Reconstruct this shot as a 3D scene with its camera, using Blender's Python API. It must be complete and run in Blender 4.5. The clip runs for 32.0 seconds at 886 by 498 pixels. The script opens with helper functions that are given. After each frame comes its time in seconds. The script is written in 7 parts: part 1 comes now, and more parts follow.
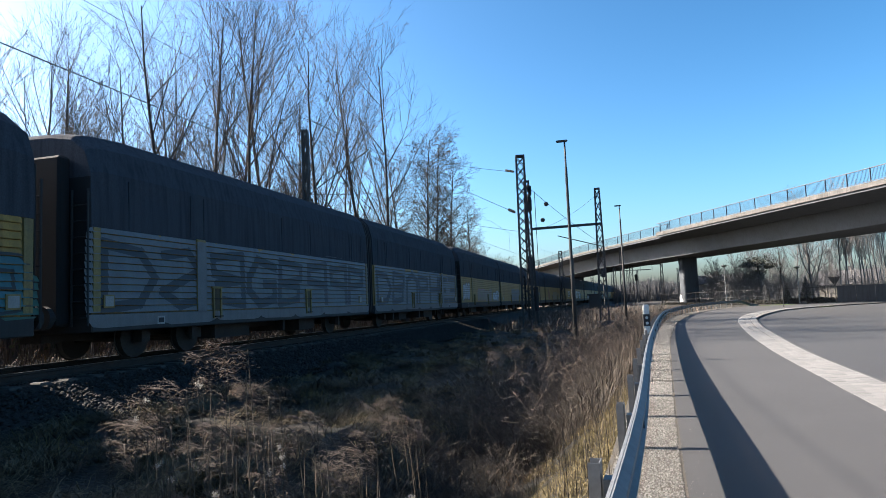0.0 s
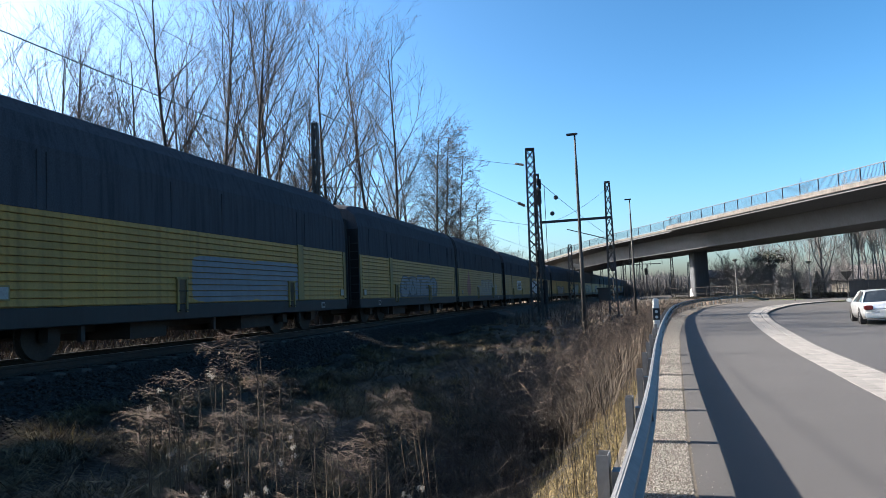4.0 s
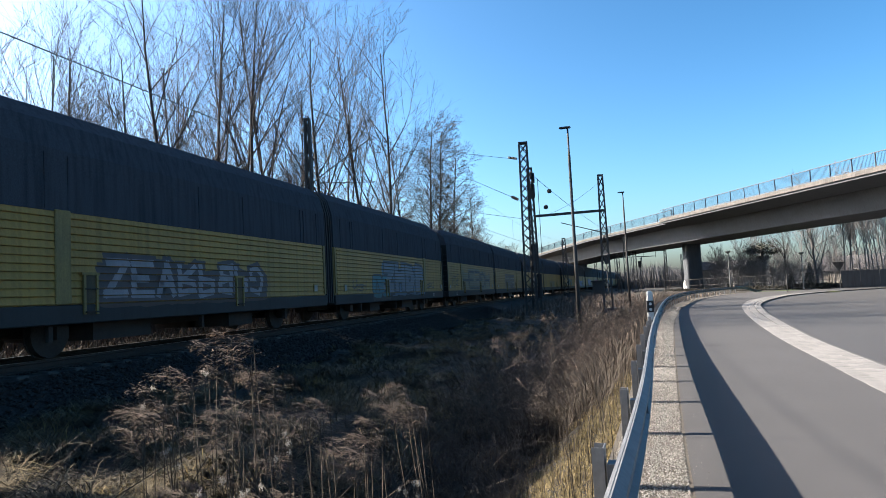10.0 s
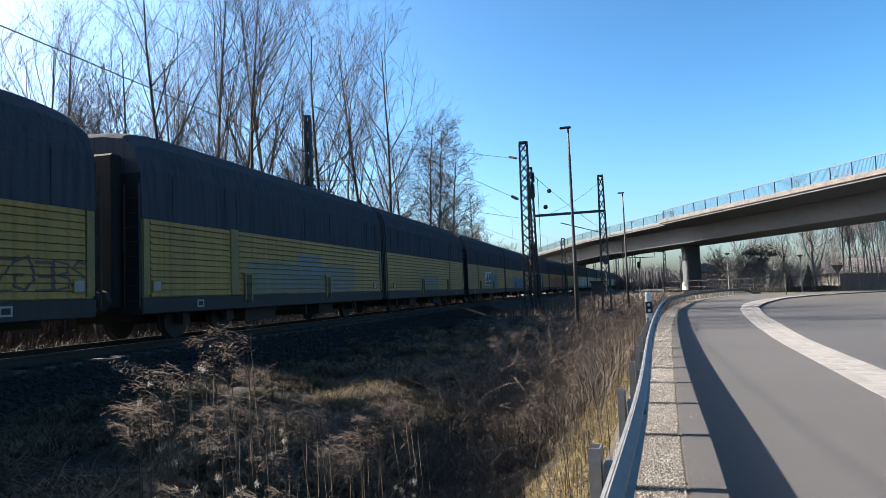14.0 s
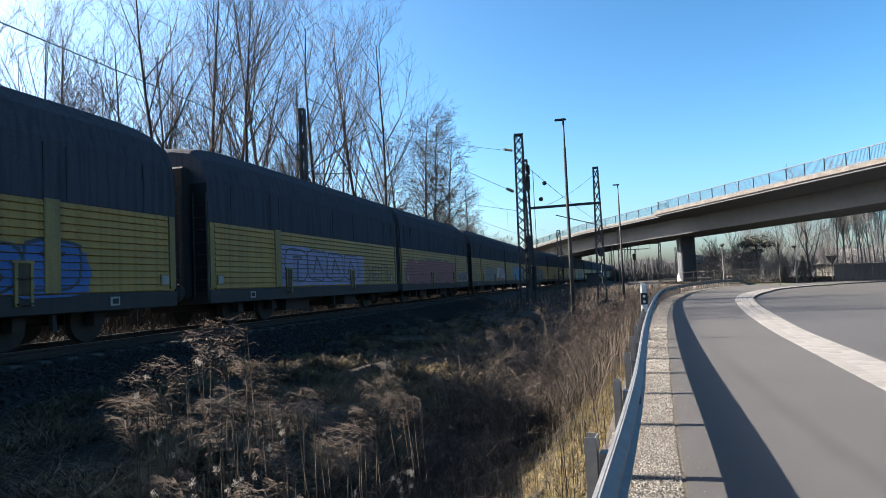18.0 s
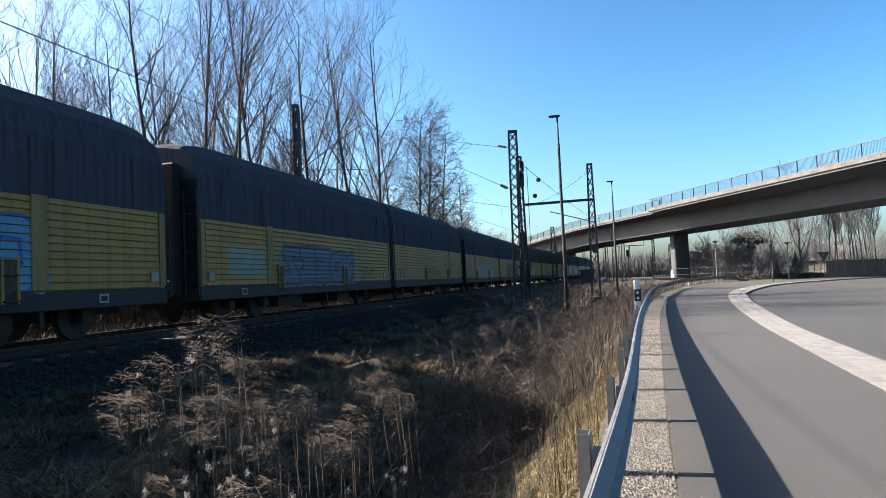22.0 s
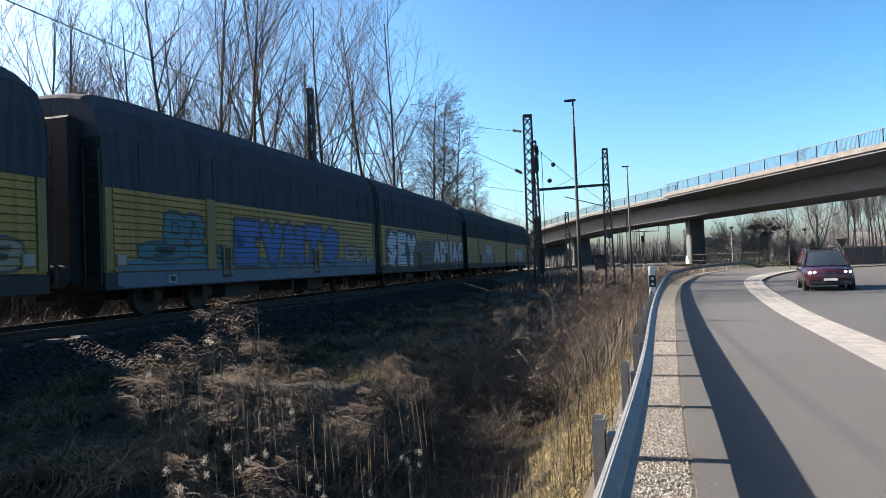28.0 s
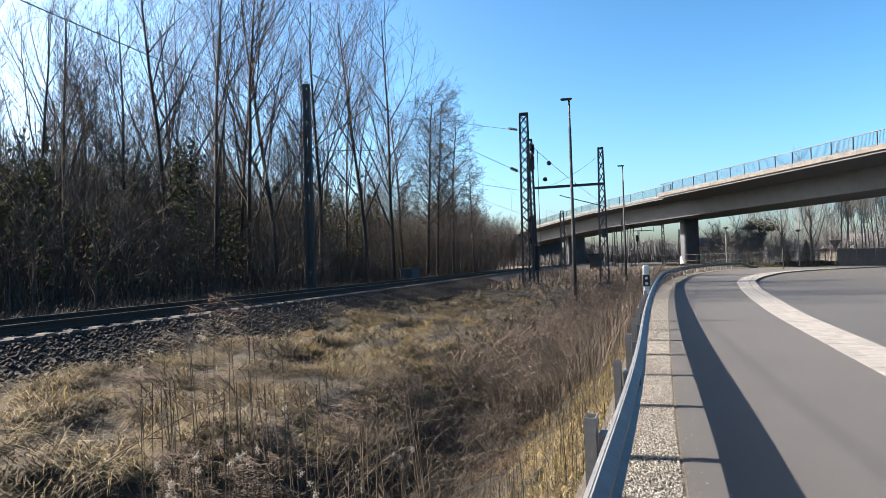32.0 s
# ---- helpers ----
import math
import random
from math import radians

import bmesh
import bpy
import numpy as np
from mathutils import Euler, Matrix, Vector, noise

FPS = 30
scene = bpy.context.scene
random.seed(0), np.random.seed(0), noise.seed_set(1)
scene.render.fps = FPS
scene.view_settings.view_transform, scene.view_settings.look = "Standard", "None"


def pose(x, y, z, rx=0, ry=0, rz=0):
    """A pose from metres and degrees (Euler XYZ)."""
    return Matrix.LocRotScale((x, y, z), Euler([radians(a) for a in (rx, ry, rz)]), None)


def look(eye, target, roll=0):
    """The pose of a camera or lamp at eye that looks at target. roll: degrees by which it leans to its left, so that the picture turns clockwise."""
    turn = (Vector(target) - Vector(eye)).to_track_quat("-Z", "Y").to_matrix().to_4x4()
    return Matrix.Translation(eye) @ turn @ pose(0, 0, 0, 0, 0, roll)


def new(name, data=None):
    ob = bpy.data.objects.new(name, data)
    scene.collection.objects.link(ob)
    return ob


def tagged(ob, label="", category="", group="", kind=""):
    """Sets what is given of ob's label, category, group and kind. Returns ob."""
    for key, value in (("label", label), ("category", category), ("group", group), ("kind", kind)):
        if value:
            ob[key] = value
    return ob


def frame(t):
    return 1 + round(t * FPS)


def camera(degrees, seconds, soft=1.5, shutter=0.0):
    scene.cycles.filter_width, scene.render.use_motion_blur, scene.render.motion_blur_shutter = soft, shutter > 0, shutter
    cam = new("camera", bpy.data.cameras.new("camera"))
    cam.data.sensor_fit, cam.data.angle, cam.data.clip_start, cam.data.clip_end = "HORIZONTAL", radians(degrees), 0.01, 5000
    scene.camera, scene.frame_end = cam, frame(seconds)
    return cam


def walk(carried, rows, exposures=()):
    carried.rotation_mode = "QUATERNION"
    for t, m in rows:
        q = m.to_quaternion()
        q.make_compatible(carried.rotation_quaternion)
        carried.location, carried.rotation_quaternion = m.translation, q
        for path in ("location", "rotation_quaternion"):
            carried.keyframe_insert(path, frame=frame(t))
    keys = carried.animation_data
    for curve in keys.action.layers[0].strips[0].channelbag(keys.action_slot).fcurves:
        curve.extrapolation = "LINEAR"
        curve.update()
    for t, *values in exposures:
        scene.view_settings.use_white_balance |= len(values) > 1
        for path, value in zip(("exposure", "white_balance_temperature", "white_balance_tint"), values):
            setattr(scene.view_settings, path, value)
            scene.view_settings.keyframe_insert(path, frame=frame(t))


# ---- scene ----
from functools import lru_cache

# ------------------------------------------------------------------ camera
cam = camera(67.6, 32.0, soft=0.85)
# seconds, place in metres, pitch, roll and yaw in degrees
PATH = [
    (0.0, 0.002, 0.006, 1.648, 4.86, 2.49, 14.74), (0.5, 0.005, 0.003, 1.646, 4.95, 2.28, 14.99), (1.0, 0.005, 0.001, 1.644, 4.43, 2.24, 15.32),
    (1.5, 0.003, -0.003, 1.646, 4.57, 2.39, 15.15), (2.0, 0.004, -0.008, 1.647, 4.27, 2.18, 15.41), (2.5, -0.004, -0.010, 1.645, 4.18, 2.27, 15.97),
    (4.5, 0.004, -0.017, 1.644, 4.33, 2.24, 15.44), (5.0, -0.004, -0.020, 1.645, 3.47, 2.37, 15.50), (5.5, -0.007, -0.016, 1.645, 3.43, 2.65, 15.14),
    (6.0, -0.005, -0.012, 1.649, 3.53, 2.35, 14.44), (6.5, 0.001, -0.010, 1.650, 3.98, 1.68, 14.11), (7.0, -0.007, -0.007, 1.647, 4.52, 2.35, 14.14),
    (7.5, 0.000, 0.002, 1.650, 4.36, 2.23, 14.11), (8.0, 0.001, 0.005, 1.647, 4.40, 2.46, 14.59), (8.5, 0.004, 0.005, 1.649, 4.16, 2.21, 14.56),
    (9.0, 0.004, -0.000, 1.646, 4.53, 2.50, 14.31), (9.5, 0.003, 0.002, 1.649, 4.04, 2.68, 14.82), (10.0, 0.002, 0.002, 1.643, 3.82, 2.83, 15.05),
    (10.5, 0.006, 0.002, 1.646, 3.81, 2.71, 14.87), (11.0, 0.005, 0.002, 1.644, 4.02, 2.82, 14.61), (11.5, 0.005, 0.002, 1.644, 4.01, 2.60, 14.60),
    (12.0, 0.008, 0.005, 1.644, 3.89, 2.46, 14.70), (12.5, 0.005, 0.003, 1.642, 4.04, 2.44, 14.88), (13.0, 0.005, 0.004, 1.644, 4.08, 2.48, 15.08),
    (13.5, 0.002, 0.007, 1.640, 3.91, 2.33, 15.25), (14.0, 0.004, 0.009, 1.643, 3.71, 2.23, 14.95), (14.5, 0.007, 0.007, 1.640, 3.47, 2.32, 15.23),
    (16.5, 0.006, 0.003, 1.638, 3.22, 2.12, 14.56), (17.0, 0.009, 0.003, 1.639, 3.11, 2.61, 14.84), (17.5, 0.009, 0.001, 1.638, 2.91, 2.44, 14.56),
    (18.0, 0.004, 0.002, 1.635, 3.08, 2.56, 14.59), (18.5, 0.005, 0.001, 1.632, 2.49, 2.23, 14.90), (19.0, 0.008, 0.003, 1.637, 2.05, 2.13, 14.61),
    (19.5, 0.004, 0.006, 1.635, 1.98, 2.30, 14.68), (20.0, -0.000, 0.008, 1.638, 1.89, 2.53, 14.82), (20.5, 0.008, 0.004, 1.642, 2.17, 2.87, 15.18),
    (21.0, 0.010, 0.001, 1.640, 2.57, 2.74, 14.46), (21.5, 0.005, 0.006, 1.636, 2.62, 2.66, 13.96), (22.0, 0.009, 0.009, 1.637, 2.76, 2.61, 14.09),
    (22.5, 0.009, 0.010, 1.636, 2.55, 2.18, 14.20), (23.0, 0.004, 0.008, 1.636, 2.60, 1.92, 14.35), (23.5, 0.012, 0.007, 1.637, 2.75, 1.91, 14.22),
    (24.0, 0.007, 0.012, 1.640, 2.75, 1.82, 14.33), (24.5, 0.007, 0.010, 1.636, 2.53, 1.95, 14.49), (25.0, 0.006, 0.003, 1.634, 2.16, 1.62, 15.04),
    (25.5, 0.002, 0.002, 1.634, 2.40, 1.92, 14.98), (27.5, 0.003, -0.003, 1.637, 1.67, 2.10, 15.33), (28.0, -0.004, -0.004, 1.639, 1.48, 2.26, 15.25),
    (28.5, -0.002, -0.003, 1.635, 1.47, 2.14, 15.18), (29.0, -0.003, 0.003, 1.640, 1.67, 2.33, 14.57), (29.5, -0.004, 0.001, 1.638, 1.29, 2.24, 14.97),
    (30.0, -0.005, -0.004, 1.640, 1.39, 2.16, 15.06), (30.5, -0.006, -0.010, 1.631, 1.35, 1.86, 14.75), (31.0, -0.008, -0.008, 1.636, 1.77, 1.92, 14.97),
    (31.5, -0.004, -0.005, 1.640, 1.44, 2.08, 15.02), (32.0, -0.000, -0.000, 1.640, 1.24, 1.70, 14.80),
]

walk(cam, [(t, pose(x, y, z, 90 + p, r, w)) for t, x, y, z, p, r, w in PATH],
     exposures=[(0.0, 2.30, 5880, 2), (32.0, 2.42, 6150, 3)])

# ------------------------------------------------------------------ light
SUN_EL, SUN_AZ = 34.1, 90.0     # azimuth: degrees to the left of +y
world = bpy.data.worlds.new("sky")
scene.world = world
world.use_nodes = True
wn = world.node_tree.nodes
sky = wn.new("ShaderNodeTexSky")
sky.sky_type = "NISHITA"
sky.sun_disc = False
sky.sun_elevation = radians(SUN_EL)
sky.sun_rotation = radians(-SUN_AZ)
sky.altitude, sky.air_density, sky.dust_density, sky.ozone_density = 50, 0.8, 2.5, 1.2
wn["Background"].inputs["Strength"].default_value = 0.05
# a clear, deep sky: stronger fall-off from the sun's side to the far one
SKY_MID, SKY_DEPTH = 2.75, 1.46
down, deep, lift = wn.new("ShaderNodeVectorMath"), wn.new("ShaderNodeGamma"), wn.new("ShaderNodeVectorMath")
pale = wn.new("ShaderNodeHueSaturation")
pale.inputs["Hue"].default_value, pale.inputs["Saturation"].default_value = 0.488, 1.1
down.operation = lift.operation = "SCALE"
down.inputs["Scale"].default_value, deep.inputs["Gamma"].default_value, lift.inputs["Scale"].default_value = 1 / SKY_MID, SKY_DEPTH, SKY_MID
for a_, b_ in ((sky.outputs["Color"], down.inputs[0]), (down.outputs["Vector"], deep.inputs["Color"]), (deep.outputs["Color"], pale.inputs["Color"]), (pale.outputs["Color"], lift.inputs[0]), (lift.outputs["Vector"], wn["Background"].inputs["Color"])):
    world.node_tree.links.new(a_, b_)
sun = new("sun", bpy.data.lights.new("sun", "SUN"))
sun.data.energy, sun.data.angle, sun.data.color = 5.0, radians(0.53), (1.0, 0.805, 0.665)
az, el = radians(SUN_AZ), radians(SUN_EL)
sun_way = Vector((-math.sin(az) * math.cos(el), math.cos(az) * math.cos(el), math.sin(el)))
sun.matrix_world = look(tuple(sun_way * 100), (0, 0, 0))


# ------------------------------------------------------------------ materials
def mat(name, col, rough=0.8, metal=0.0, col2=None, scale=3.0, detail=6.0, bump=0.0, bump_scale=40.0,
        fine=0.25, rand=0.0, island=0.0, spec=0.5, coat=0.0, stretch=(1, 1, 1), streak=0.0, translucent=0.0):
    """Two scales of noise between two colours, grain, bump, and a random shade for each object or island."""
    m = bpy.data.materials.new(name)
    m.use_nodes = True
    nt = m.node_tree
    n, li = nt.nodes, nt.links
    b = n["Principled BSDF"]
    b.inputs["Roughness"].default_value = rough
    b.inputs["Metallic"].default_value = metal
    b.inputs["Specular IOR Level"].default_value = spec
    b.inputs["Coat Weight"].default_value = coat
    tc = n.new("ShaderNodeTexCoord")
    mp = n.new("ShaderNodeMapping")
    mp.inputs["Scale"].default_value = stretch
    li.new(tc.outputs["Object"], mp.inputs["Vector"])
    big = n.new("ShaderNodeTexNoise")
    big.inputs["Scale"].default_value, big.inputs["Detail"].default_value = scale, detail
    big.inputs["Roughness"].default_value = 0.6
    li.new(mp.outputs["Vector"], big.inputs["Vector"])
    ramp = n.new("ShaderNodeValToRGB")
    ramp.color_ramp.elements[0].position, ramp.color_ramp.elements[1].position = 0.32, 0.68
    ramp.color_ramp.elements[0].color = (*col, 1)
    ramp.color_ramp.elements[1].color = (*(col2 or [c * 0.75 for c in col]), 1)
    li.new(big.outputs["Fac"], ramp.inputs["Fac"])
    small = n.new("ShaderNodeTexNoise")
    small.inputs["Scale"].default_value, small.inputs["Detail"].default_value = bump_scale, 4.0
    li.new(mp.outputs["Vector"], small.inputs["Vector"])
    rg = n.new("ShaderNodeMapRange")
    rg.inputs["From Min"].default_value, rg.inputs["From Max"].default_value = 0.3, 0.7
    rg.inputs["To Min"].default_value, rg.inputs["To Max"].default_value = 1 - fine, 1 + fine
    li.new(small.outputs["Fac"], rg.inputs["Value"])
    mul = n.new("ShaderNodeVectorMath")
    mul.operation = "SCALE"
    li.new(ramp.outputs["Color"], mul.inputs[0])
    li.new(rg.outputs["Result"], mul.inputs["Scale"])
    out = mul.outputs["Vector"]
    for amount, source in ((rand, "ShaderNodeObjectInfo"), (island, "ShaderNodeNewGeometry")):
        if amount:
            oi = n.new(source)
            r2 = n.new("ShaderNodeMapRange")
            r2.inputs["To Min"].default_value, r2.inputs["To Max"].default_value = 1 - amount, 1 + amount
            li.new(oi.outputs["Random" if "Object" in source else "Random Per Island"], r2.inputs["Value"])
            m2 = n.new("ShaderNodeVectorMath")
            m2.operation = "SCALE"
            li.new(out, m2.inputs[0])
            li.new(r2.outputs["Result"], m2.inputs["Scale"])
            out = m2.outputs["Vector"]
    if streak:
        sm = n.new("ShaderNodeMapping")
        sm.inputs["Scale"].default_value = (6, 6, 0.35)
        li.new(tc.outputs["Object"], sm.inputs["Vector"])
        st = n.new("ShaderNodeTexNoise")
        st.inputs["Scale"].default_value, st.inputs["Detail"].default_value = 1.4, 5.0
        li.new(sm.outputs["Vector"], st.inputs["Vector"])
        r3 = n.new("ShaderNodeMapRange")
        r3.inputs["From Min"].default_value, r3.inputs["From Max"].default_value = 0.45, 0.7
        r3.inputs["To Min"].default_value, r3.inputs["To Max"].default_value = 1.0, 1.0 - streak
        li.new(st.outputs["Fac"], r3.inputs["Value"])
        m3 = n.new("ShaderNodeVectorMath")
        m3.operation = "SCALE"
        li.new(out, m3.inputs[0])
        li.new(r3.outputs["Result"], m3.inputs["Scale"])
        out = m3.outputs["Vector"]
    li.new(out, b.inputs["Base Color"])
    if bump:
        bp = n.new("ShaderNodeBump")
        bp.inputs["Strength"].default_value, bp.inputs["Distance"].default_value = 0.8, bump
        li.new(small.outputs["Fac"], bp.inputs["Height"])
        li.new(bp.outputs["Normal"], b.inputs["Normal"])
    if translucent:
        tr = n.new("ShaderNodeBsdfTranslucent")
        mx = n.new("ShaderNodeMixShader")
        mx.inputs["Fac"].default_value = translucent
        li.new(out, tr.inputs["Color"])
        li.new(b.outputs["BSDF"], mx.inputs[1])
        li.new(tr.outputs["BSDF"], mx.inputs[2])
        li.new(mx.outputs["Shader"], n["Material Output"].inputs["Surface"])
    return m


def glow(name, col, power):
    m = mat(name, col, 0.3)
    b = m.node_tree.nodes["Principled BSDF"]
    b.inputs["Emission Color"].default_value = (*col, 1)
    b.inputs["Emission Strength"].default_value = power
    return m


PATHWAY = mat("path_asphalt", (0.03645, 0.03618, 0.03708), 0.85, col2=(0.02925, 0.02898, 0.0297), scale=0.5, bump=0.005, bump_scale=130, fine=0.32)
ROAD = mat("road_asphalt", (0.035, 0.0348, 0.0355), 0.75, col2=(0.0275, 0.0273, 0.028), scale=0.35, bump=0.005, bump_scale=110, fine=0.3, stretch=(1, 0.3, 1))
SETT = mat("pale_concrete_sett", (0.152, 0.149, 0.143), 0.85, col2=(0.112, 0.110, 0.106), scale=4, bump=0.004, bump_scale=70, fine=0.35, rand=0.14)
JOINT = mat("dark_joint", (0.06666, 0.06204, 0.05148), 0.95, bump=0.004, bump_scale=60)
# Darker than the setts: shade of the road-side face put into the colour.
SHADEKERB = mat("shaded_kerb_concrete", (0.06, 0.06, 0.06), 0.9, col2=(0.042, 0.042, 0.042), scale=2, bump=0.003)
CHIP = mat("pale_stone_chips", (0.1845, 0.1782, 0.1638), 0.9, col2=(0.1188, 0.1152, 0.108), scale=9, fine=0.3, island=0.55)
GRAVEL_BED = mat("gravel_bed", (0.0858, 0.0759, 0.0594), 0.95, col2=(0.0462, 0.04092, 0.033), scale=28, bump=0.02, bump_scale=75, fine=0.5)
STEEL = mat("galvanised_steel", (0.1394, 0.1434, 0.1488), 0.55, 0.35, col2=(0.1082, 0.1121, 0.1161), scale=3, bump=0.001, bump_scale=30, fine=0.1, streak=0.2)
DARKSTEEL = mat("dark_green_grey_steel", (0.022, 0.025, 0.028), 0.7, 0.2, col2=(0.035, 0.031, 0.028), scale=2, fine=0.3)
RUST = mat("rusty_brown_steel", (0.035, 0.026, 0.021), 0.9, 0.2, col2=(0.02, 0.017, 0.015), scale=5, fine=0.3)
RAILTOP = mat("worn_rail_steel", (0.2016, 0.1974, 0.1932), 0.35, 0.9, fine=0.1)
BLUESTEEL = mat("blue_grey_railing_paint", (0.055, 0.066, 0.086), 0.6, 0.2, fine=0.15)
# Girder shade put into the colour: bluer and darker than the fascia concrete.
SHADECONC = mat("shade_blue_concrete", (0.0522, 0.0594, 0.0702), 0.9, col2=(0.0405, 0.0459, 0.054), scale=0.6, bump=0.004, bump_scale=20, fine=0.12, streak=0.25)
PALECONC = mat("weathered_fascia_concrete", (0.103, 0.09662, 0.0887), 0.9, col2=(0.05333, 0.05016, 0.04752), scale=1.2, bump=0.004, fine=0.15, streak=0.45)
SLEEPER = mat("concrete_sleeper", (0.04836, 0.04538, 0.04092), 0.9, col2=(0.03162, 0.02976, 0.02716), scale=3, fine=0.2, rand=0.15)
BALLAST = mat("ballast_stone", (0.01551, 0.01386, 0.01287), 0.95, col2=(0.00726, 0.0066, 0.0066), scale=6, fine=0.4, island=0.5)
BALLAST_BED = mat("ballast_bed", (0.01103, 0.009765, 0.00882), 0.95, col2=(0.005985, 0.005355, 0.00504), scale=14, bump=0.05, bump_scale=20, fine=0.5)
YELLOW = mat("yellow_slat_paint", (0.275, 0.165, 0.036), 0.6, spec=0.3, col2=(0.225, 0.14, 0.036), scale=0.9, fine=0.1, streak=0.3, rand=0.06)
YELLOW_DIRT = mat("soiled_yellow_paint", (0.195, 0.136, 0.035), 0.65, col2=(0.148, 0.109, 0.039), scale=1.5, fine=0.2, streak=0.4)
RECESS = mat("dirty_brown_recess", (0.07, 0.052, 0.024), 0.8, col2=(0.04, 0.032, 0.018), scale=3, fine=0.25, streak=0.4)
NAVY = mat("dark_blue_paint", (0.041, 0.046, 0.056), 0.85, col2=(0.047, 0.051, 0.060), scale=0.7, spec=0.05, fine=0.2, streak=0.3)
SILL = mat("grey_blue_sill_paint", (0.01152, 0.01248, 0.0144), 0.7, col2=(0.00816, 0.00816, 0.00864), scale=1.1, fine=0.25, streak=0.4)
BLACK = mat("black_rubber", (0.0140, 0.0140, 0.016), 0.8, fine=0.2)
BOGIE = mat("oily_brown_bogie", (0.035, 0.029, 0.025), 0.85, 0.2, col2=(0.020, 0.017, 0.016), scale=4, fine=0.3)
# Near-black: the shade between coupled wagons is put into the colour.
GAPSHADE = mat("gap_shade_black", (0.006, 0.006, 0.007), 0.9, fine=0.2)
GREYPLATE = mat("grey_white_plate", (0.24, 0.24, 0.235), 0.5, col2=(0.17, 0.17, 0.165), fine=0.15)
PLATE = mat("white_plate", (0.515, 0.515, 0.499), 0.5, col2=(0.406, 0.406, 0.390), fine=0.1)
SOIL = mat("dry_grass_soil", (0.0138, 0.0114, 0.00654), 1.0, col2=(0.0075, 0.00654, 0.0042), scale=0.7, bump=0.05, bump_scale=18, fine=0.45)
WOODFLOOR = mat("leaf_litter", (0.099, 0.0738, 0.0468), 1.0, col2=(0.054, 0.045, 0.0306), scale=1.5, bump=0.05, bump_scale=12, fine=0.4)
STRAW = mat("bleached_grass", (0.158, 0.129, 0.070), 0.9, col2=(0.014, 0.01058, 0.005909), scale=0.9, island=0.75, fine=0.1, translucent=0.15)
GREENGRASS = mat("green_yellow_grass", (0.1472, 0.1196, 0.0529), 0.9, col2=(0.2012, 0.1587, 0.0782), scale=0.6, island=0.4, fine=0.1, translucent=0.35)
LAWN = mat("spring_lawn", (0.04118, 0.07022, 0.01426), 0.9, col2=(0.05755, 0.07392, 0.02059), scale=0.8, island=0.35, fine=0.1, translucent=0.3)
DRYBANK = mat("red_brown_dry_grass", (0.095, 0.066, 0.042), 0.9, col2=(0.05, 0.036, 0.024), scale=1.2, island=0.5, fine=0.1, translucent=0.2)
REEDSTEM = mat("dry_reed_stem", (0.05175, 0.0396, 0.0261), 0.85, col2=(0.0225, 0.0171, 0.0117), scale=2, island=0.4, fine=0.1)
PLUME = mat("brown_reed_plume", (0.150, 0.1195, 0.096), 0.95, col2=(0.0744, 0.0558, 0.0434), scale=3, island=0.35, fine=0.1, translucent=0.4)
FLUFF = mat("white_seed_fluff", (0.28, 0.265, 0.24), 0.95, island=0.15, fine=0.1, translucent=0.4)
BRAMBLE = mat("grey_brown_bramble", (0.119, 0.0925, 0.072), 0.9, col2=(0.03088, 0.02386, 0.01824), scale=2, island=0.6, fine=0.1)
BARK = mat("grey_brown_bark", (0.02924, 0.02448, 0.02108), 0.95, col2=(0.01564, 0.0136, 0.01224), scale=3, bump=0.01, bump_scale=25, fine=0.3, stretch=(1, 1, 0.3))
# Pale bark, raised further: haze over the gardens put into the colour.
PALEBARK = mat("hazed_pale_bark", (0.1437, 0.1391, 0.1346), 0.95, col2=(0.0897, 0.0874, 0.0851), scale=2, bump=0.01, bump_scale=25, fine=0.3, stretch=(1, 1, 0.3))
TWIG = mat("brown_twigs", (0.0396, 0.02952, 0.02448), 0.9, col2=(0.0252, 0.01944, 0.01656), scale=0.5, island=0.2, fine=0.1)
UNDERWOOD = mat("dark_undergrowth_stems", (0.0530, 0.0456, 0.0405), 0.95, col2=(0.0330, 0.0289, 0.0272), scale=0.8, island=0.4, fine=0.2)
# Garden twigs lightened to blue-grey, with distance haze in the colour.
PALETWIG = mat("hazed_grey_twigs", (0.1222, 0.117, 0.117), 0.9, col2=(0.0806, 0.078, 0.0793), scale=0.5, island=0.25, fine=0.1)
IVY = mat("ivy_leaves", (0.0255, 0.0345, 0.0141), 0.95, col2=(0.0405, 0.042, 0.01995), scale=0.6, island=0.45, fine=0.1, translucent=0.2)
DEADLEAF = mat("brown_beech_leaves", (0.125, 0.066, 0.031), 0.85, col2=(0.086, 0.055, 0.031), scale=0.5, island=0.4, fine=0.1, translucent=0.35)
NEEDLE = mat("dark_conifer_needles", (0.034, 0.04, 0.03), 0.8, col2=(0.045, 0.048, 0.036), scale=0.6, island=0.4, fine=0.1)
HEDGE = mat("dark_hedge_leaves", (0.017, 0.019, 0.0109), 0.8, col2=(0.027, 0.023, 0.0140), scale=0.6, island=0.5, fine=0.1)
RENDERED = mat("pale_rendered_wall", (0.193, 0.1816, 0.1624), 0.9, col2=(0.1698, 0.1584, 0.1391), scale=0.5, fine=0.08)
ROOFTILE = mat("brown_roof_tiles", (0.051, 0.050, 0.053), 0.85, col2=(0.039, 0.038, 0.041), scale=1.5, fine=0.25, bump=0.02, bump_scale=6)
GLASS = mat("dark_window_glass", (0.02, 0.025, 0.03), 0.08, fine=0.0, spec=0.8)
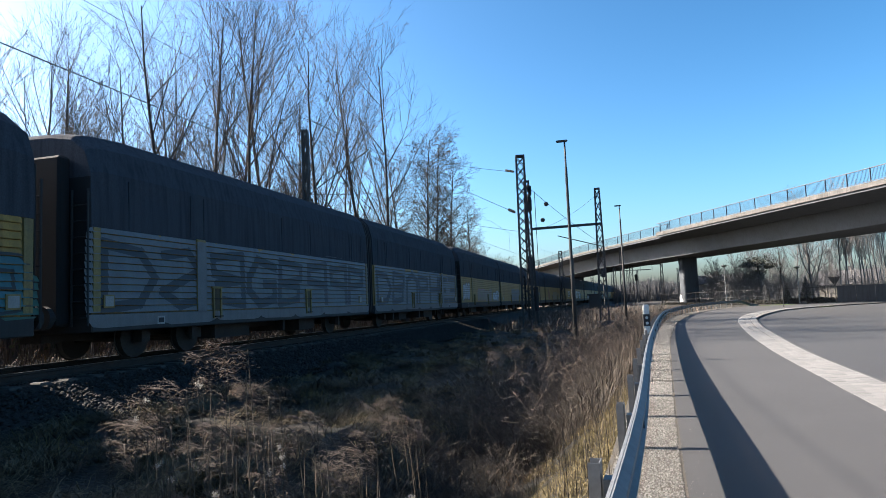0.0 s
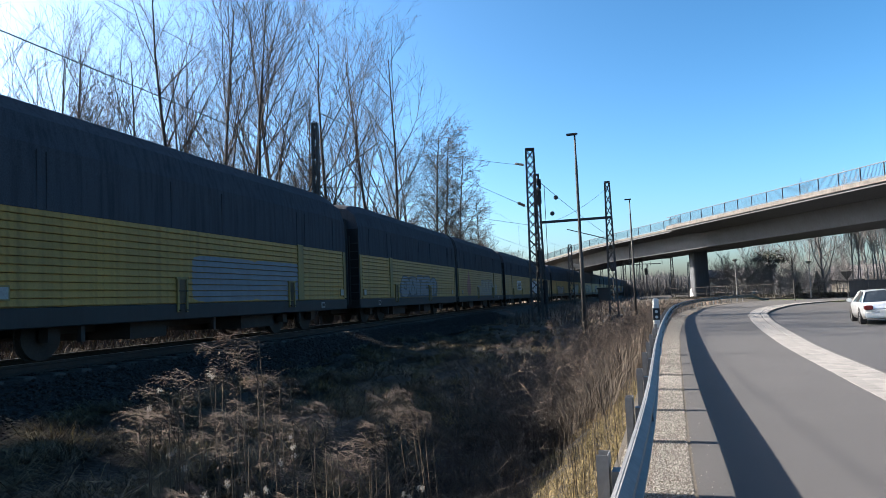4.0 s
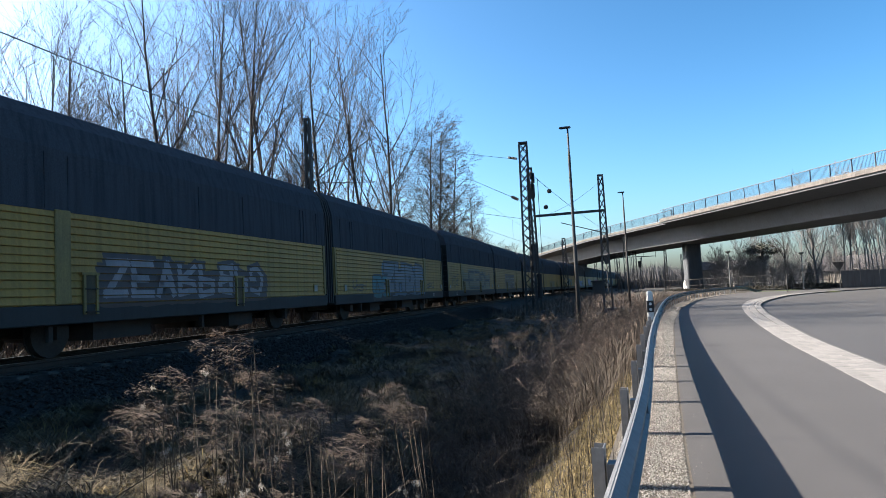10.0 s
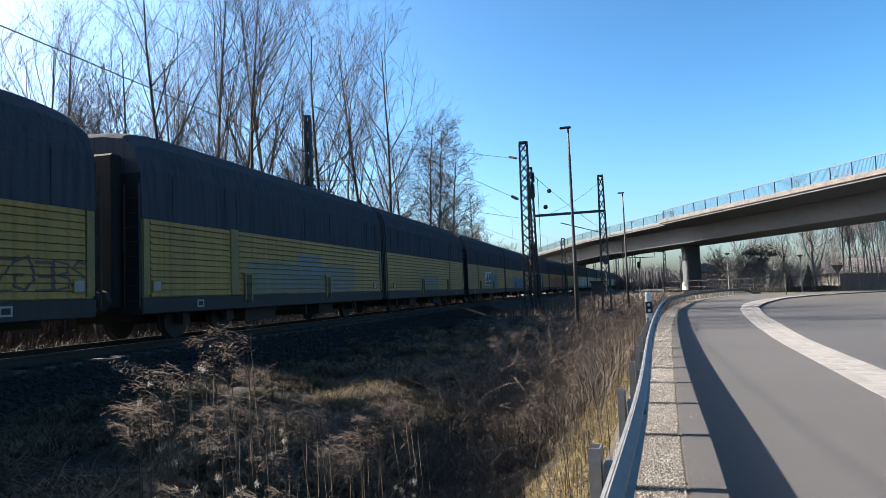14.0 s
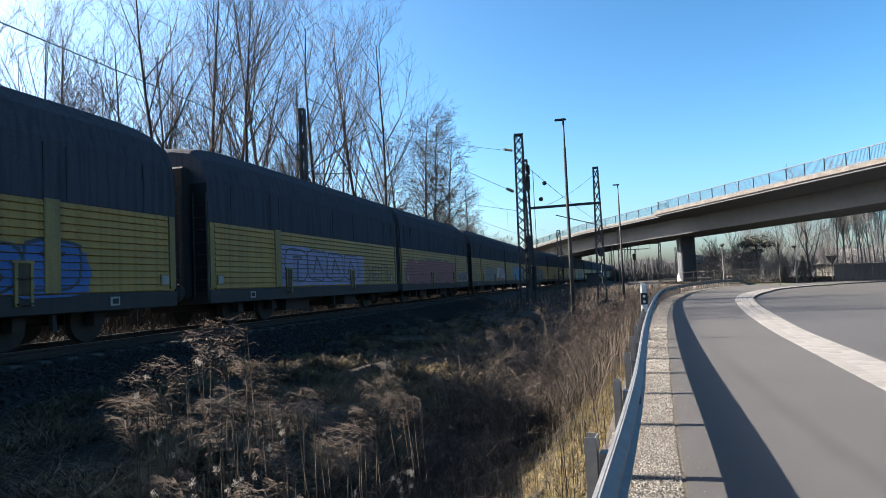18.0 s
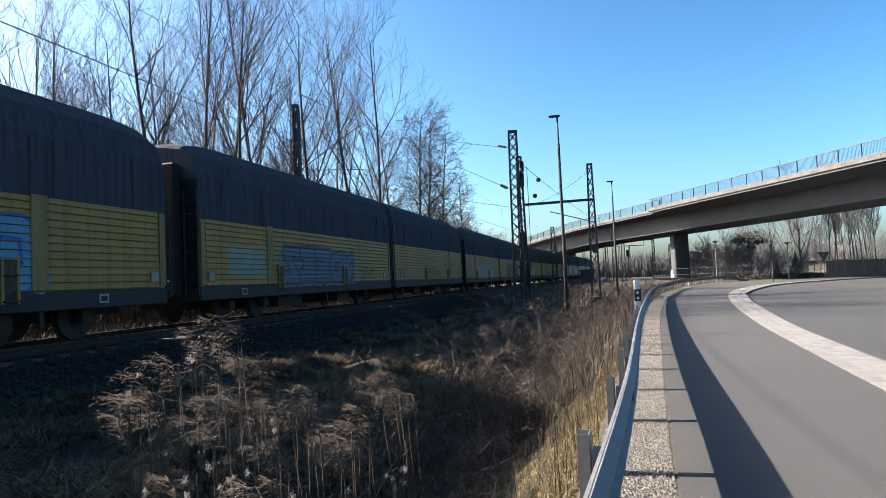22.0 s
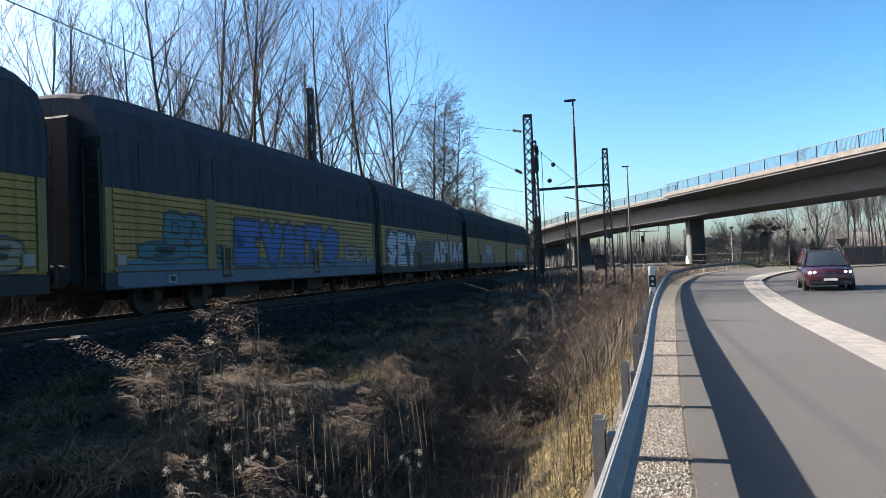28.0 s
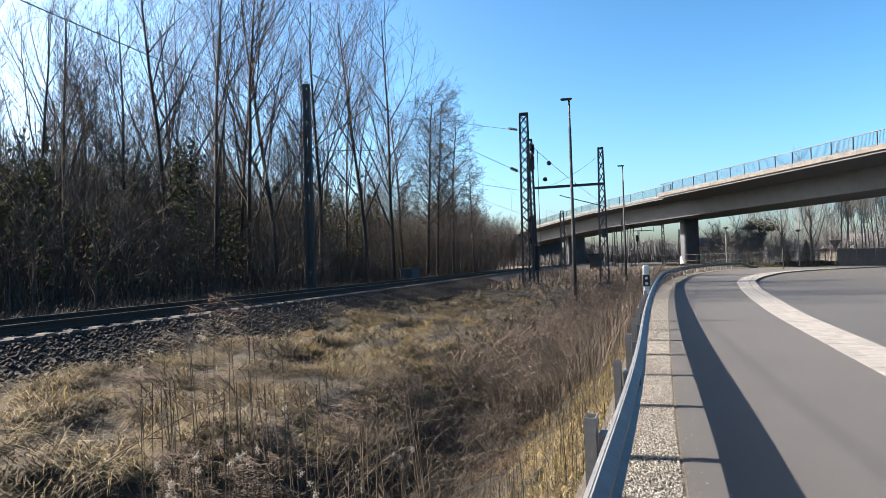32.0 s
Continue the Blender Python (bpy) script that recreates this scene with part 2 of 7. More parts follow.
SILVER = mat("silver_car_paint", (0.62, 0.64, 0.65), 0.28, 0.5, fine=0.04, coat=0.6)
WINERED = mat("wine_red_car_paint", (0.040, 0.006, 0.011), 0.28, 0.35, fine=0.04, coat=0.8)
TYRE = mat("tyre_rubber", (0.022, 0.022, 0.024), 0.85, fine=0.2)
ALLOY = mat("alloy_rim", (0.55, 0.56, 0.57), 0.3, 0.9, fine=0.05)
HEADLAMP = glow("lit_headlamp", (1.0, 0.95, 0.9), 2.2)
TAILLAMP = mat("red_tail_lamp", (0.14, 0.010, 0.010), 0.2, fine=0.02)
CHROME = mat("chrome", (0.7, 0.7, 0.71), 0.15, 1.0, fine=0.02)
# Lightened, slightly blue grey: distance haze put into the wood's colour.
HAZEWOOD = mat("hazed_far_wood", (0.06528, 0.06528, 0.06912), 1.0, col2=(0.04608, 0.048, 0.05184), scale=0.12, fine=0.3, bump_scale=3)
PURE = {}


def paint(name, col):
    if name not in PURE:
        PURE[name] = mat(name, [c * 0.50 for c in col], 0.6, col2=[c * 0.38 for c in col], scale=2.5, fine=0.12, streak=0.15)
    return PURE[name]


# ------------------------------------------------------------------ mesh helpers
class MB:
    """Collects vertices and faces of one mesh."""

    def __init__(self):
        self.v, self.f = [], []

    def box(self, c, s, m=None):
        """A box with its centre and size, turned by m."""
        k = len(self.v)
        for dx, dy, dz in ((-1, -1, -1), (1, -1, -1), (1, 1, -1), (-1, 1, -1), (-1, -1, 1), (1, -1, 1), (1, 1, 1), (-1, 1, 1)):
            p = Vector((c[0] + dx * s[0] / 2, c[1] + dy * s[1] / 2, c[2] + dz * s[2] / 2))
            self.v.append(tuple(m @ p) if m else tuple(p))
        self.f += [tuple(k + i for i in q) for q in ((0, 3, 2, 1), (4, 5, 6, 7), (0, 1, 5, 4), (1, 2, 6, 5), (2, 3, 7, 6), (3, 0, 4, 7))]
        return self

    def tube(self, pts, rad, n=6, cap=True):
        """A tube along points with one radius or one for each point."""
        pts = [Vector(p) for p in pts]
        rad = rad if isinstance(rad, (list, tuple)) else [rad] * len(pts)
        k = len(self.v)
        for i, p in enumerate(pts):
            d = (pts[min(i + 1, len(pts) - 1)] - pts[max(i - 1, 0)]).normalized()
            a = d.cross(Vector((0, 0, 1)) if abs(d.z) < 0.9 else Vector((1, 0, 0))).normalized()
            b = d.cross(a)
            for j in range(n):
                q = 2 * math.pi * j / n
                self.v.append(tuple(p + (a * math.cos(q) + b * math.sin(q)) * rad[i]))
        for i in range(len(pts) - 1):
            for j in range(n):
                j2 = (j + 1) % n
                self.f.append((k + i * n + j, k + i * n + j2, k + (i + 1) * n + j2, k + (i + 1) * n + j))
        if cap:
            self.f.append(tuple(k + j for j in range(n))[::-1])
            self.f.append(tuple(k + (len(pts) - 1) * n + j for j in range(n)))
        return self

    def beam(self, a, b, w, h):
        """A square bar from a to b."""
        a, b = Vector(a), Vector(b)
        d = (b - a).normalized()
        s = d.cross(Vector((0, 0, 1)) if abs(d.z) < 0.95 else Vector((1, 0, 0))).normalized()
        u = s.cross(d)
        k = len(self.v)
        for p in (a, b):
            for i, j in ((-1, -1), (1, -1), (1, 1), (-1, 1)):
                self.v.append(tuple(p + s * i * w / 2 + u * j * h / 2))
        self.f += [tuple(k + i for i in q) for q in ((0, 1, 2, 3), (7, 6, 5, 4), (0, 4, 5, 1), (1, 5, 6, 2), (2, 6, 7, 3), (3, 7, 4, 0))]
        return self

    def loft(self, rings, close=True, cap=False):
        """Faces between rings of equal length."""
        k, n = len(self.v), len(rings[0])
        for r in rings:
            self.v += [tuple(p) for p in r]
        for i in range(len(rings) - 1):
            for j in range(n if close else n - 1):
                j2 = (j + 1) % n
                self.f.append((k + i * n + j, k + i * n + j2, k + (i + 1) * n + j2, k + (i + 1) * n + j))
        if cap:
            self.f.append(tuple(k + j for j in range(n))[::-1])
            self.f.append(tuple(k + (len(rings) - 1) * n + j for j in range(n)))
        return self

    def poly(self, pts):
        k = len(self.v)
        self.v += [tuple(p) for p in pts]
        self.f.append(tuple(range(k, k + len(pts))))
        return self

    def data(self, name, material, smooth=False):
        me = bpy.data.meshes.new(name)
        me.from_pydata(self.v, [], self.f)
        me.materials.append(material)
        if smooth:
            me.shade_smooth()
        me.update()
        return me


def part(name, shape, material, parent=None, label="", smooth=False, at=None):
    """Links a shape, or finished mesh data, as one object under a thing or a part."""
    me = shape.data(name, material, smooth) if isinstance(shape, MB) else shape
    ob = new(name, me)
    if parent:
        ob.parent = parent
    if at is not None:
        ob.matrix_basis = at if isinstance(at, Matrix) else Matrix.Translation(at)
    if label:
        tagged(ob, label)
    return ob


def thing(name, label, category, at=None, group="", kind=""):
    ob = new(name)
    ob.empty_display_size = 0.2
    if at is not None:
        ob.matrix_basis = at if isinstance(at, Matrix) else Matrix.Translation(at)
    return tagged(ob, label, category, group, kind)


def bevelled(shape, material, name, width=0.02, seg=2, smooth=False):
    """Mesh data of a shape with its edges rounded."""
    bm = bmesh.new()
    vs = [bm.verts.new(v) for v in shape.v]
    for f in shape.f:
        bm.faces.new([vs[i] for i in f])
    bmesh.ops.remove_doubles(bm, verts=bm.verts, dist=1e-5)
    bmesh.ops.bevel(bm, geom=[e for e in bm.edges if e.calc_face_angle(0) > 0.5], offset=width, segments=seg, affect="EDGES", clamp_overlap=True)
    me = bpy.data.meshes.new(name)
    bm.to_mesh(me)
    bm.free()
    me.materials.append(material)
    if smooth:
        me.shade_smooth()
    return me


def array_mesh(name, verts, faces_n, loops, material):
    """Mesh data from arrays: all faces of faces_n corners."""
    me = bpy.data.meshes.new(name)
    nf = len(loops) // faces_n
    me.vertices.add(len(verts))
    me.vertices.foreach_set("co", np.ascontiguousarray(verts, dtype=np.float32).ravel())
    me.loops.add(len(loops))
    me.loops.foreach_set("vertex_index", np.ascontiguousarray(loops, dtype=np.int32))
    me.polygons.add(nf)
    me.polygons.foreach_set("loop_start", np.arange(nf, dtype=np.int32) * faces_n)
    me.polygons.foreach_set("loop_total", np.full(nf, faces_n, dtype=np.int32))
    me.materials.append(material)
    me.update(calc_edges=True)
    return me


# ------------------------------------------------------------------ plan
def curve(points):
    ys, xs = [p[1] for p in points], [p[0] for p in points]

    def f(y):
        """x at y on a smooth line through the points."""
        return float(np.interp(y, YS, SM))
    YS = np.linspace(ys[0], ys[-1], 400)
    SM = np.interp(YS, ys, xs)
    k = np.ones(25) / 25
    SM = np.convolve(np.pad(SM, 12, mode="reflect", reflect_type="odd"), k, mode="valid")
    return f


rail_x = curve([(-0.70, -8), (-0.37, 0), (-0.15, 2.7), (0.03, 4.8), (0.19, 7.4), (0.66, 15.7), (1.15, 23), (1.7, 30.5), (2.6, 41), (3.6, 48.5), (5.1, 58), (6.9, 66.4), (10.3, 77), (14.1, 85), (19, 92)])
verge_x = curve([(0.15, -8), (0.25, 0), (0.4, 4.9), (0.6, 8.3), (0.8, 11.4), (1.15, 16.7), (1.85, 26.8), (3.3, 42), (4.6, 50), (6.0, 58), (7.8, 66), (11.2, 77), (15, 85), (20, 92)])
band_l = curve([(2.6, -8), (2.85, 0), (3.3, 9.7), (3.68, 14.9), (3.95, 19.1), (4.7, 26.8), (5.7, 35), (6.9, 43.2), (8.6, 51.5), (11.6, 61), (16, 69), (22, 75), (34, 83)])
band_r = curve([(3.5, -8), (3.75, 0), (4.05, 7), (4.3, 12.7), (4.75, 19.6), (5.4, 25), (6.5, 34.1), (8.2, 44.9), (10, 51.9), (13.7, 63), (18.4, 70.6), (24, 75.5), (36, 83)])
TRACK_X, RAIL_Z = -10.85, 0.80
CURVE_Y, CURVE_R, CURVE_L = 60.0, 500.0, 30.0


def track(s, off=0.0):
    """Place and heading (radians to the right) at s metres along the track."""
    if s <= CURVE_Y:
        x, y, h = TRACK_X, s, 0.0
    else:
        h = min(s - CURVE_Y, CURVE_L) / CURVE_R
        x, y = TRACK_X + CURVE_R * (1 - math.cos(h)), CURVE_Y + CURVE_R * math.sin(h)
        rest = max(0.0, s - CURVE_Y - CURVE_L)
        x, y = x + rest * math.sin(h), y + rest * math.cos(h)
    return x + off * math.cos(h), y - off * math.sin(h), h


def smooth01(a, b, v):
    t = min(1, max(0, (v - a) / (b - a)))
    return t * t * (3 - 2 * t)


def ground_z(x, y):
    """Height of the open ground."""
    e = rail_x(min(max(y, -8), 92)) - x
    fade = 1 - smooth01(45, 75, y)
    if e < 0.25:
        z = -0.16
    else:
        z = -0.05 - 1.0 * smooth01(0.3, 2.0, e) * fade + 0.85 * smooth01(2.6, 4.4, e) * fade + 0.12 * smooth01(4.4, 7, e)
        k = smooth01(0.5, 1.8, e)
        z += k * (0.12 * noise.noise((x * 0.45, y * 0.35, 0)) + 0.42 * abs(noise.noise((x * 0.9, y * 0.75, 5))) + 0.14 * noise.noise((x * 2.3, y * 2.0, 9)) - 0.06)
    if x < -13:
        z += 0.3 * smooth01(13, 17, -x)
    return z


# ------------------------------------------------------------------ ground, road, path
def sheet(name, xs, ys, fz, material, label, category=""):
    v = [(x, y, fz(x, y)) for y in ys for x in xs]
    n = len(xs)
    f = [(j * n + i, j * n + i + 1, (j + 1) * n + i + 1, (j + 1) * n + i) for j in range(len(ys) - 1) for i in range(n - 1)]
    me = bpy.data.meshes.new(name)
    me.from_pydata(v, [], f)
    me.materials.append(material)
    me.shade_smooth()
    return tagged(new(name, me), label, category or name, kind="structure")


GX = [-3000, -1200, -500, -220, -120, -70, -45, -32, -24, -19, -16, -14.5, -13, -11] + [-9.5 + 0.35 * i for i in range(40)] + [4.6, 5.5, 7, 9, 12, 16, 22, 30, 45, 70, 120, 250, 600, 1500, 3000]
GY = [-300, -120, -60, -30, -15, -8, -4, -2] + [0.5 * i for i in range(90)] + [45 + 1.5 * i for i in range(40)] + [106, 112, 120, 135, 160, 200, 260, 350, 500, 800, 1400, 2500, 4000]
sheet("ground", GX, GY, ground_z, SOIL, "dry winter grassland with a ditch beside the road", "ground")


def ribbon(name, fa, fb, y0, y1, z, material, label, step=1.0, cols=2, category=""):
    """A strip between two lines x = fa(y) and x = fb(y)."""
    n = int((y1 - y0) / step)
    v, f = [], []
    for j in range(n + 1):
        y = y0 + (y1 - y0) * j / n
        for i in range(cols):
            u = i / (cols - 1)
            v.append((fa(y) * (1 - u) + fb(y) * u, y, z))
    for j in range(n):
        for i in range(cols - 1):
            k = j * cols + i
            f.append((k, k + 1, k + cols + 1, k + cols))
    me = bpy.data.meshes.new(name)
    me.from_pydata(v, [], f)
    me.materials.append(material)
    return tagged(new(name, me), label, category or name, kind="structure")


road_far = curve([(14, -8), (14.5, 12), (16, 30), (19, 45), (24, 56), (32, 64), (46, 73), (70, 86)])
ribbon("pavement", verge_x, band_l, -8, 83, 0.0, PATHWAY, "grey asphalt foot and cycle path", category="pavement")
ribbon("road", band_r, lambda y: 60.0, -8, 83, -0.10, ROAD, "worn grey asphalt road bending away", category="road")
ribbon("gravel_verge", lambda y: rail_x(y) - 0.35, verge_x, -8, 83, -0.012, GRAVEL_BED, "pale crushed stone verge under the guard rail", category="gravel")
bed = ribbon("paved_band", band_l, band_r, -8, 83, -0.006, JOINT, "pale concrete sett band between path and road", category="paving")
kerb = MB()
for j in range(91):
    y = -8 + j
    d = Vector((band_r(y + 0.98) - band_r(y), 0.98, 0))
    kerb.beam((band_r(y) + 0.02, y, -0.065), (band_r(y) + d.x + 0.02, y + 0.98, -0.065), 0.05, 0.13)
part("kerb", kerb, SHADEKERB, bed, "grey concrete kerb stones")

# ------------------------------------------------------------------ railway
ball = MB()
prof = [(-3.0, 0.05), (-1.75, 0.62), (1.27, 0.60), (1.38, 0.50), (2.75, 0.02)]
rings = []
for s in list(range(-660, 60, 12)) + list(range(60, 96, 4)) + [100, 130, 170, 230, 320, 450, 600]:
    x, y, h = track(s)
    rings.append([(x + o * math.cos(h), y - o * math.sin(h), z) for o, z in prof])
ball.loft(rings, close=False)
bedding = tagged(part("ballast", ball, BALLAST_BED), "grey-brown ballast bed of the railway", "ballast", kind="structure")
rail_prof = [(-0.07, 0.0), (0.07, 0.0), (0.07, 0.02), (0.012, 0.045), (0.012, 0.12), (0.036, 0.135), (0.036, 0.172), (-0.036, 0.172), (-0.036, 0.135), (-0.012, 0.12), (-0.012, 0.045), (-0.07, 0.02)]
rails = thing("railway_track", "rusty steel rails on concrete sleepers", "railway track", kind="structure")
for off in (-0.75, 0.75):
    r, top = MB(), MB()
    rr, rt = [], []
    for s in list(range(-660, 60, 12)) + list(range(60, 96, 3)) + [100, 130, 170, 230, 320, 450, 600]:
        x, y, h = track(s)
        rr.append([(x + (off + o) * math.cos(h), y - (off + o) * math.sin(h), RAIL_Z - 0.172 + z) for o, z in rail_prof])
        rt.append([(x + (off + o) * math.cos(h), y - (off + o) * math.sin(h), RAIL_Z + z) for o, z in ((-0.03, 0.001), (0.03, 0.001), (0.03, 0.004), (-0.03, 0.004))])
    r.loft(rr)
    top.loft(rt)
    one = part("rail", r, RUST, rails)
    part("running_surface", top, RAILTOP, one, "worn bright top of the rail")
sl = MB().box((0, 0, 0), (2.6, 0.26, 0.2))
sl_data = bevelled(sl, SLEEPER, "sleeper", 0.03, 1)
for i in range(150):
    s = -8 + 0.6 * i
    x, y, h = track(s)
    part("sleeper", sl_data, None, rails, at=pose(x, y, RAIL_Z - 0.172 - 0.1, 0, 0, -math.degrees(h)))


# ------------------------------------------------------------------ guard rail
def along(fx, y0, y1, step):
    """Points spaced evenly along a line x = fx(y): x, y, heading."""
    out, y = [], y0
    while y < y1:
        dx = (fx(y + 0.2) - fx(y - 0.2)) / 0.4
        out.append((fx(y), y, math.atan(dx)))
        y += step / math.hypot(1, dx)
    return out


guard = thing("guard_rail", "galvanised steel guard rail on posts beside the path", "guard rail")
w_prof = [(-0.035, 0.45), (-0.02, 0.445), (0.034, 0.490), (0.038, 0.520), (-0.036, 0.568), (-0.042, 0.598), (-0.036, 0.628), (0.038, 0.675), (0.038, 0.71), (-0.01, 0.752), (-0.03, 0.747)]
w_back = [(x - 0.012, z) for x, z in w_prof][::-1]


def guard_x(y):
    return rail_x(y) + 0.045 * (1 - smooth01(4, 12, y))


pts = along(guard_x, -6, 84, 0.5)
bolt_data = MB().tube([(0, 0, 0), (0.035, 0, 0)], 0.014, 6).data("bolt", STEEL)
for a in range(0, len(pts) - 1, 8):
    beam = MB()
    seg = pts[a:a + 9]
    beam.loft([[(x + 0.0 + o * math.cos(h), y - o * math.sin(h), z) for o, z in w_prof + w_back] for x, y, h in seg], cap=True)
    b = part("rail_beam", beam, STEEL, guard, smooth=False)
    x, y, h = seg[0]
    for dz in (0.50, 0.69):
        for dy in (0.06, 0.16):
            part("bolt", bolt_data, None, b, at=(x, y + dy, dz))
sig = MB()
for c in (((0, 0, 0.1), (0.006, 0.12, 1.36)), ((-0.03, 0.057, 0.1), (0.06, 0.006, 1.36)), ((-0.03, -0.057, 0.1), (0.06, 0.006, 1.36))):
    sig.box(*c)
post_data = sig.data("post", STEEL)
spacer = MB().box((0.06, 0, 0), (0.09, 0.10, 0.22)).data("spacer", STEEL)
for x, y, h in along(guard_x, -4.3, 84, 2.0):
    p = part("post", post_data, None, guard, at=pose(x - 0.115, y, 0.01 if y < 30 else -0.02, 0, 0, -math.degrees(h)))
    part("spacer", spacer, None, p, at=(0, 0, 0.585))
# turned-down end
ex, ey, eh = pts[-1]
end_beam, rings = MB(), []
for i in range(7):
    u, dip = i * 0.75, 0.62 * smooth01(0, 1, i / 6)
    h = eh + 0.05 * i
    ex, ey = (ex + 0.75 * math.sin(h), ey + 0.75 * math.cos(h)) if i else (ex, ey)
    rings.append([(ex + o * math.cos(h), ey - o * math.sin(h), z - dip) for o, z in w_prof + w_back])
end_beam.loft(rings, cap=True)
part("end_beam", end_beam, STEEL, guard, "turned-down end of the rail")

# ------------------------------------------------------------------ train
HALF, HW = 15.03, 1.45
RUN = (4.47727531e-05, -1.98527021e-03, -6.09613338e-02, -11.6723913, 9.60)


def run(t):
    """Distance along the track of the joint between the first two wagon halves."""
    return (((RUN[0] * t + RUN[1]) * t + RUN[2]) * t + RUN[3]) * t + RUN[4] - 0.5 * max(0.0, t - 29.3) ** 2


def roof_section(y, top, shoulder):
    """Outline over the dark upper body at y, from the near sill over the roof to the far one."""
    side = [(HW, 2.60), (HW, 3.0), (HW - 0.02, shoulder), (HW - 0.16, shoulder + (top - shoulder) * 0.55), (HW - 0.48, top - 0.10), (HW - 0.95, top - 0.02), (0.0, top)]
    return [(x, y, z) for x, z in side] + [(-x, y, z) for x, z in side[-2::-1]]


@lru_cache(None)
def wagon_meshes(flip):
    """Meshes of one half; the coupled end at -y, the bellows end at +y, or the other way round."""
    sgn = -1 if flip else 1
    L0, L1 = -HALF / 2 + 0.62, HALF / 2 - 0.34        # coupled end, bellows end

    def Y(y):
        return sgn * y
    d = {}
    up = MB()
    ends_ = ((0.0, 4.40, 3.62), (0.05, 4.46, 3.64), (0.14, 4.51, 3.66), (0.34, 4.56, 3.68), (0.70, 4.60, 3.69), (1.20, 4.635, 3.70), (1.8, 4.64, 3.70))
    rings = [roof_section(Y(L0 + a), t_, q_) for a, t_, q_ in ends_] + [roof_section(Y(L1), 4.64, 3.7)]
    up.loft(rings if not flip else rings[::-1], close=True, cap=True)
    d["upper_body"] = up.data("upper_body", NAVY)
    d["rib"] = MB().box((HW + 0.002, 0, 3.12), (0.016, 0.035, 0.98)).data("rib", NAVY)
    d["rib_at"] = [Y(y) for y in (L0 + 1.0, L0 + 3.0, L0 + 3.5, L0 + 7.3, L1 - 4.9, L1 - 1.5, L1 - 1.7, L1 - 0.6)]
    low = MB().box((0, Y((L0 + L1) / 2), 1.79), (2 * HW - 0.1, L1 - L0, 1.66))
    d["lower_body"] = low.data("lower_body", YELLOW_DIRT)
    # one slat: a shallow ridge, lower edge proud
    s = MB()
    y0, y1 = Y(L0 + 0.26), Y(L1 - 0.22)
    sec = [(HW - 0.05, 0.0), (HW + 0.010, 0.004), (HW + 0.014, 0.018), (HW - 0.012, 0.118), (HW - 0.016, 0.134), (HW - 0.05, 0.138)]
    s.loft([[(x, y0, z) for x, z in sec], [(x, y1, z) for x, z in sec]], cap=True)
    d["slat"] = s.data("slat", YELLOW)
    far = MB()
    for i in range(12):
        far.loft([[(-x, y0, z + 0.975 + 0.138 * i) for x, z in sec], [(-x, y1, z + 0.975 + 0.138 * i) for x, z in sec]], cap=True)
    d["far_slats"] = far.data("side_panel", YELLOW)
    ends = []
    for y in (L0 + 0.13, L1 - 0.11):
        e = MB().box((0, Y(y), 1.80), (2 * HW + 0.03, 0.26 if y < 0 else 0.22, 1.66))
        ends.append(bevelled(e, YELLOW_DIRT, "end_post", 0.04, 2))
    d["end_post"] = ends
    p = MB().box((HW + 0.012, Y(L0 + 3.35), 1.80), (0.05, 0.34, 1.66))
    d["mid_post"] = bevelled(p, YELLOW_DIRT, "mid_post", 0.015, 1)
    # Added block, no real wagon part: narrows the sunlight through the gap.
    d["gangway"] = bevelled(MB().box((0, Y(L0 - 0.15), 2.35), (2.0, 0.29, 3.2)), GAPSHADE, "gangway", 0.05, 1)
    d["end_wall"] = MB().box((0, Y(L0 - 0.012), 2.25), (2 * HW - 0.02, 0.03, 2.6)).data("end_wall", GAPSHADE)
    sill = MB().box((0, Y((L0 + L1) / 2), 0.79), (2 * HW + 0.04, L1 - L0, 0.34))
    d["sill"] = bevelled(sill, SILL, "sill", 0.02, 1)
    under = MB()
    for y, ln in ((L0 + 5.2, 1.6), (L1 - 4.6, 1.1)):
        under.box((0.5, Y(y), 0.46), (1.2, ln, 0.36)).box((-0.5, Y(y), 0.46), (1.2, ln, 0.36))
    under.box((0, 0, 0.56), (0.5, L1 - L0 - 0.4, 0.22))
    for y in (L0 + 3.2, L0 + 7.5, L1 - 2.6):
        under.box((HW - 0.15, Y(y), 0.50), (0.08, 0.09, 0.34))
    d["underframe"] = under.data("underframe", BOGIE)
    wh = MB()
    for x in (-0.75, 0.75):
        wh.tube([(x - 0.065, 0, 0), (x + 0.065, 0, 0)], 0.42, 18)
        wh.tube([(x - 0.08, 0, 0), (x - 0.065, 0, 0)], 0.45, 18)
    wh.tube([(-0.95, 0, 0), (0.95, 0, 0)], 0.08, 8)
    for x in (-1.0, 1.0):
        wh.box((x, 0, 0.02), (0.2, 0.26, 0.24)).box((x, 0, 0.22), (0.12, 1.2, 0.09))
    d["wheelset"] = wh.data("wheelset", BOGIE)
    axles = [L0 + 1.9, L0 + 3.7, L1 - 2.2]
    d["axles"] = [Y(a) for a in axles]
    rec = []
    for y, w, z0, z1 in ((L0 + 3.95, 0.30, 0.98, 1.50), (L1 - 5.2, 0.30, 0.98, 1.50)):
        q = MB().box((HW + 0.014, Y(y), (z0 + z1) / 2), (0.03, w, z1 - z0))
        e = MB().box((HW + 0.030, Y(y), z1 + 0.015), (0.04, w + 0.12, 0.05))
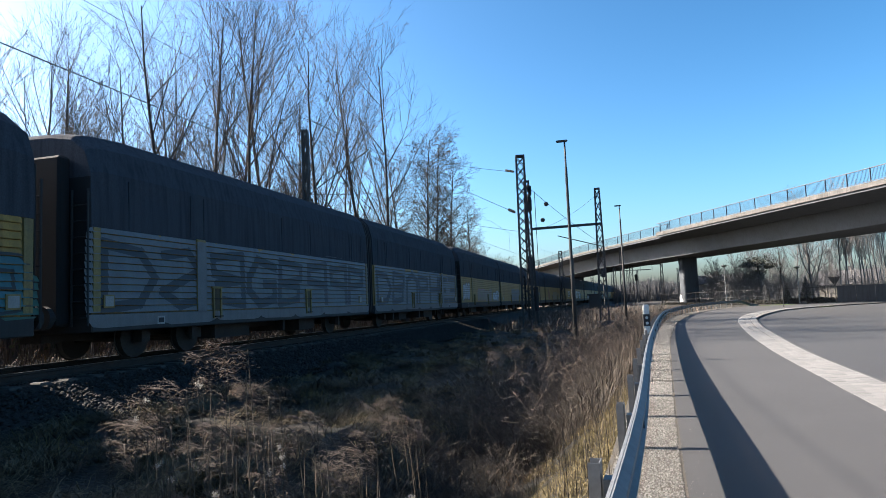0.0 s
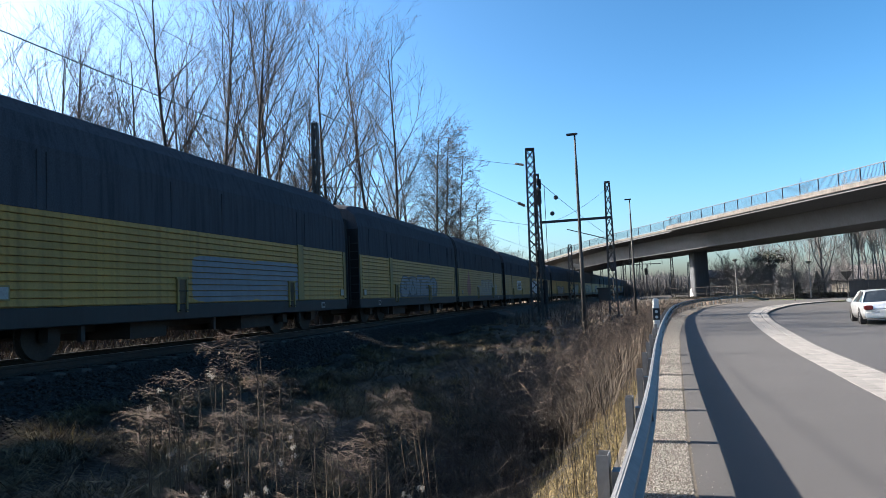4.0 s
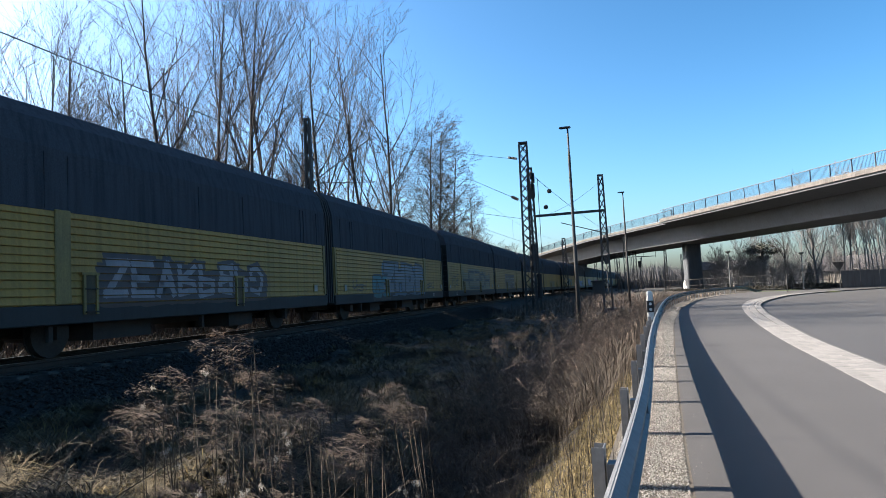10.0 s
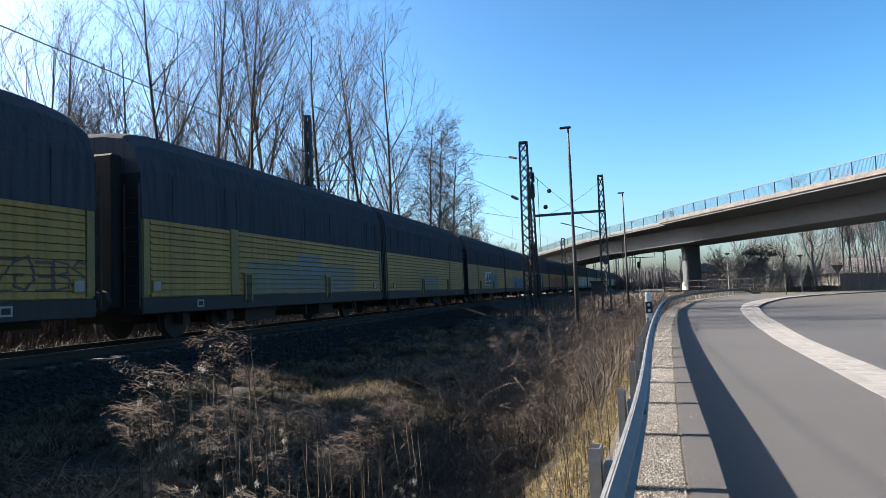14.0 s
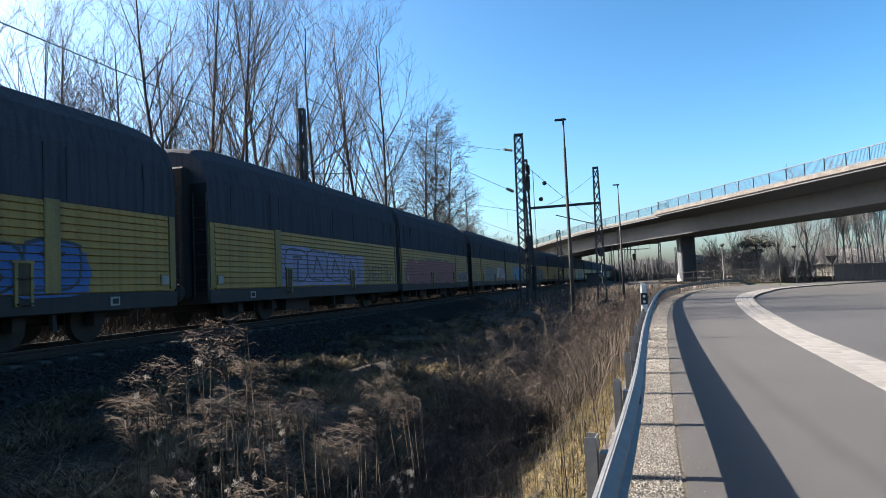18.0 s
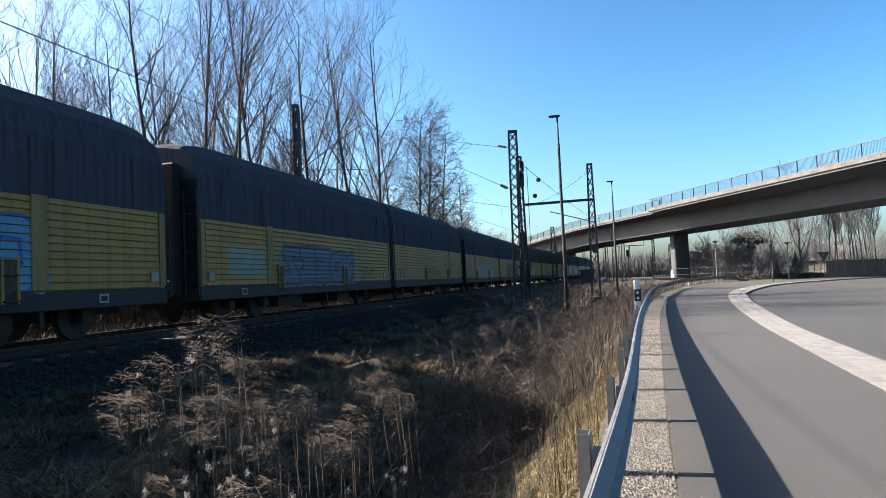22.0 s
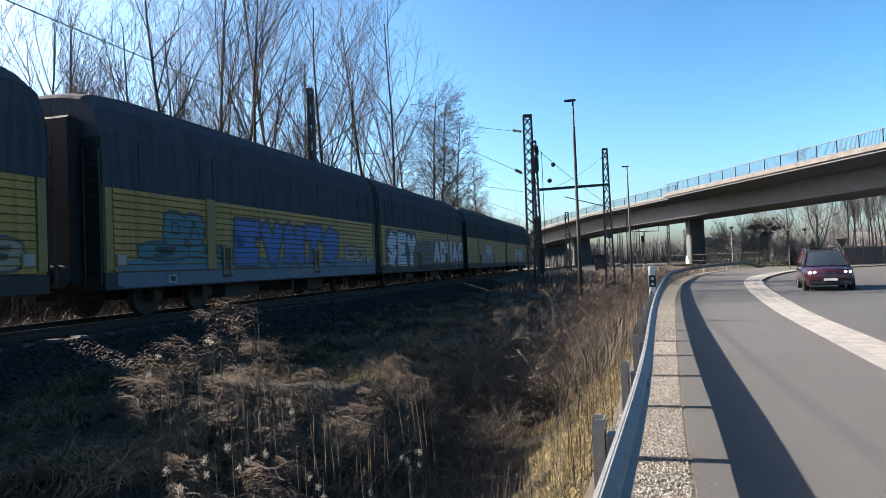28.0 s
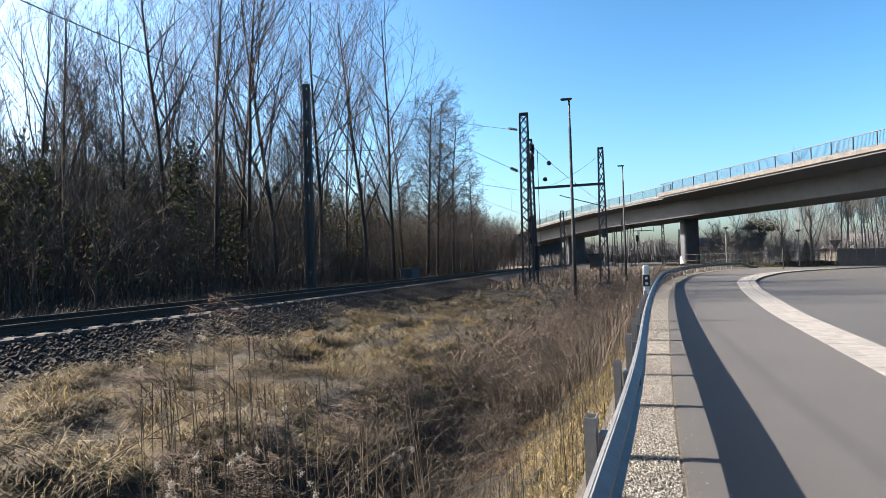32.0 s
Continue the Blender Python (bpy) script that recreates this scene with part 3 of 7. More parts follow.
        for u in (-0.5, 0.5):
            e.box((HW + 0.032, Y(y + w * u), (z0 + z1) / 2 - 0.10), (0.044, 0.055, z1 - z0 + 0.20))
        st = MB().box((HW + 0.05, Y(y), z0 - 0.16), (0.10, w, 0.03)).box((HW + 0.04, Y(y), z0 + 0.26), (0.05, w, 0.025))
        rec.append((q.data("step_recess", RECESS), e.data("recess_frame", YELLOW_DIRT), st.data("foot_rung", BOGIE)))
    d["step_recess"] = rec
    pl = []
    for y in (L0 + 0.42, L1 - 0.85):
        q = MB().box((HW + 0.024, Y(y), 1.20), (0.02, 0.27, 0.25))
        f = MB().box((HW + 0.036, Y(y), 1.20), (0.008, 0.21, 0.19))
        pl.append((q.data("plate", YELLOW_DIRT), f.data("plate_face", GREYPLATE)))
    d["plate"] = pl
    d["sill_sign"] = MB().box((HW + 0.028, Y(L0 + 1.9), 0.80), (0.016, 0.24, 0.17)).data("sill_sign", GREYPLATE)
    d["sign_face"] = MB().box((HW + 0.037, Y(L0 + 1.9), 0.80), (0.008, 0.16, 0.10)).data("sign_face", BLACK)
    lad = MB()
    for x in (HW + 0.02, HW - 0.34):
        lad.tube([(x, Y(L0 - 0.10), 0.75), (x, Y(L0 - 0.10), 3.3)], 0.022, 6)
    for i in range(8):
        lad.tube([(HW + 0.02, Y(L0 - 0.10), 0.9 + 0.3 * i), (HW - 0.34, Y(L0 - 0.10), 0.9 + 0.3 * i)], 0.015, 5)
    d["ladder"] = lad.data("ladder", SILL)
    d["bellows"] = []
    for i in range(5):
        y, k = Y(L1 + 0.03 + 0.07 * i), (0.985 if i % 2 else 0.955)
        ring = [(x * k, z if z > 2.7 else 0.7) for x, _, z in roof_section(0, 4.60, 3.66)]
        fold = MB().loft([[(x, y + e, z) for x, z in ring] for e in (-0.025, 0.025)], cap=True)
        d["bellows"].append(fold.data("bellows_fold", BLACK))
    d["buffer"] = []
    for x in (-0.87, 0.87):
        buf = MB()
        buf.tube([(x, Y(L0), 0.92), (x, Y(L0 - 0.45), 0.92)], 0.09, 10).tube([(x, Y(L0 - 0.45), 0.92), (x, Y(L0 - 0.56), 0.92)], 0.22, 14)
        d["buffer"].append(buf.data("buffer", BLACK))
    return d


ROWS = [(0.64, 0.955)] + [(0.975 + 0.138 * i + 0.011, 0.975 + 0.138 * i + 0.133) for i in range(12)] + [(2.66, 3.5)]


def clip(poly, z, above):
    """The part of a polygon of (y, z) above or below z."""
    out = []
    for i, p in enumerate(poly):
        q = poly[i - 1]
        ip, iq = (p[1] >= z) == above, (q[1] >= z) == above
        if ip != iq:
            u = (z - q[1]) / (p[1] - q[1])
            out.append((q[0] + u * (p[0] - q[0]), z))
        if ip:
            out.append(p)
    return out


def spray(mb, poly, layer):
    """Lays a painted polygon of (y, z) on the sill, slats and upper wall, row by row, following the slope of each slat."""
    for i, (lo, hi) in enumerate(ROWS):
        c = clip(clip(poly, lo, True), hi, False) if poly else []
        if len(c) < 3:
            continue
        if i == 0:
            pts = [(HW + 0.0225 + layer * 0.0012, y, z) for y, z in c]
        elif i == 13:
            pts = [(HW + 0.003 + layer * 0.0012, y, z) for y, z in c]
        else:
            pts = [(HW + 0.0185 - 0.26 * (z - lo) + layer * 0.0012, y, z) for y, z in c]
        mb.poly(pts)


def blob(y0, z0, y1, z1, rng, wob=0.05, lean=0.0, e=0.45):
    """A rounded uneven outline."""
    n = 18
    cy, cz, ry, rz = (y0 + y1) / 2, (z0 + z1) / 2, (y1 - y0) / 2, (z1 - z0) / 2
    pts = []
    for i in range(n):
        a = 2 * math.pi * i / n
        k = 1 + rng.uniform(-wob, wob)
        c, s_ = math.cos(a), math.sin(a)
        z = cz + rz * k * math.copysign(abs(s_) ** e, s_)
        pts.append((cy + ry * k * math.copysign(abs(c) ** e, c) + lean * (z - cz), z))
    return pts


def stroke(mb, pts, w, layer):
    """A painted line through (y, z) points."""
    for (ya, za), (yb, zb) in zip(pts[:-1], pts[1:]):
        d = math.hypot(yb - ya, zb - za) or 1
        ny, nz = -(zb - za) / d * w / 2, (yb - ya) / d * w / 2
        ey, ez = (yb - ya) / d * w * 0.4, (zb - za) / d * w * 0.4
        spray(mb, [(ya - ey + ny, za - ez + nz), (yb + ey + ny, zb + ez + nz), (yb + ey - ny, zb + ez - nz), (ya - ey - ny, za - ez - nz)], layer)


def graffiti(wagon, seed, a, b, z0, z1, fill, line, count, backing=None, hollow=False):
    """A row of swelling block shapes with outline and inner strokes."""
    rng = random.Random(seed)
    if backing:
        m = MB()
        for i in range(5):
            u0, u1 = a + (b - a) * (i / 5 - 0.03), a + (b - a) * ((i + 1) / 5 + 0.03)
            spray(m, blob(u0, z0 - 0.08, u1, z1 - rng.uniform(0.05, 0.45), rng, 0.08), 0.2 + 0.1 * i)
        part("painted_patch", m, backing, wagon, "sprayed background patch")
    text = count if isinstance(count, str) else ""
    count = len(text) or count
    w = (b - a) / count
    om, fm, im = MB(), MB(), MB()
    lean = 0.12 if text else rng.uniform(-0.1, 0.22)
    for i in range(count):
        lo, hi = z0 + rng.uniform(0, 0.08), z1 - rng.uniform(0, 0.16)
        ya, yb = a + w * (i + 0.02), a + w * (i + rng.uniform(0.94, 1.06))
        e = rng.uniform(0.4, 0.75)
        if not hollow:
            sd = rng.random()
            spray(om, blob(ya - 0.06, lo - 0.05, yb + 0.06, hi + 0.06, random.Random(sd), 0.05, lean, e), 1 + 0.25 * (i % 2))
            spray(fm, blob(ya, lo, yb, hi, random.Random(sd), 0.05, lean, e), 1.6 + 0.25 * (i % 2))
        else:
            o = blob(ya, lo, yb, hi, rng, 0.10, lean, e)
            stroke(om, o + o[:1], 0.05, 1)
        k = rng.randrange(4)
        cy, cz, h = (ya + yb) / 2, (lo + hi) / 2, hi - lo
        t = min(0.09, w * 0.1)
        if text:
            for run_ in LETTER[text[i]]:
                q = [tuple(float(v) for v in pt.split(",")) for pt in run_.split()]
                stroke(im, [(cy + w * 0.56 * (u - 0.5) + lean * h * (v - 0.5), cz + h * 0.66 * (v - 0.5)) for u, v in q], t, 2.4)
        elif k == 0:
            stroke(im, [(cy - w * .22, cz - h * .25), (cy - w * .05, cz + h * .28), (cy + w * .22, cz - h * .2)], t, 2.4)
        elif k == 1:
            stroke(im, [(cy + w * .2, cz + h * .22), (cy - w * .18, cz + h * .15), (cy + w * .15, cz - h * .05), (cy - w * .2, cz - h * .28)], t, 2.4)
        elif k == 2:
            stroke(im, [(cy, cz - h * .5), (cy + w * .03, cz + h * .1)], t * 1.3, 2.4)
            stroke(im, [(cy - w * .18, cz + h * .25), (cy + w * .2, cz + h * .25)], t * .8, 2.4)
        else:
            stroke(im, [(cy - w * .15, cz - h * .1), (cy - w * .12, cz + h * .22), (cy + w * .15, cz + h * .2), (cy + w * .18, cz - h * .12), (cy - w * .15, cz - h * .1)], t * .8, 2.4)
    part("graffiti_outline", om, line, wagon, "sprayed outline")
    if fm.f:
        part("graffiti_fill", fm, fill, wagon, "sprayed block shapes")
    part("graffiti_stroke", im, line, wagon, "sprayed strokes")


LETTER = {
    "A": ["0,0 .5,1 1,0", ".2,.36 .8,.36"], "B": ["0,0 0,1 .8,.9 .8,.6 .1,.52 .9,.4 .9,.1 0,0"], "C": ["1,.85 .3,1 0,.6 0,.35 .3,0 1,.1"], "D": ["0,0 0,1 .7,.9 1,.5 .7,.08 0,0"],
    "E": ["1,1 0,1 0,0 1,0", "0,.5 .75,.5"], "G": ["1,.85 .3,1 0,.6 0,.3 .4,0 1,.1 1,.45 .6,.45"], "H": ["0,0 0,1", "1,0 1,1", "0,.5 1,.5"], "I": [".5,0 .5,1"], "L": ["0,1 0,0 1,0"],
    "M": ["0,0 .1,1 .5,.35 .9,1 1,0"], "N": ["0,0 0,1 1,0 1,1"], "O": [".5,0 0,.3 0,.7 .5,1 1,.7 1,.3 .5,0"], "P": ["0,0 0,1 .9,.9 .9,.55 0,.45"], "R": ["0,0 0,1 .9,.88 .9,.6 0,.48 1,0"],
    "S": ["1,.88 .4,1 0,.75 .9,.35 .6,0 0,.1"], "T": ["0,1 1,1", ".5,1 .5,0"], "U": ["0,1 0,.2 .5,0 1,.2 1,1"], "V": ["0,1 .5,0 1,1"], "Y": ["0,1 .5,.5 1,1", ".5,.5 .5,0"],
    "Z": ["0,1 1,1 0,0 1,0"], "!": [".5,.35 .5,1", ".5,0 .5,.12"]}


def word(wagon, seed, text, a, b, z0, z1, fill, line, thick, backing=None):
    """Sprayed block letters: broad strokes over broader dark ones."""
    rng = random.Random(seed)
    if backing:
        m = MB()
        for i in range(6):
            spray(m, blob(a + (b - a) * (i / 6 - 0.03), z0 - 0.12, a + (b - a) * ((i + 1) / 6 + 0.03), z1 + rng.uniform(-0.3, 0.12), rng, 0.08), 0.2 + 0.1 * i)
        part("painted_patch", m, backing, wagon, "sprayed background patch")
    om, fm = MB(), MB()
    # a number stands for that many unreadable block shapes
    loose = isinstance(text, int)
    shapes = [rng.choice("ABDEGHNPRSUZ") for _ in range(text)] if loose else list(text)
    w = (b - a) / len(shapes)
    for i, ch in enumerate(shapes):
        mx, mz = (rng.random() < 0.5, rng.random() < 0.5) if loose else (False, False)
        t = thick * min(w, (z1 - z0)) * rng.uniform(0.9, 1.1)
        ya, yb = a + w * i + t * 0.65, a + w * (i + 1) - t * 0.65
        lo, hi = z0 + t * 0.5 + rng.uniform(0, 0.08), z1 - t * 0.5 - rng.uniform(0, 0.1)
        lean = rng.uniform(-0.05, 0.12)
        for j, run_ in enumerate(LETTER[ch]):
            q = [tuple(float(v) for v in pt.split(",")) for pt in run_.split()]
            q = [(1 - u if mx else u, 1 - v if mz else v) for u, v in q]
            pts = [(ya + (yb - ya) * (u + lean * (v - 0.5)) + rng.uniform(-0.02, 0.02), lo + (hi - lo) * v) for u, v in q]
            for n_ in range(len(pts) - 1):
                stroke(om, pts[n_:n_ + 2], t + 0.20, 1 + 0.08 * (n_ + j))
                stroke(fm, pts[n_:n_ + 2], t, 2 + 0.08 * (n_ + j))
    part("graffiti_outline", om, line, wagon, "sprayed letter outlines")
    part("graffiti_letters", fm, fill, wagon, "sprayed block letters")


def scrawl(wagon, seed, a, b, z0, z1, ink, n=0):
    """Thin sprayed unreadable shapes, drawn in one go."""
    rng = random.Random(seed)
    m = MB()
    n = n or max(3, round((b - a) / 0.36))
    w = (b - a) / n
    for i in range(n):
        lo, hi = z0 + rng.uniform(0, 0.12), z1 - rng.uniform(0, 0.2)
        mx, mz, lean = rng.random() < 0.5, rng.random() < 0.5, rng.uniform(0.0, 0.35)
        for run_ in LETTER[rng.choice("BDEGHNPRSUZ")]:
            q = [tuple(float(v) for v in pt.split(",")) for pt in run_.split()]
            pts = []
            for u, v in q:
                u, v = (1 - u if mx else u), (1 - v if mz else v)
                pts.append((a + w * (i + 0.08 + 0.9 * u) + lean * (v - 0.5) * (hi - lo) * 0.6 + rng.uniform(-0.03, 0.03), lo + (hi - lo) * v))
            stroke(m, pts, rng.uniform(0.035, 0.06), 1.0)
    part("scrawl", m, ink, wagon, "thin sprayed scribble")


WHITE, INK, GREY = paint("spray_white", (0.80, 0.80, 0.82)), paint("spray_black", (0.03, 0.03, 0.035)), paint("spray_grey", (0.24, 0.24, 0.26))
CHROMEP = paint("spray_silver", (0.24, 0.245, 0.255))
TEAL, BLUE, SKYB = paint("spray_teal", (0.075, 0.22, 0.25)), paint("spray_blue", (0.06, 0.16, 0.48)), paint("spray_light_blue", (0.18, 0.42, 0.62))
PINK, REDP, LILAC = paint("spray_pink", (0.52, 0.26, 0.30)), paint("spray_red", (0.42, 0.07, 0.06)), paint("spray_lilac", (0.38, 0.33, 0.52))
GREENP, TAN, MAROON = paint("spray_green", (0.05, 0.16, 0.12)), paint("spray_tan", (0.42, 0.33, 0.20)), paint("spray_brown", (0.10, 0.06, 0.05))

SHADEP, TEALWASH, BLUEGREY = paint("spray_dark_grey", (0.055, 0.055, 0.065)), paint("spray_faint_teal", (0.36, 0.40, 0.26)), paint("spray_blue_grey", (0.12, 0.19, 0.27))
PALELILAC, PINKGREY = paint("spray_pale_lilac", (0.44, 0.39, 0.36)), paint("spray_pink_grey", (0.42, 0.36, 0.37))
TANGREY = paint("spray_dull_tan", (0.29, 0.235, 0.115))
wagons = []


def build_wagon(k):
    flip = k % 2 != 0
    d = wagon_meshes(flip)
    w = thing("car_carrier_wagon", "", "railway wagon", group="wagons of the goods train")
    part("upper_body", d["upper_body"], None, w, "dark blue curved roof and upper wall")
    for y in d["rib_at"]:
        part("rib", d["rib"], None, w, at=(0, y, 0))
    part("lower_body", d["lower_body"], None, w)
    part("side_panel", d["far_slats"], None, w)
    for i in range(12):
        part("slat", d["slat"], None, w, at=(0, 0, 0.975 + 0.138 * i))
    for e in d["end_post"]:
        part("end_post", e, None, w)
    part("mid_post", d["mid_post"], None, w)
    part("end_wall", d["end_wall"], None, w, "black end wall, shade of the gap in its colour")
    part("gangway", d["gangway"], None, w, "added black block narrowing the light through the gap")
    part("sill", d["sill"], None, w, "grimy grey-blue sill")
    part("underframe", d["underframe"], None, w)
    for a in d["axles"]:
        part("wheelset", d["wheelset"], None, w, at=(0, a, 0.45))
    for r, e, st in d["step_recess"]:
        r = part("step_recess", r, None, w)
        part("recess_frame", e, None, r, "soiled yellow frame")
        part("foot_rung", st, None, r)
    for p, f in d["plate"]:
        part("plate_face", f, None, part("plate", p, None, w, "framed notice plate"), "grey-white face")
    sg = part("sill_sign", d["sill_sign"], None, w, "small white and black sign")
    part("sign_face", d["sign_face"], None, sg)
    part("ladder", d["ladder"], None, w)
    for f in d["bellows"]:
        part("bellows_fold", f, None, w, "black rubber bellows fold")
    for q in d["buffer"]:
        part("buffer", q, None, w)
    wagons.append((w, k))
    return w


YB = "yellow and dark blue wagon with "
# label; pieces: kind, from and to in metres along the half, lower and upper height, colours
LOOKS = {
    -1: (YB + "green and turquoise graffiti", [("g", 11.0, 14.4, 1.0, 2.1, TEAL, INK, 3, GREENP)]),
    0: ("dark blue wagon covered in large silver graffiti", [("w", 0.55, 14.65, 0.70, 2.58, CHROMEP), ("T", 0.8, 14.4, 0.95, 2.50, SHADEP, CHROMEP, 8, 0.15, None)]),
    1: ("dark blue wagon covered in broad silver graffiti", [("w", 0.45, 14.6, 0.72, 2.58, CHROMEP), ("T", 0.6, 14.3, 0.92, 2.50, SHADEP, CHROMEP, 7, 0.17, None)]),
    2: (YB + "white and pink graffiti", [("g", 1.2, 3.2, 1.15, 2.25, WHITE, MAROON, 3, None), ("g", 5.7, 11.2, 1.05, 1.95, TAN, PINK, 4, None), ("g", 11.5, 14.2, 1.0, 1.8, WHITE, GREY, 2, None)]),
    3: (YB + "a pale washed panel", [("w", 6.0, 11.1, 1.0, 2.1, GREY)]),
    4: (YB + "black and white graffiti", [("g", 5.2, 10.7, 1.0, 2.0, GREY, INK, 5, INK)]),
    5: (YB + "a red drop and white graffiti", [("d", 2.5, 3.5, 0.98, 2.52, REDP), ("g", 5.3, 12.0, 1.0, 1.7, TAN, GREY, 6, None), ("g", 6.6, 10.4, 1.3, 2.1, TAN, INK, 4, None)]),
    6: (YB + "a white square panel", [("l", 6.7, 9.0, 1.35, 2.2, WHITE)]),
    7: (YB + "big white block letters", [("T", 0.5, 4.4, 1.02, 2.38, WHITE, INK, 3, 0.34, None), ("b", 4.95, 7.9, 1.03, 2.22, WHITE, INK), ("g", 8.2, 10.0, 1.05, 1.95, TEAL, INK, 4, INK), ("s", 11.9, 14.0, 1.15, 1.65, INK)]),
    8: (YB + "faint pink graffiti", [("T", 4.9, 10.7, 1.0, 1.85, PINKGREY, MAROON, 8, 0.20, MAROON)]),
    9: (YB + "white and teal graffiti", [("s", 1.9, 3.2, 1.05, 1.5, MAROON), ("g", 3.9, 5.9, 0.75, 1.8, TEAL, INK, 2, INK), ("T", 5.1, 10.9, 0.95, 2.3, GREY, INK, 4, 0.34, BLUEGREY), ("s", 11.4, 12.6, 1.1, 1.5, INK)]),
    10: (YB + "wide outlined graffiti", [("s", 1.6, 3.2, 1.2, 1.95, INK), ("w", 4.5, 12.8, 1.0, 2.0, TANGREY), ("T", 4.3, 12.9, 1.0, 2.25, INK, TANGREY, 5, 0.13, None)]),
    11: (YB + "a dark brown graffiti block", [("t", 4.8, 9.7, 1.0, 2.2, MAROON, TAN), ("s", 11.9, 14.2, 1.1, 1.8, MAROON)]),
    12: (YB + "smeared white graffiti", [("w", 4.6, 11.8, 1.0, 1.9, TANGREY), ("s", 6.0, 11.0, 1.0, 1.8, GREY), ("g", 7.4, 9.0, 1.5, 2.25, GREY, TANGREY, 3, None)]),
    13: (YB + "a faded grey patch", [("g", 5.0, 8.5, 1.0, 1.7, TANGREY, GREY, 3, None)]),
    14: (YB + "white panel and turquoise graffiti", [("l", 6.2, 8.5, 1.2, 2.2, WHITE), ("g", 8.3, 11.4, 1.0, 2.05, TEAL, INK, 2, None)]),
    15: (YB + "dark blue graffiti", [("s", 2.6, 3.6, 1.2, 2.0, MAROON), ("g", 4.1, 11.7, 1.0, 1.95, BLUE, INK, 6, BLUE), ("s", 4.4, 11.4, 1.1, 1.9, SKYB)]),
    16: (YB + "a lilac graffiti block", [("w", 3.9, 10.6, 1.0, 2.12, LILAC), ("h", 4.4, 10.2, 1.1, 2.15, LILAC, SHADEP, 4, None), ("s", 10.9, 14.2, 1.0, 1.8, MAROON)]),
    17: (YB + "large red graffiti", [("g", 1.1, 11.0, 1.0, 2.2, REDP, MAROON, 6, REDP), ("s", 2.4, 10.0, 1.05, 1.8, PINK), ("g", 11.0, 14.4, 1.0, 1.6, MAROON, PINK, 3, None)]),
    18: (YB + "grey and pink graffiti", [("s", 1.0, 3.4, 1.1, 1.6, MAROON), ("g", 5.7, 9.3, 1.0, 2.1, GREY, INK, 2, None), ("T", 10.4, 14.5, 1.1, 2.1, WHITE, REDP, "ANTICA!", 0.40, REDP)]),
    19: (YB + "blue and lilac graffiti", [("g", 4.3, 11.1, 1.0, 2.25, SKYB, BLUE, 5, LILAC), ("s", 0.9, 2.2, 1.1, 1.9, TEAL)]),
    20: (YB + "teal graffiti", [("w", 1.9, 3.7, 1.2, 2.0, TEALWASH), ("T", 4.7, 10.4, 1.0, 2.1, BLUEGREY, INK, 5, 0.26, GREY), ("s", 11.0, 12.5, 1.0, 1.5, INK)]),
    21: (YB + "brown outlined scribbles", [("h", 5.2, 7.6, 1.05, 1.75, TAN, MAROON, 3, None), ("s", 7.6, 9.2, 1.05, 1.5, MAROON), ("s", 0.8, 2.0, 1.0, 1.6, MAROON)]),
    22: (YB + "pale lilac graffiti", [("g", 4.5, 11.3, 1.0, 2.1, PALELILAC, TAN, 7, PALELILAC)]),
    23: (YB + "a dark green graffiti block", [("g", 4.4, 11.1, 1.0, 2.3, GREENP, INK, 5, GREENP), ("s", 3.4, 4.4, 1.2, 2.0, INK)]),
    24: (YB + "small white graffiti", [("g", 5.5, 9.0, 1.0, 1.8, WHITE, GREY, 3, None)]),
    25: (YB + "pale outlined graffiti", [("h", 5.4, 9.4, 1.1, 2.3, TAN, WHITE, 4, None), ("g", 9.5, 14.0, 1.0, 1.6, TAN, MAROON, 4, None)]),
    26: (YB + "blue graffiti along the sill", [("w", 1.0, 14.5, 0.66, 1.22, BLUEGREY), ("g", 1.5, 4.7, 1.2, 1.6, TEAL, INK, 2, TEAL), ("g", 2.3, 3.7, 1.5, 2.3, TEAL, INK, 2, None), ("T", 4.9, 11.3, 1.05, 2.25, BLUE, INK, "EVNTS", 0.34, None), ("g", 11.8, 13.6, 1.1, 1.8, TAN, MAROON, 2, None)]),
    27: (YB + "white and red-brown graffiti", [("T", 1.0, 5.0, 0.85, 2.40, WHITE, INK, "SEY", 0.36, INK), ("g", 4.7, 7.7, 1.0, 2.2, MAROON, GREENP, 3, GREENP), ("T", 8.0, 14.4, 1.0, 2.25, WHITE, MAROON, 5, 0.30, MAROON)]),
    28: (YB + "white and pink graffiti spikes", [("g", 4.4, 10.9, 1.0, 1.8, PINKGREY, GREY, 5, TAN), ("g", 6.6, 8.4, 1.4, 2.25, WHITE, GREY, 2, None)]),
    29: (YB + "white block graffiti", [("g", 4.35, 8.75, 0.98, 2.18, WHITE, INK, "CLIESI", None), ("g", 8.75, 9.2, 1.35, 1.9, MAROON, INK, 1, None)]),
}


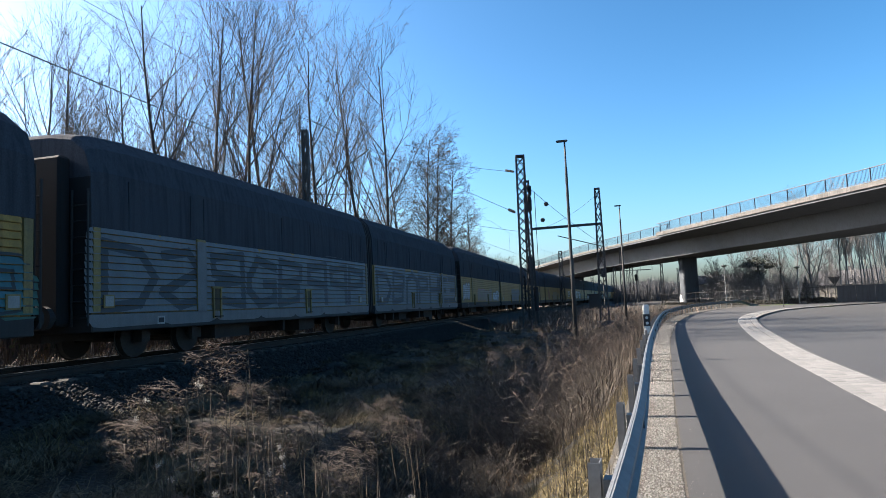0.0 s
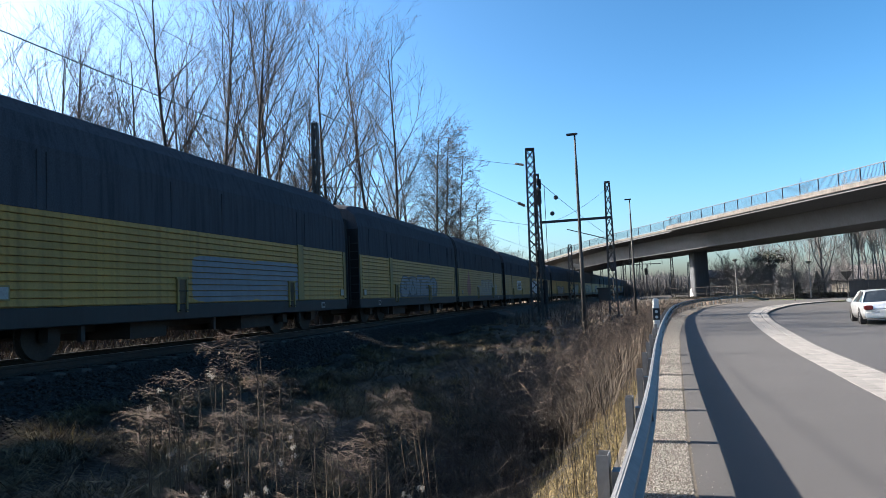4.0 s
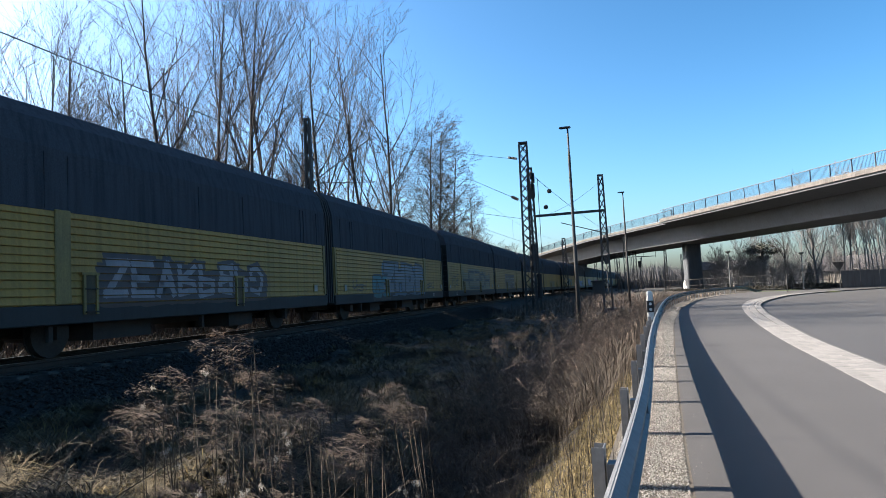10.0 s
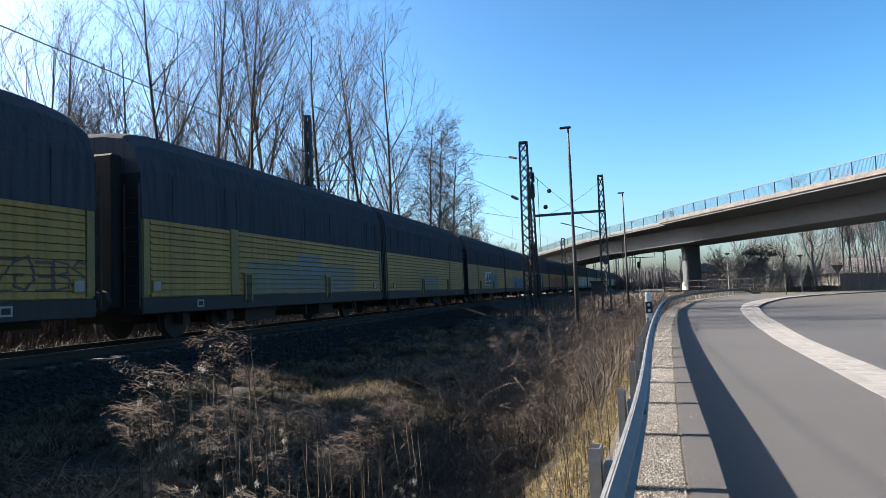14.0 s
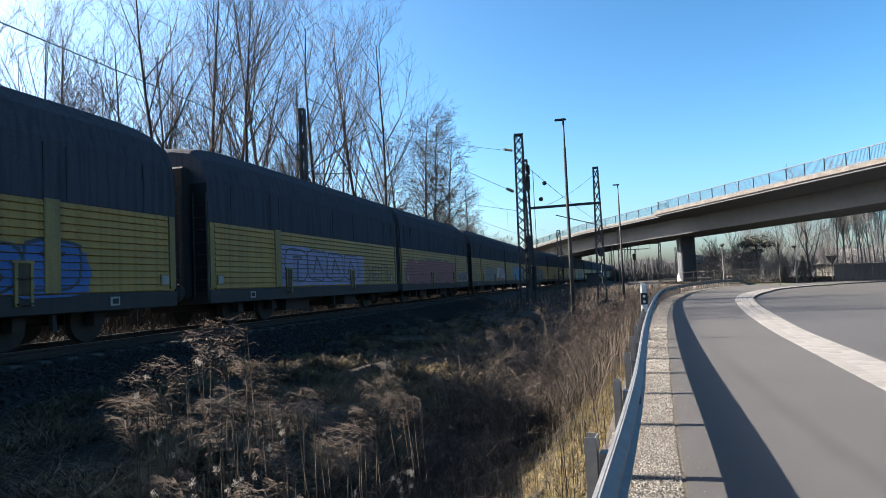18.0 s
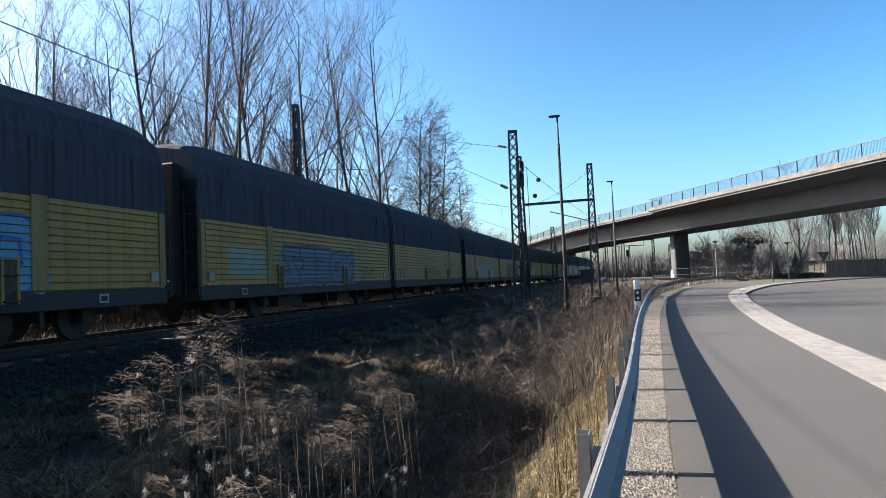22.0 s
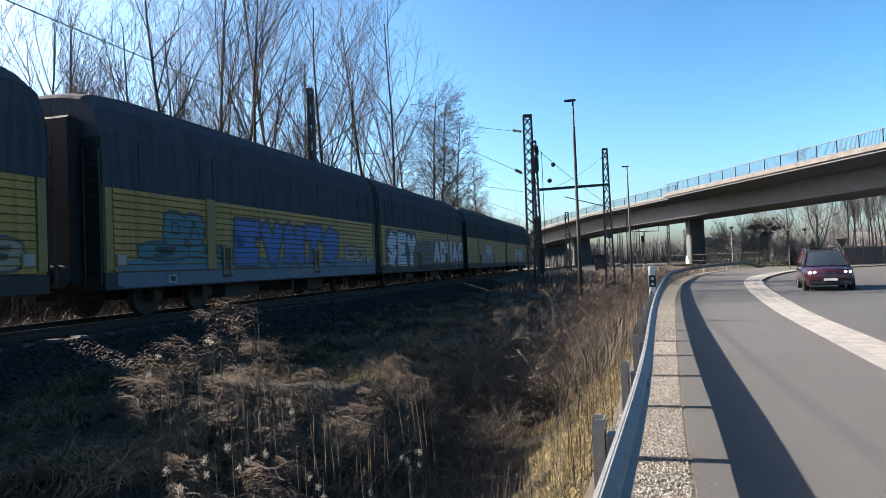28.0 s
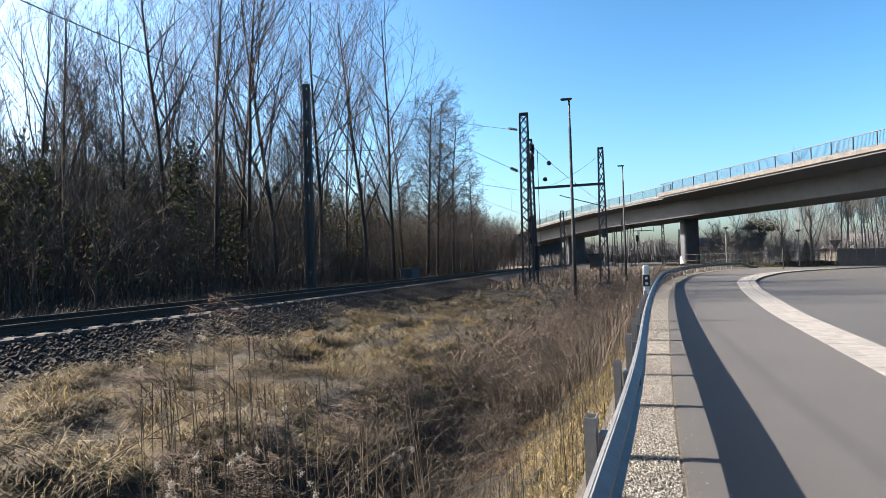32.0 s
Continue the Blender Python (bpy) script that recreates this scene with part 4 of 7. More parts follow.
def decorate(w, k):
    label, pieces = LOOKS.get(k, ("yellow and dark blue car carrier wagon on rails", []))
    tagged(w, label)
    for i, p in enumerate(pieces):
        kind, a, b, z0, z1, c1 = p[:6]
        a, b = a - HALF / 2, b - HALF / 2
        seed = k * 17 + i
        if kind in "gh":
            graffiti(w, seed, a, b, z0, z1, c1, p[6], p[7], p[8], kind == "h")
        elif kind == "T":
            word(w, seed, p[7], a, b, z0, z1, c1, p[6], p[8], p[9])
        elif kind == "s":
            scrawl(w, seed, a, b, z0, z1, c1)
        elif kind == "w":
            m, rng = MB(), random.Random(seed)
            n = max(2, int((b - a) / 2))
            for j in range(n):
                spray(m, blob(a + (b - a) * j / n - 0.08, z0, a + (b - a) * (j + 1) / n + 0.08, z1 + rng.uniform(-0.1, 0.1), rng, 0.02, 0, 0.25), 0.05 + 0.1 * (j % 2))
            part("painted_patch", m, c1, w, "sprayed background patch")
        elif kind == "d":
            m, o = MB(), MB()
            pts = []
            for j in range(24):
                q = 2 * math.pi * j / 24
                zz = (1 - math.cos(q)) / 2
                pts.append(((a + b) / 2 + math.sin(q) * (b - a) / 2 * (1 - zz) ** 0.6 * 1.3, z0 + (z1 - z0) * zz))
            spray(m, pts, 1)
            part("drop_emblem", m, c1, w, "large red painted drop")
            stroke(o, pts + pts[:1], 0.04, 1.4)
            part("drop_outline", o, INK, w)
        elif kind == "l":
            m, e = MB(), MB()
            spray(m, [(a, z0), (b, z0), (b, z1), (a, z1)], 1)
            part("sign_panel", m, c1, w, "white painted square")
            spray(e, [(a + 0.15, z0 + 0.34), ((a + b) / 2, z1 - 0.1), (b - 0.8, z0 + 0.34)], 1.6)
            spray(e, [(b - 0.75, z0 + 0.40), (b - 0.2, z0 + 0.40), (b - 0.2, z1 - 0.15), (b - 0.65, z1 - 0.15)], 1.6)
            spray(e, [(a + 0.15, z0 + 0.10), (b - 0.15, z0 + 0.10), (b - 0.15, z0 + 0.26), (a + 0.15, z0 + 0.26)], 1.6)
            part("emblem", e, SHADEP, w, "dark triangle and bar")
        elif kind == "b":
            m, o = MB(), MB()
            w3, h = (b - a) / 3, z1 - z0
            shapes = [[(0, 0, .34, 1), (0, .72, .96, .28), (0, .34, .8, .22)], [(.50, 0, .40, 1), (0, 0, .9, .24), (0, 0, .3, .42), (.3, .82, .6, .18)],
                      [(0, 0, .96, .24), (.62, 0, .34, .58), (0, .38, .96, .22), (0, .38, .34, .62), (0, .78, .96, .22)]]
            for j, strokes in enumerate(shapes):
                for y, z, sy, sz in strokes:
                    y0, y1, q0, q1 = a + w3 * (j + y), a + w3 * (j + y + sy), z0 + h * z, z0 + h * (z + sz)
                    spray(m, [(y0, q0), (y1, q0), (y1, q1), (y0, q1)], 2)
                    spray(o, [(y0 - .08, q0 - .07), (y1 + .08, q0 - .07), (y1 + .08, q1 + .07), (y0 - .08, q1 + .07)], 1)
            part("graffiti_outline", o, p[6], w, "black sprayed outline")
            part("graffiti_fill", m, c1, w, "white sprayed block letters")
        elif kind == "t":
            m, o, rng = MB(), MB(), random.Random(seed)
            spray(m, blob(a, z0, b, z1, rng, 0.02, 0, 0.12), 1)
            part("painted_patch", m, c1, w, "dark brown sprayed block")
            w5, h, q = (b - a) / 5, (z1 - z0) * 0.86, z0 + 0.08
            for y0, z_0, y1, z_1 in ((.2, 0, .2, 1), (.95, 0, .95, 1), (.0, .72, 1.25, .72), (1.45, 0, 1.45, .75), (1.45, .75, 2.0, .75), (2.0, .75, 2.0, .1), (1.45, .05, 2.0, .05), (2.45, 0, 2.45, .7),
                                     (2.85, 0, 2.85, .75), (2.85, .75, 3.45, .75), (3.45, .75, 3.45, 0), (3.85, .05, 4.65, .05), (4.65, .05, 4.65, .4), (3.85, .4, 4.65, .4), (3.85, .4, 3.85, .75), (3.85, .75, 4.6, .75)):
                stroke(o, [(a + w5 * y0 + .06, q + h * z_0), (a + w5 * y1 + .06, q + h * z_1)], 0.12, 1.8)
            part("graffiti_stroke", o, p[6], w, "tan sprayed strokes")


for k in range(-2, 30):
    w = build_wagon(k)
    decorate(w, k)
    if k in (0, 1):
        sgn, L0 = (-1 if k % 2 else 1), -HALF / 2 + 0.62
        part("painted_post", MB().box((HW + 0.0395, sgn * (L0 + 3.35), 1.76), (0.006, 0.345, 1.62)), CHROMEP, w, "silver sprayed post")


# ------------------------------------------------------------------ bridge
def bridge_x(y):
    return 20.9 - 0.455 * (y - 59.7)


BW = Vector((-0.414, 0.910, 0))                # along the bridge, away
BN = Vector((-0.910, -0.414, 0))               # from the bridge towards the camera's side
B0 = Vector((20.9, 59.7, 0))


def bp(s, o, z):
    """A point s metres along the bridge's near edge, o metres out towards the viewer, at height z."""
    p = B0 + BW * s + BN * o
    return (p.x, p.y, z)


bridge = thing("road_bridge", "grey concrete road bridge with a steel railing crossing the railway", "bridge")
S0, SP = -45.0, 37.0
# deck with a deep overhang; the box girder stands well inside
sec_right = [(-0.15, 9.80), (-0.15, 9.50), (-4.3, 9.15), (-4.9, 7.15), (-12.2, 7.15), (-12.8, 9.15), (-16.6, 9.50), (-16.6, 9.80)]
sec_left = [(-1.7, 9.85), (-1.7, 9.58), (-4.4, 9.30), (-4.9, 7.12), (-12.2, 7.12), (-12.6, 9.30), (-15.2, 9.58), (-15.2, 9.85)]
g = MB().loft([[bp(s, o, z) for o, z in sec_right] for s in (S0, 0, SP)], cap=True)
part("deck_span", g, SHADECONC, bridge, "box girder span in the shade")
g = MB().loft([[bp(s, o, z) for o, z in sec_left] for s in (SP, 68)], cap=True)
part("deck_span", g, SHADECONC, bridge, "girder span over the railway")
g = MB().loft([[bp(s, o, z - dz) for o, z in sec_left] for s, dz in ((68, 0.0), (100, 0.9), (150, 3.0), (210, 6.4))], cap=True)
part("deck_span", g, SHADECONC, bridge)
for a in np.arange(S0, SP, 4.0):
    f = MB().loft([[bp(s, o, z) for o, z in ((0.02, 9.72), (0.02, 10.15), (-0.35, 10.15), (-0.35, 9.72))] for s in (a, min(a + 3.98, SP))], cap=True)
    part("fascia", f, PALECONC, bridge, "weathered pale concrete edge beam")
f = MB()
f.loft([[bp(s, o, z - dz) for o, z in ((-1.6, 9.80), (-1.6, 10.1), (-1.95, 10.1), (-1.95, 9.80))] for s, dz in ((SP, 0), (68, 0), (100, 0.9), (150, 3.0))], cap=True)
part("fascia", f, PALECONC, bridge)


def deck_drop(s):
    return float(np.interp(s, (68, 100, 150, 210), (0, 0.9, 3.0, 6.4)))


for far_side in (0, 1):
    rl = thing("bridge_railing", "blue-grey steel railing with thin bars along the bridge edge", "railing", group="bridge railings")
    off = -0.17 if not far_side else -16.2
    top = MB()
    s_list = list(np.arange(-44, 37, 2.5)) + list(np.arange(37, 105, 4.0))
    for a, b in zip(s_list[:-1], s_list[1:]):
        o = off if a < 36.5 else off - 1.6 if not far_side else off
        top.beam(bp(a, o, 11.33 - deck_drop(a)), bp(b, o, 11.33 - deck_drop(b)), 0.09, 0.07)
        top.beam(bp(a, o, 10.25 - deck_drop(a)), bp(b, o, 10.25 - deck_drop(b)), 0.05, 0.05)
    part("handrail", top, BLUESTEEL, rl)
    for a in s_list:
        o = off if a < 36.5 else off - 1.6 if not far_side else off
        part("railing_post", MB().beam(bp(a, o, 10.1 - deck_drop(a)), bp(a, o, 11.33 - deck_drop(a)), 0.09, 0.09), BLUESTEEL, rl)
    if not far_side:
        bars = MB()
        for a in np.arange(-44, 104, 0.14):
            o = off if a < 36.5 else off - 1.6
            dz = deck_drop(a)
            bars.beam(bp(a, o, 10.27 - dz), bp(a, o, 11.3 - dz), 0.018, 0.018)
        tagged(part("railing_bar", bars, BLUESTEEL, rl), kind="stuff")


def pier(s, w, d, label):
    p = MB()
    r = []
    for z in (-0.5, 7.2):
        ring = []
        for i in range(20):
            q = 2 * math.pi * i / 20
            c, s_ = math.cos(q), math.sin(q)
            ring.append(bp(s + d / 2 * math.copysign(abs(s_) ** 0.4, s_), -9.2 + w / 2 * math.copysign(abs(c) ** 0.4, c), z))
        r.append(ring)
    p.loft(r, cap=True)
    part("pier", p, SHADECONC, bridge, label)


pier(45.4, 2.5, 1.5, "grey concrete pier")
# White ovals set low on the pier's near face.
ovals = MB()
rg_ = random.Random(3)
for s_, z0_, z1_ in ((0.55, 0.35, 1.5), (0.35, 0.9, 1.75), (0.10, 0.3, 1.1)):
    c_ = Vector(bp(45.4 + s_, -7.93 + 0.01 * z0_, 0))
    d_ = (Vector(bp(46.8, -7.93, 0)) - Vector(bp(45.8, -7.93, 0))).normalized()
    ovals.poly([tuple(c_ + d_ * 0.24 * math.cos(q) + Vector((0, 0, (z0_ + z1_) / 2 + (z1_ - z0_) / 2 * math.sin(q) * rg_.uniform(0.85, 1.1)))) for q in [2 * math.pi * i / 14 for i in range(14)]])
part("painted_patch", ovals, PLATE, bridge, "white patch on the pier")
pier(92.0, 4.0, 1.6, "grey concrete pier at the railway")
ab = MB()
ab.loft([[bp(s, o, z) for o, z in ((-1.5, -0.5), (-1.5, 9.5 - dd), (-15.5, 9.5 - dd), (-15.5, -0.5))] for s, dd in ((118, 1.7), (150, 3.1), (210, 6.5))], cap=True)
part("abutment", ab, SHADECONC, bridge, "concrete abutment and ramp wall")


# ------------------------------------------------------------------ masts, lamps, wires
def lattice(name, label, x, y, z0, z1, w0, w1, rz=0, panels=14, group="catenary masts", material=None):
    """A riveted lattice mast: four corner angles and zigzag bracing."""
    material = material or DARKSTEEL
    t = thing(name, label, "mast", pose(x, y, z0, 0, 0, rz), group=group)
    H = z1 - z0

    def half(z):
        return (w0 + (w1 - w0) * z / H) / 2
    for i, j in ((-1, -1), (1, -1), (1, 1), (-1, 1)):
        part("corner_angle", MB().beam((i * half(0), j * half(0), 0), (i * half(H), j * half(H), H), 0.11, 0.11), material, t)
    br = MB()
    for k in range(panels):
        a, b = H * k / panels, H * (k + 1) / panels
        ha, hb = half(a), half(b)
        q = 1 if k % 2 else -1
        for e in (-1, 1):
            br.beam((q * ha, e * ha, a), (-q * hb, e * hb, b), 0.095, 0.04)
            br.beam((-q * ha, e * ha, a), (q * hb, e * hb, b), 0.095, 0.04)
            br.beam((e * ha, q * ha, a), (e * hb, -q * hb, b), 0.04, 0.095)
    part("bracing", br, material, t, "zigzag steel bracing")
    part("cap_plate", MB().box((0, 0, H + 0.05), (w1 + 0.10, w1 + 0.10, 0.10)), material, t)
    part("footing", MB().box((0, 0, -0.1), (w0 + 0.5, w0 + 0.5, 0.5)), SHADECONC, t, "concrete footing")
    return t


M1 = lattice("lattice_mast", "tall dark steel lattice mast with tensioning gear beside the track", -5.72, 43.6, 0.0, 11.3, 0.72, 0.50, 10, 17)
M1b = lattice("lattice_mast", "shorter dark steel lattice mast standing against a taller one", -5.48, 44.4, 0.0, 9.7, 0.56, 0.28, 10, 13)
M2 = lattice("lattice_mast", "dark steel lattice mast at the end of a cross beam", -0.87, 45.0, 0.0, 8.9, 0.56, 0.28, 0, 12)
M0 = lattice("lattice_mast", "slender dark catenary mast at the edge of the wood", -14.3, 29.2, 0.5, 10.4, 0.30, 0.20, 12, 11)
part("tension_weight", MB().tube([(0.25, -0.25, 1.0), (0.25, -0.25, 2.6)], 0.16, 10), BLACK, M1b, "black tension weights")
part("pulley", MB().tube([(0.2, 0.0, 9.1), (0.3, 0.0, 9.1)], 0.35, 14), DARKSTEEL, M1b)
for z_ in (8.6, 9.25):
    part("tension_wheel", MB().tube([(0.02, -0.2, z_), (0.14, -0.2, z_)], 0.28, 12), DARKSTEEL, M1b)
part("gear_box", MB().box((0.05, 0, 8.2), (0.46, 0.42, 0.9)), DARKSTEEL, M1b, "dark tensioning gear")
part("tension_weight", MB().tube([(-0.05, -0.32, 2.8), (-0.05, -0.32, 4.6)], 0.19, 10), BLACK, M1b, "black tension weights")
part("guide_rod", MB().tube([(0.5, -0.2, 1.0), (0.5, -0.2, 9.0)], 0.02, 5), DARKSTEEL, M1b)
cb = thing("cross_beam", "dark steel cross beam joining two lattice masts", "beam")
part("beam", MB().beam((-5.2, 43.75, 6.42), (-0.7, 45.0, 6.6), 0.16, 0.16), DARKSTEEL, cb)


def street_lamp(x, y, z0, h, label, yaw=0):
    t = thing("street_lamp", label, "street lamp", pose(x, y, z0, 0, 0, yaw), group="street lamps")
    part("pole", MB().tube([(0, 0, 0), (0, 0, h * 0.42), (0, 0, h * 0.43), (0, 0, h * 0.86), (0, 0, h * 0.87), (0, 0, h - 0.08)], [0.10, 0.085, 0.07, 0.06, 0.045, 0.04], 10), DARKSTEEL, t, smooth=True)
    m = MB().box((-0.12, 0, h - 0.04), (0.52, 0.18, 0.09))
    part("lantern", bevelled(m, DARKSTEEL, "lantern", 0.03, 2), None, t, "flat grey lamp head")
    return t


street_lamp(-1.87, 29.94, -0.6, 9.45, "tall grey steel street lamp in the verge", 0)
street_lamp(0.58, 52.5, -0.1, 8.85, "tall grey steel street lamp beyond the bend", 0)


def wire(name, a, b, sag, r, label, n=14):
    a, b = Vector(a), Vector(b)
    pts = []
    for i in range(n + 1):
        u = i / n
        p = a.lerp(b, u)
        p.z -= sag * 4 * u * (1 - u)
        pts.append(p)
    return tagged(part(name, MB().tube(pts, r, 5), DARKSTEEL), label, "wire", group="overhead wires")


# ------------------------------------------------------------------ woods
def grow(seed, height, spread, levels, trunk_r, kids, up=0.55, first=0.25, crook=0.16, twig=0.006, ratio=0.62, curl=0.12):
    """Branches of one bare tree: lists of tubes as (points, radii, level)."""
    rng = random.Random(seed)
    tubes = []

    def branch(p, d, length, r, lev):
        n = 6 if lev == 0 else 5 if lev == 1 else 3 if lev == 2 else 2
        pts, rad = [p], [r]
        q = p
        for i in range(n):
            d = (d + Vector((rng.uniform(-1, 1), rng.uniform(-1, 1), rng.uniform(-0.6, 0.6))) * crook * (0.45 if lev == 0 else 1) + Vector((0, 0, curl if lev else 0))).normalized()
            q = q + d * length / n
            pts.append(q)
            rad.append(max(twig, r * (1 - (0.80 if lev < levels else 0.5) * (i + 1) / n)))
        tubes.append((pts, rad, lev))
        if lev >= levels:
            return
        for c in range(kids[lev]):
            u = first + (1 - first) * (c + rng.random()) / kids[lev] if lev == 0 else 0.18 + 0.82 * (c + rng.random()) / kids[lev]
            i = min(n - 1, int(u * n))
            at = pts[i].lerp(pts[i + 1], u * n - i)
            rr = max(twig, (rad[i] + (rad[i + 1] - rad[i]) * (u * n - i)) * 0.57)
            tang = (pts[i + 1] - pts[i]).normalized()
            a = rng.uniform(0, 2 * math.pi)
            side = Vector((math.cos(a), math.sin(a), 0))
            side = (side - tang * side.dot(tang)).normalized()
            nd = (tang * rng.uniform(0.7, 1.1) + side * spread * rng.uniform(0.6, 1.2) + Vector((0, 0, up * 0.4))).normalized()
            ln = length * ratio * (1 - 0.55 * u) * rng.uniform(0.75, 1.2) if lev == 0 else length * 0.55 * (1 - 0.3 * u) * rng.uniform(0.7, 1.2)
            branch(at, nd, ln, rr, lev + 1)

    branch(Vector((0, 0, -0.2)), Vector((rng.uniform(-.05, .05), rng.uniform(-.05, .05), 1)), height, trunk_r, 0)
    return tubes


def tree_meshes(tubes, bark, name, twigs=TWIG):
    a, b = MB(), MB()
    for pts, rad, lev in tubes:
        (a if lev < 2 else b).tube(pts, rad, 8 if lev == 0 else 5 if lev == 1 else 3, cap=False)
    return a.data("trunk", bark, True), b.data("twigs", twigs)


POPLAR = [tree_meshes(grow(s, 17.5, 0.68, 3, 0.145, (14, 10, 6), up=0.24, first=0.20, crook=0.13, twig=0.0050, ratio=0.52, curl=0.05), BARK, "tall") for s in (1, 2, 3, 4)]
ALDER = [tree_meshes(grow(s, 12.5, 1.35, 3, 0.12, (40, 9, 6), up=0.05, first=0.30, crook=0.12, twig=0.0062, ratio=0.27, curl=0.03), BARK, "alder") for s in (11, 12)]
THIN = [tree_meshes(grow(s, 9.5, 0.65, 3, 0.065, (16, 7, 5), up=0.35, first=0.12, crook=0.11, twig=0.006, ratio=0.42, curl=0.05), BARK, "thin") for s in (21, 22, 23, 24)]
SHRUB = [tree_meshes(grow(s, 3.6, 1.0, 3, 0.045, (14, 7, 4), up=0.5, first=0.02, crook=0.25, twig=0.006, ratio=0.75), PALEBARK, "shrub", PALETWIG) for s in (31, 32, 33)]
BRUSH = [(a.copy(), b.copy()) for a, b in SHRUB]
for a, b in BRUSH:
    a.materials[0], b.materials[0] = UNDERWOOD, UNDERWOOD
BROAD = [tree_meshes(grow(s, 11.0, 1.0, 3, 0.20, (14, 10, 6), up=0.45, first=0.20, crook=0.2, twig=0.014, ratio=0.75), PALEBARK, "broad", PALETWIG) for s in (41, 42)]
TALLPALE = [tree_meshes(grow(s, 15.0, 0.5, 3, 0.13, (14, 8, 5), up=0.5, first=0.35, crook=0.06, twig=0.014, ratio=0.45), PALEBARK, "pale", PALETWIG) for s in (51, 52)]


def plant(kind, x, y, scale, turn, label, group, name="tree", z=None):
    t = thing(name, label, name if name != "tree" else "tree", Matrix.Translation((x, y, ground_z(x, y) - 0.1 if z is None else z)) @ Matrix.Rotation(turn, 4, "Z") @ Matrix.Scale(scale, 4), group=group)
    part("trunk", kind[0], None, t)
    part("crown", kind[1], None, t, "fine bare twigs")
    return t


rng = random.Random(5)
# place and height of the tall trees behind the railway
for i, (x, y, h) in enumerate(((-19.5, 18.7, 10.8), (-21, 21.4, 12), (-19.5, 22.8, 12.5), (-19.8, 26.4, 16.6), (-19.4, 29.1, 17.4), (-19.1, 31.7, 17.8), (-18.6, 33.8, 18.2), (-23.5, 37.5, 18.5),
                               (-17.9, 38.1, 18.6), (-22, 44, 17), (-17.2, 44.0, 19.4), (-16.4, 47.5, 20), (-24, 52, 15), (-25, 33, 16), (-26, 41, 17), (-21, 49, 16.5))):
    plant(POPLAR[i % 4], x, y, h / 17.5, rng.uniform(0, 6.28), "tall bare tree with upright limbs behind the railway", "tall bare trees")
for i, (x, y, h) in enumerate(((-16.7, 57.6, 16.8), (-15.9, 58.1, 16.4), (-14.9, 60.3, 15.5), (-14.6, 68.0, 12.0), (-18.5, 56, 15))):
    plant(ALDER[i % 2], x, y, h / 12.5, rng.uniform(0, 6.28), "slim bare alder with fine side branches", "bare alders")
for i in range(180):
    y = 8 + i * 0.48 + rng.uniform(-0.8, 0.8)
    x = rng.uniform(-34, -18.5)
    plant(THIN[i % 4], x, y, rng.uniform(0.65, 1.2) * (0.85 if y > 50 else 1), rng.uniform(0, 6.28), "thin bare young tree in the dark wood", "thin trees of the wood")
for i in range(40):
    y = 8 + i * 2.1 + rng.uniform(-0.9, 0.9)
    x = rng.uniform(-20, -16.4)
    plant(BRUSH[i % 3], x, y, rng.uniform(0.7, 1.2), rng.uniform(0, 6.28), "leafless shrub at the edge of the wood", "shrubs of the wood", "shrub")


for i in range(26):
    y = 62 + i * 1.5 + rng.uniform(-0.8, 0.8)
    plant(THIN[i % 4], track(y)[0] - rng.uniform(4.5, 11), y, rng.uniform(0.5, 0.8), rng.uniform(0, 6.28), "thin bare young tree beside the bridge ramp", "thin trees of the wood")
for i in range(60):
    y = 58 + i * 0.75 + rng.uniform(-0.8, 0.8)
    x = track(y)[0] - rng.uniform(3.6, 9.0)
    plant(BRUSH[i % 3], x, y, rng.uniform(1.0, 1.9), rng.uniform(0, 6.28), "leafless brown scrub beside the track", "scrub beside the track", "shrub")


# ------------------------------------------------------------------ plants of many blades
def blades(name, base, az, lean, length, width, droop, material, label, category, parent=None):
    """One object of many bent blades: arrays of roots, headings, leans (radians), lengths, widths, and the bend at the tip."""
    n = len(base)
    d = np.stack([np.cos(az), np.sin(az), np.zeros(n)], 1)
    s = np.stack([-np.sin(az), np.cos(az), np.zeros(n)], 1)
    zz = np.array([[0, 0, 1.0]])

    def along_(frac, ang):
        return (d * np.sin(ang)[:, None] + zz * np.cos(ang)[:, None]) * (length * frac)[:, None]
    mid = base + along_(0.55, lean)
    tip = mid + along_(0.45, lean + droop)
    w = (s * width[:, None] / 2)
    v = np.stack([base - w, base + w, mid - w * 0.8, mid + w * 0.8, tip], 1).reshape(-1, 3)
    k = (np.arange(n) * 5)[:, None]
    loops = (k + np.array([[0, 1, 3, 0, 3, 2, 2, 3, 4]])).ravel()
    ob = new(name, array_mesh(name, v, 3, loops, material))
    if parent:
        ob.parent = parent
        return ob
    return tagged(ob, label, category, kind="stuff")


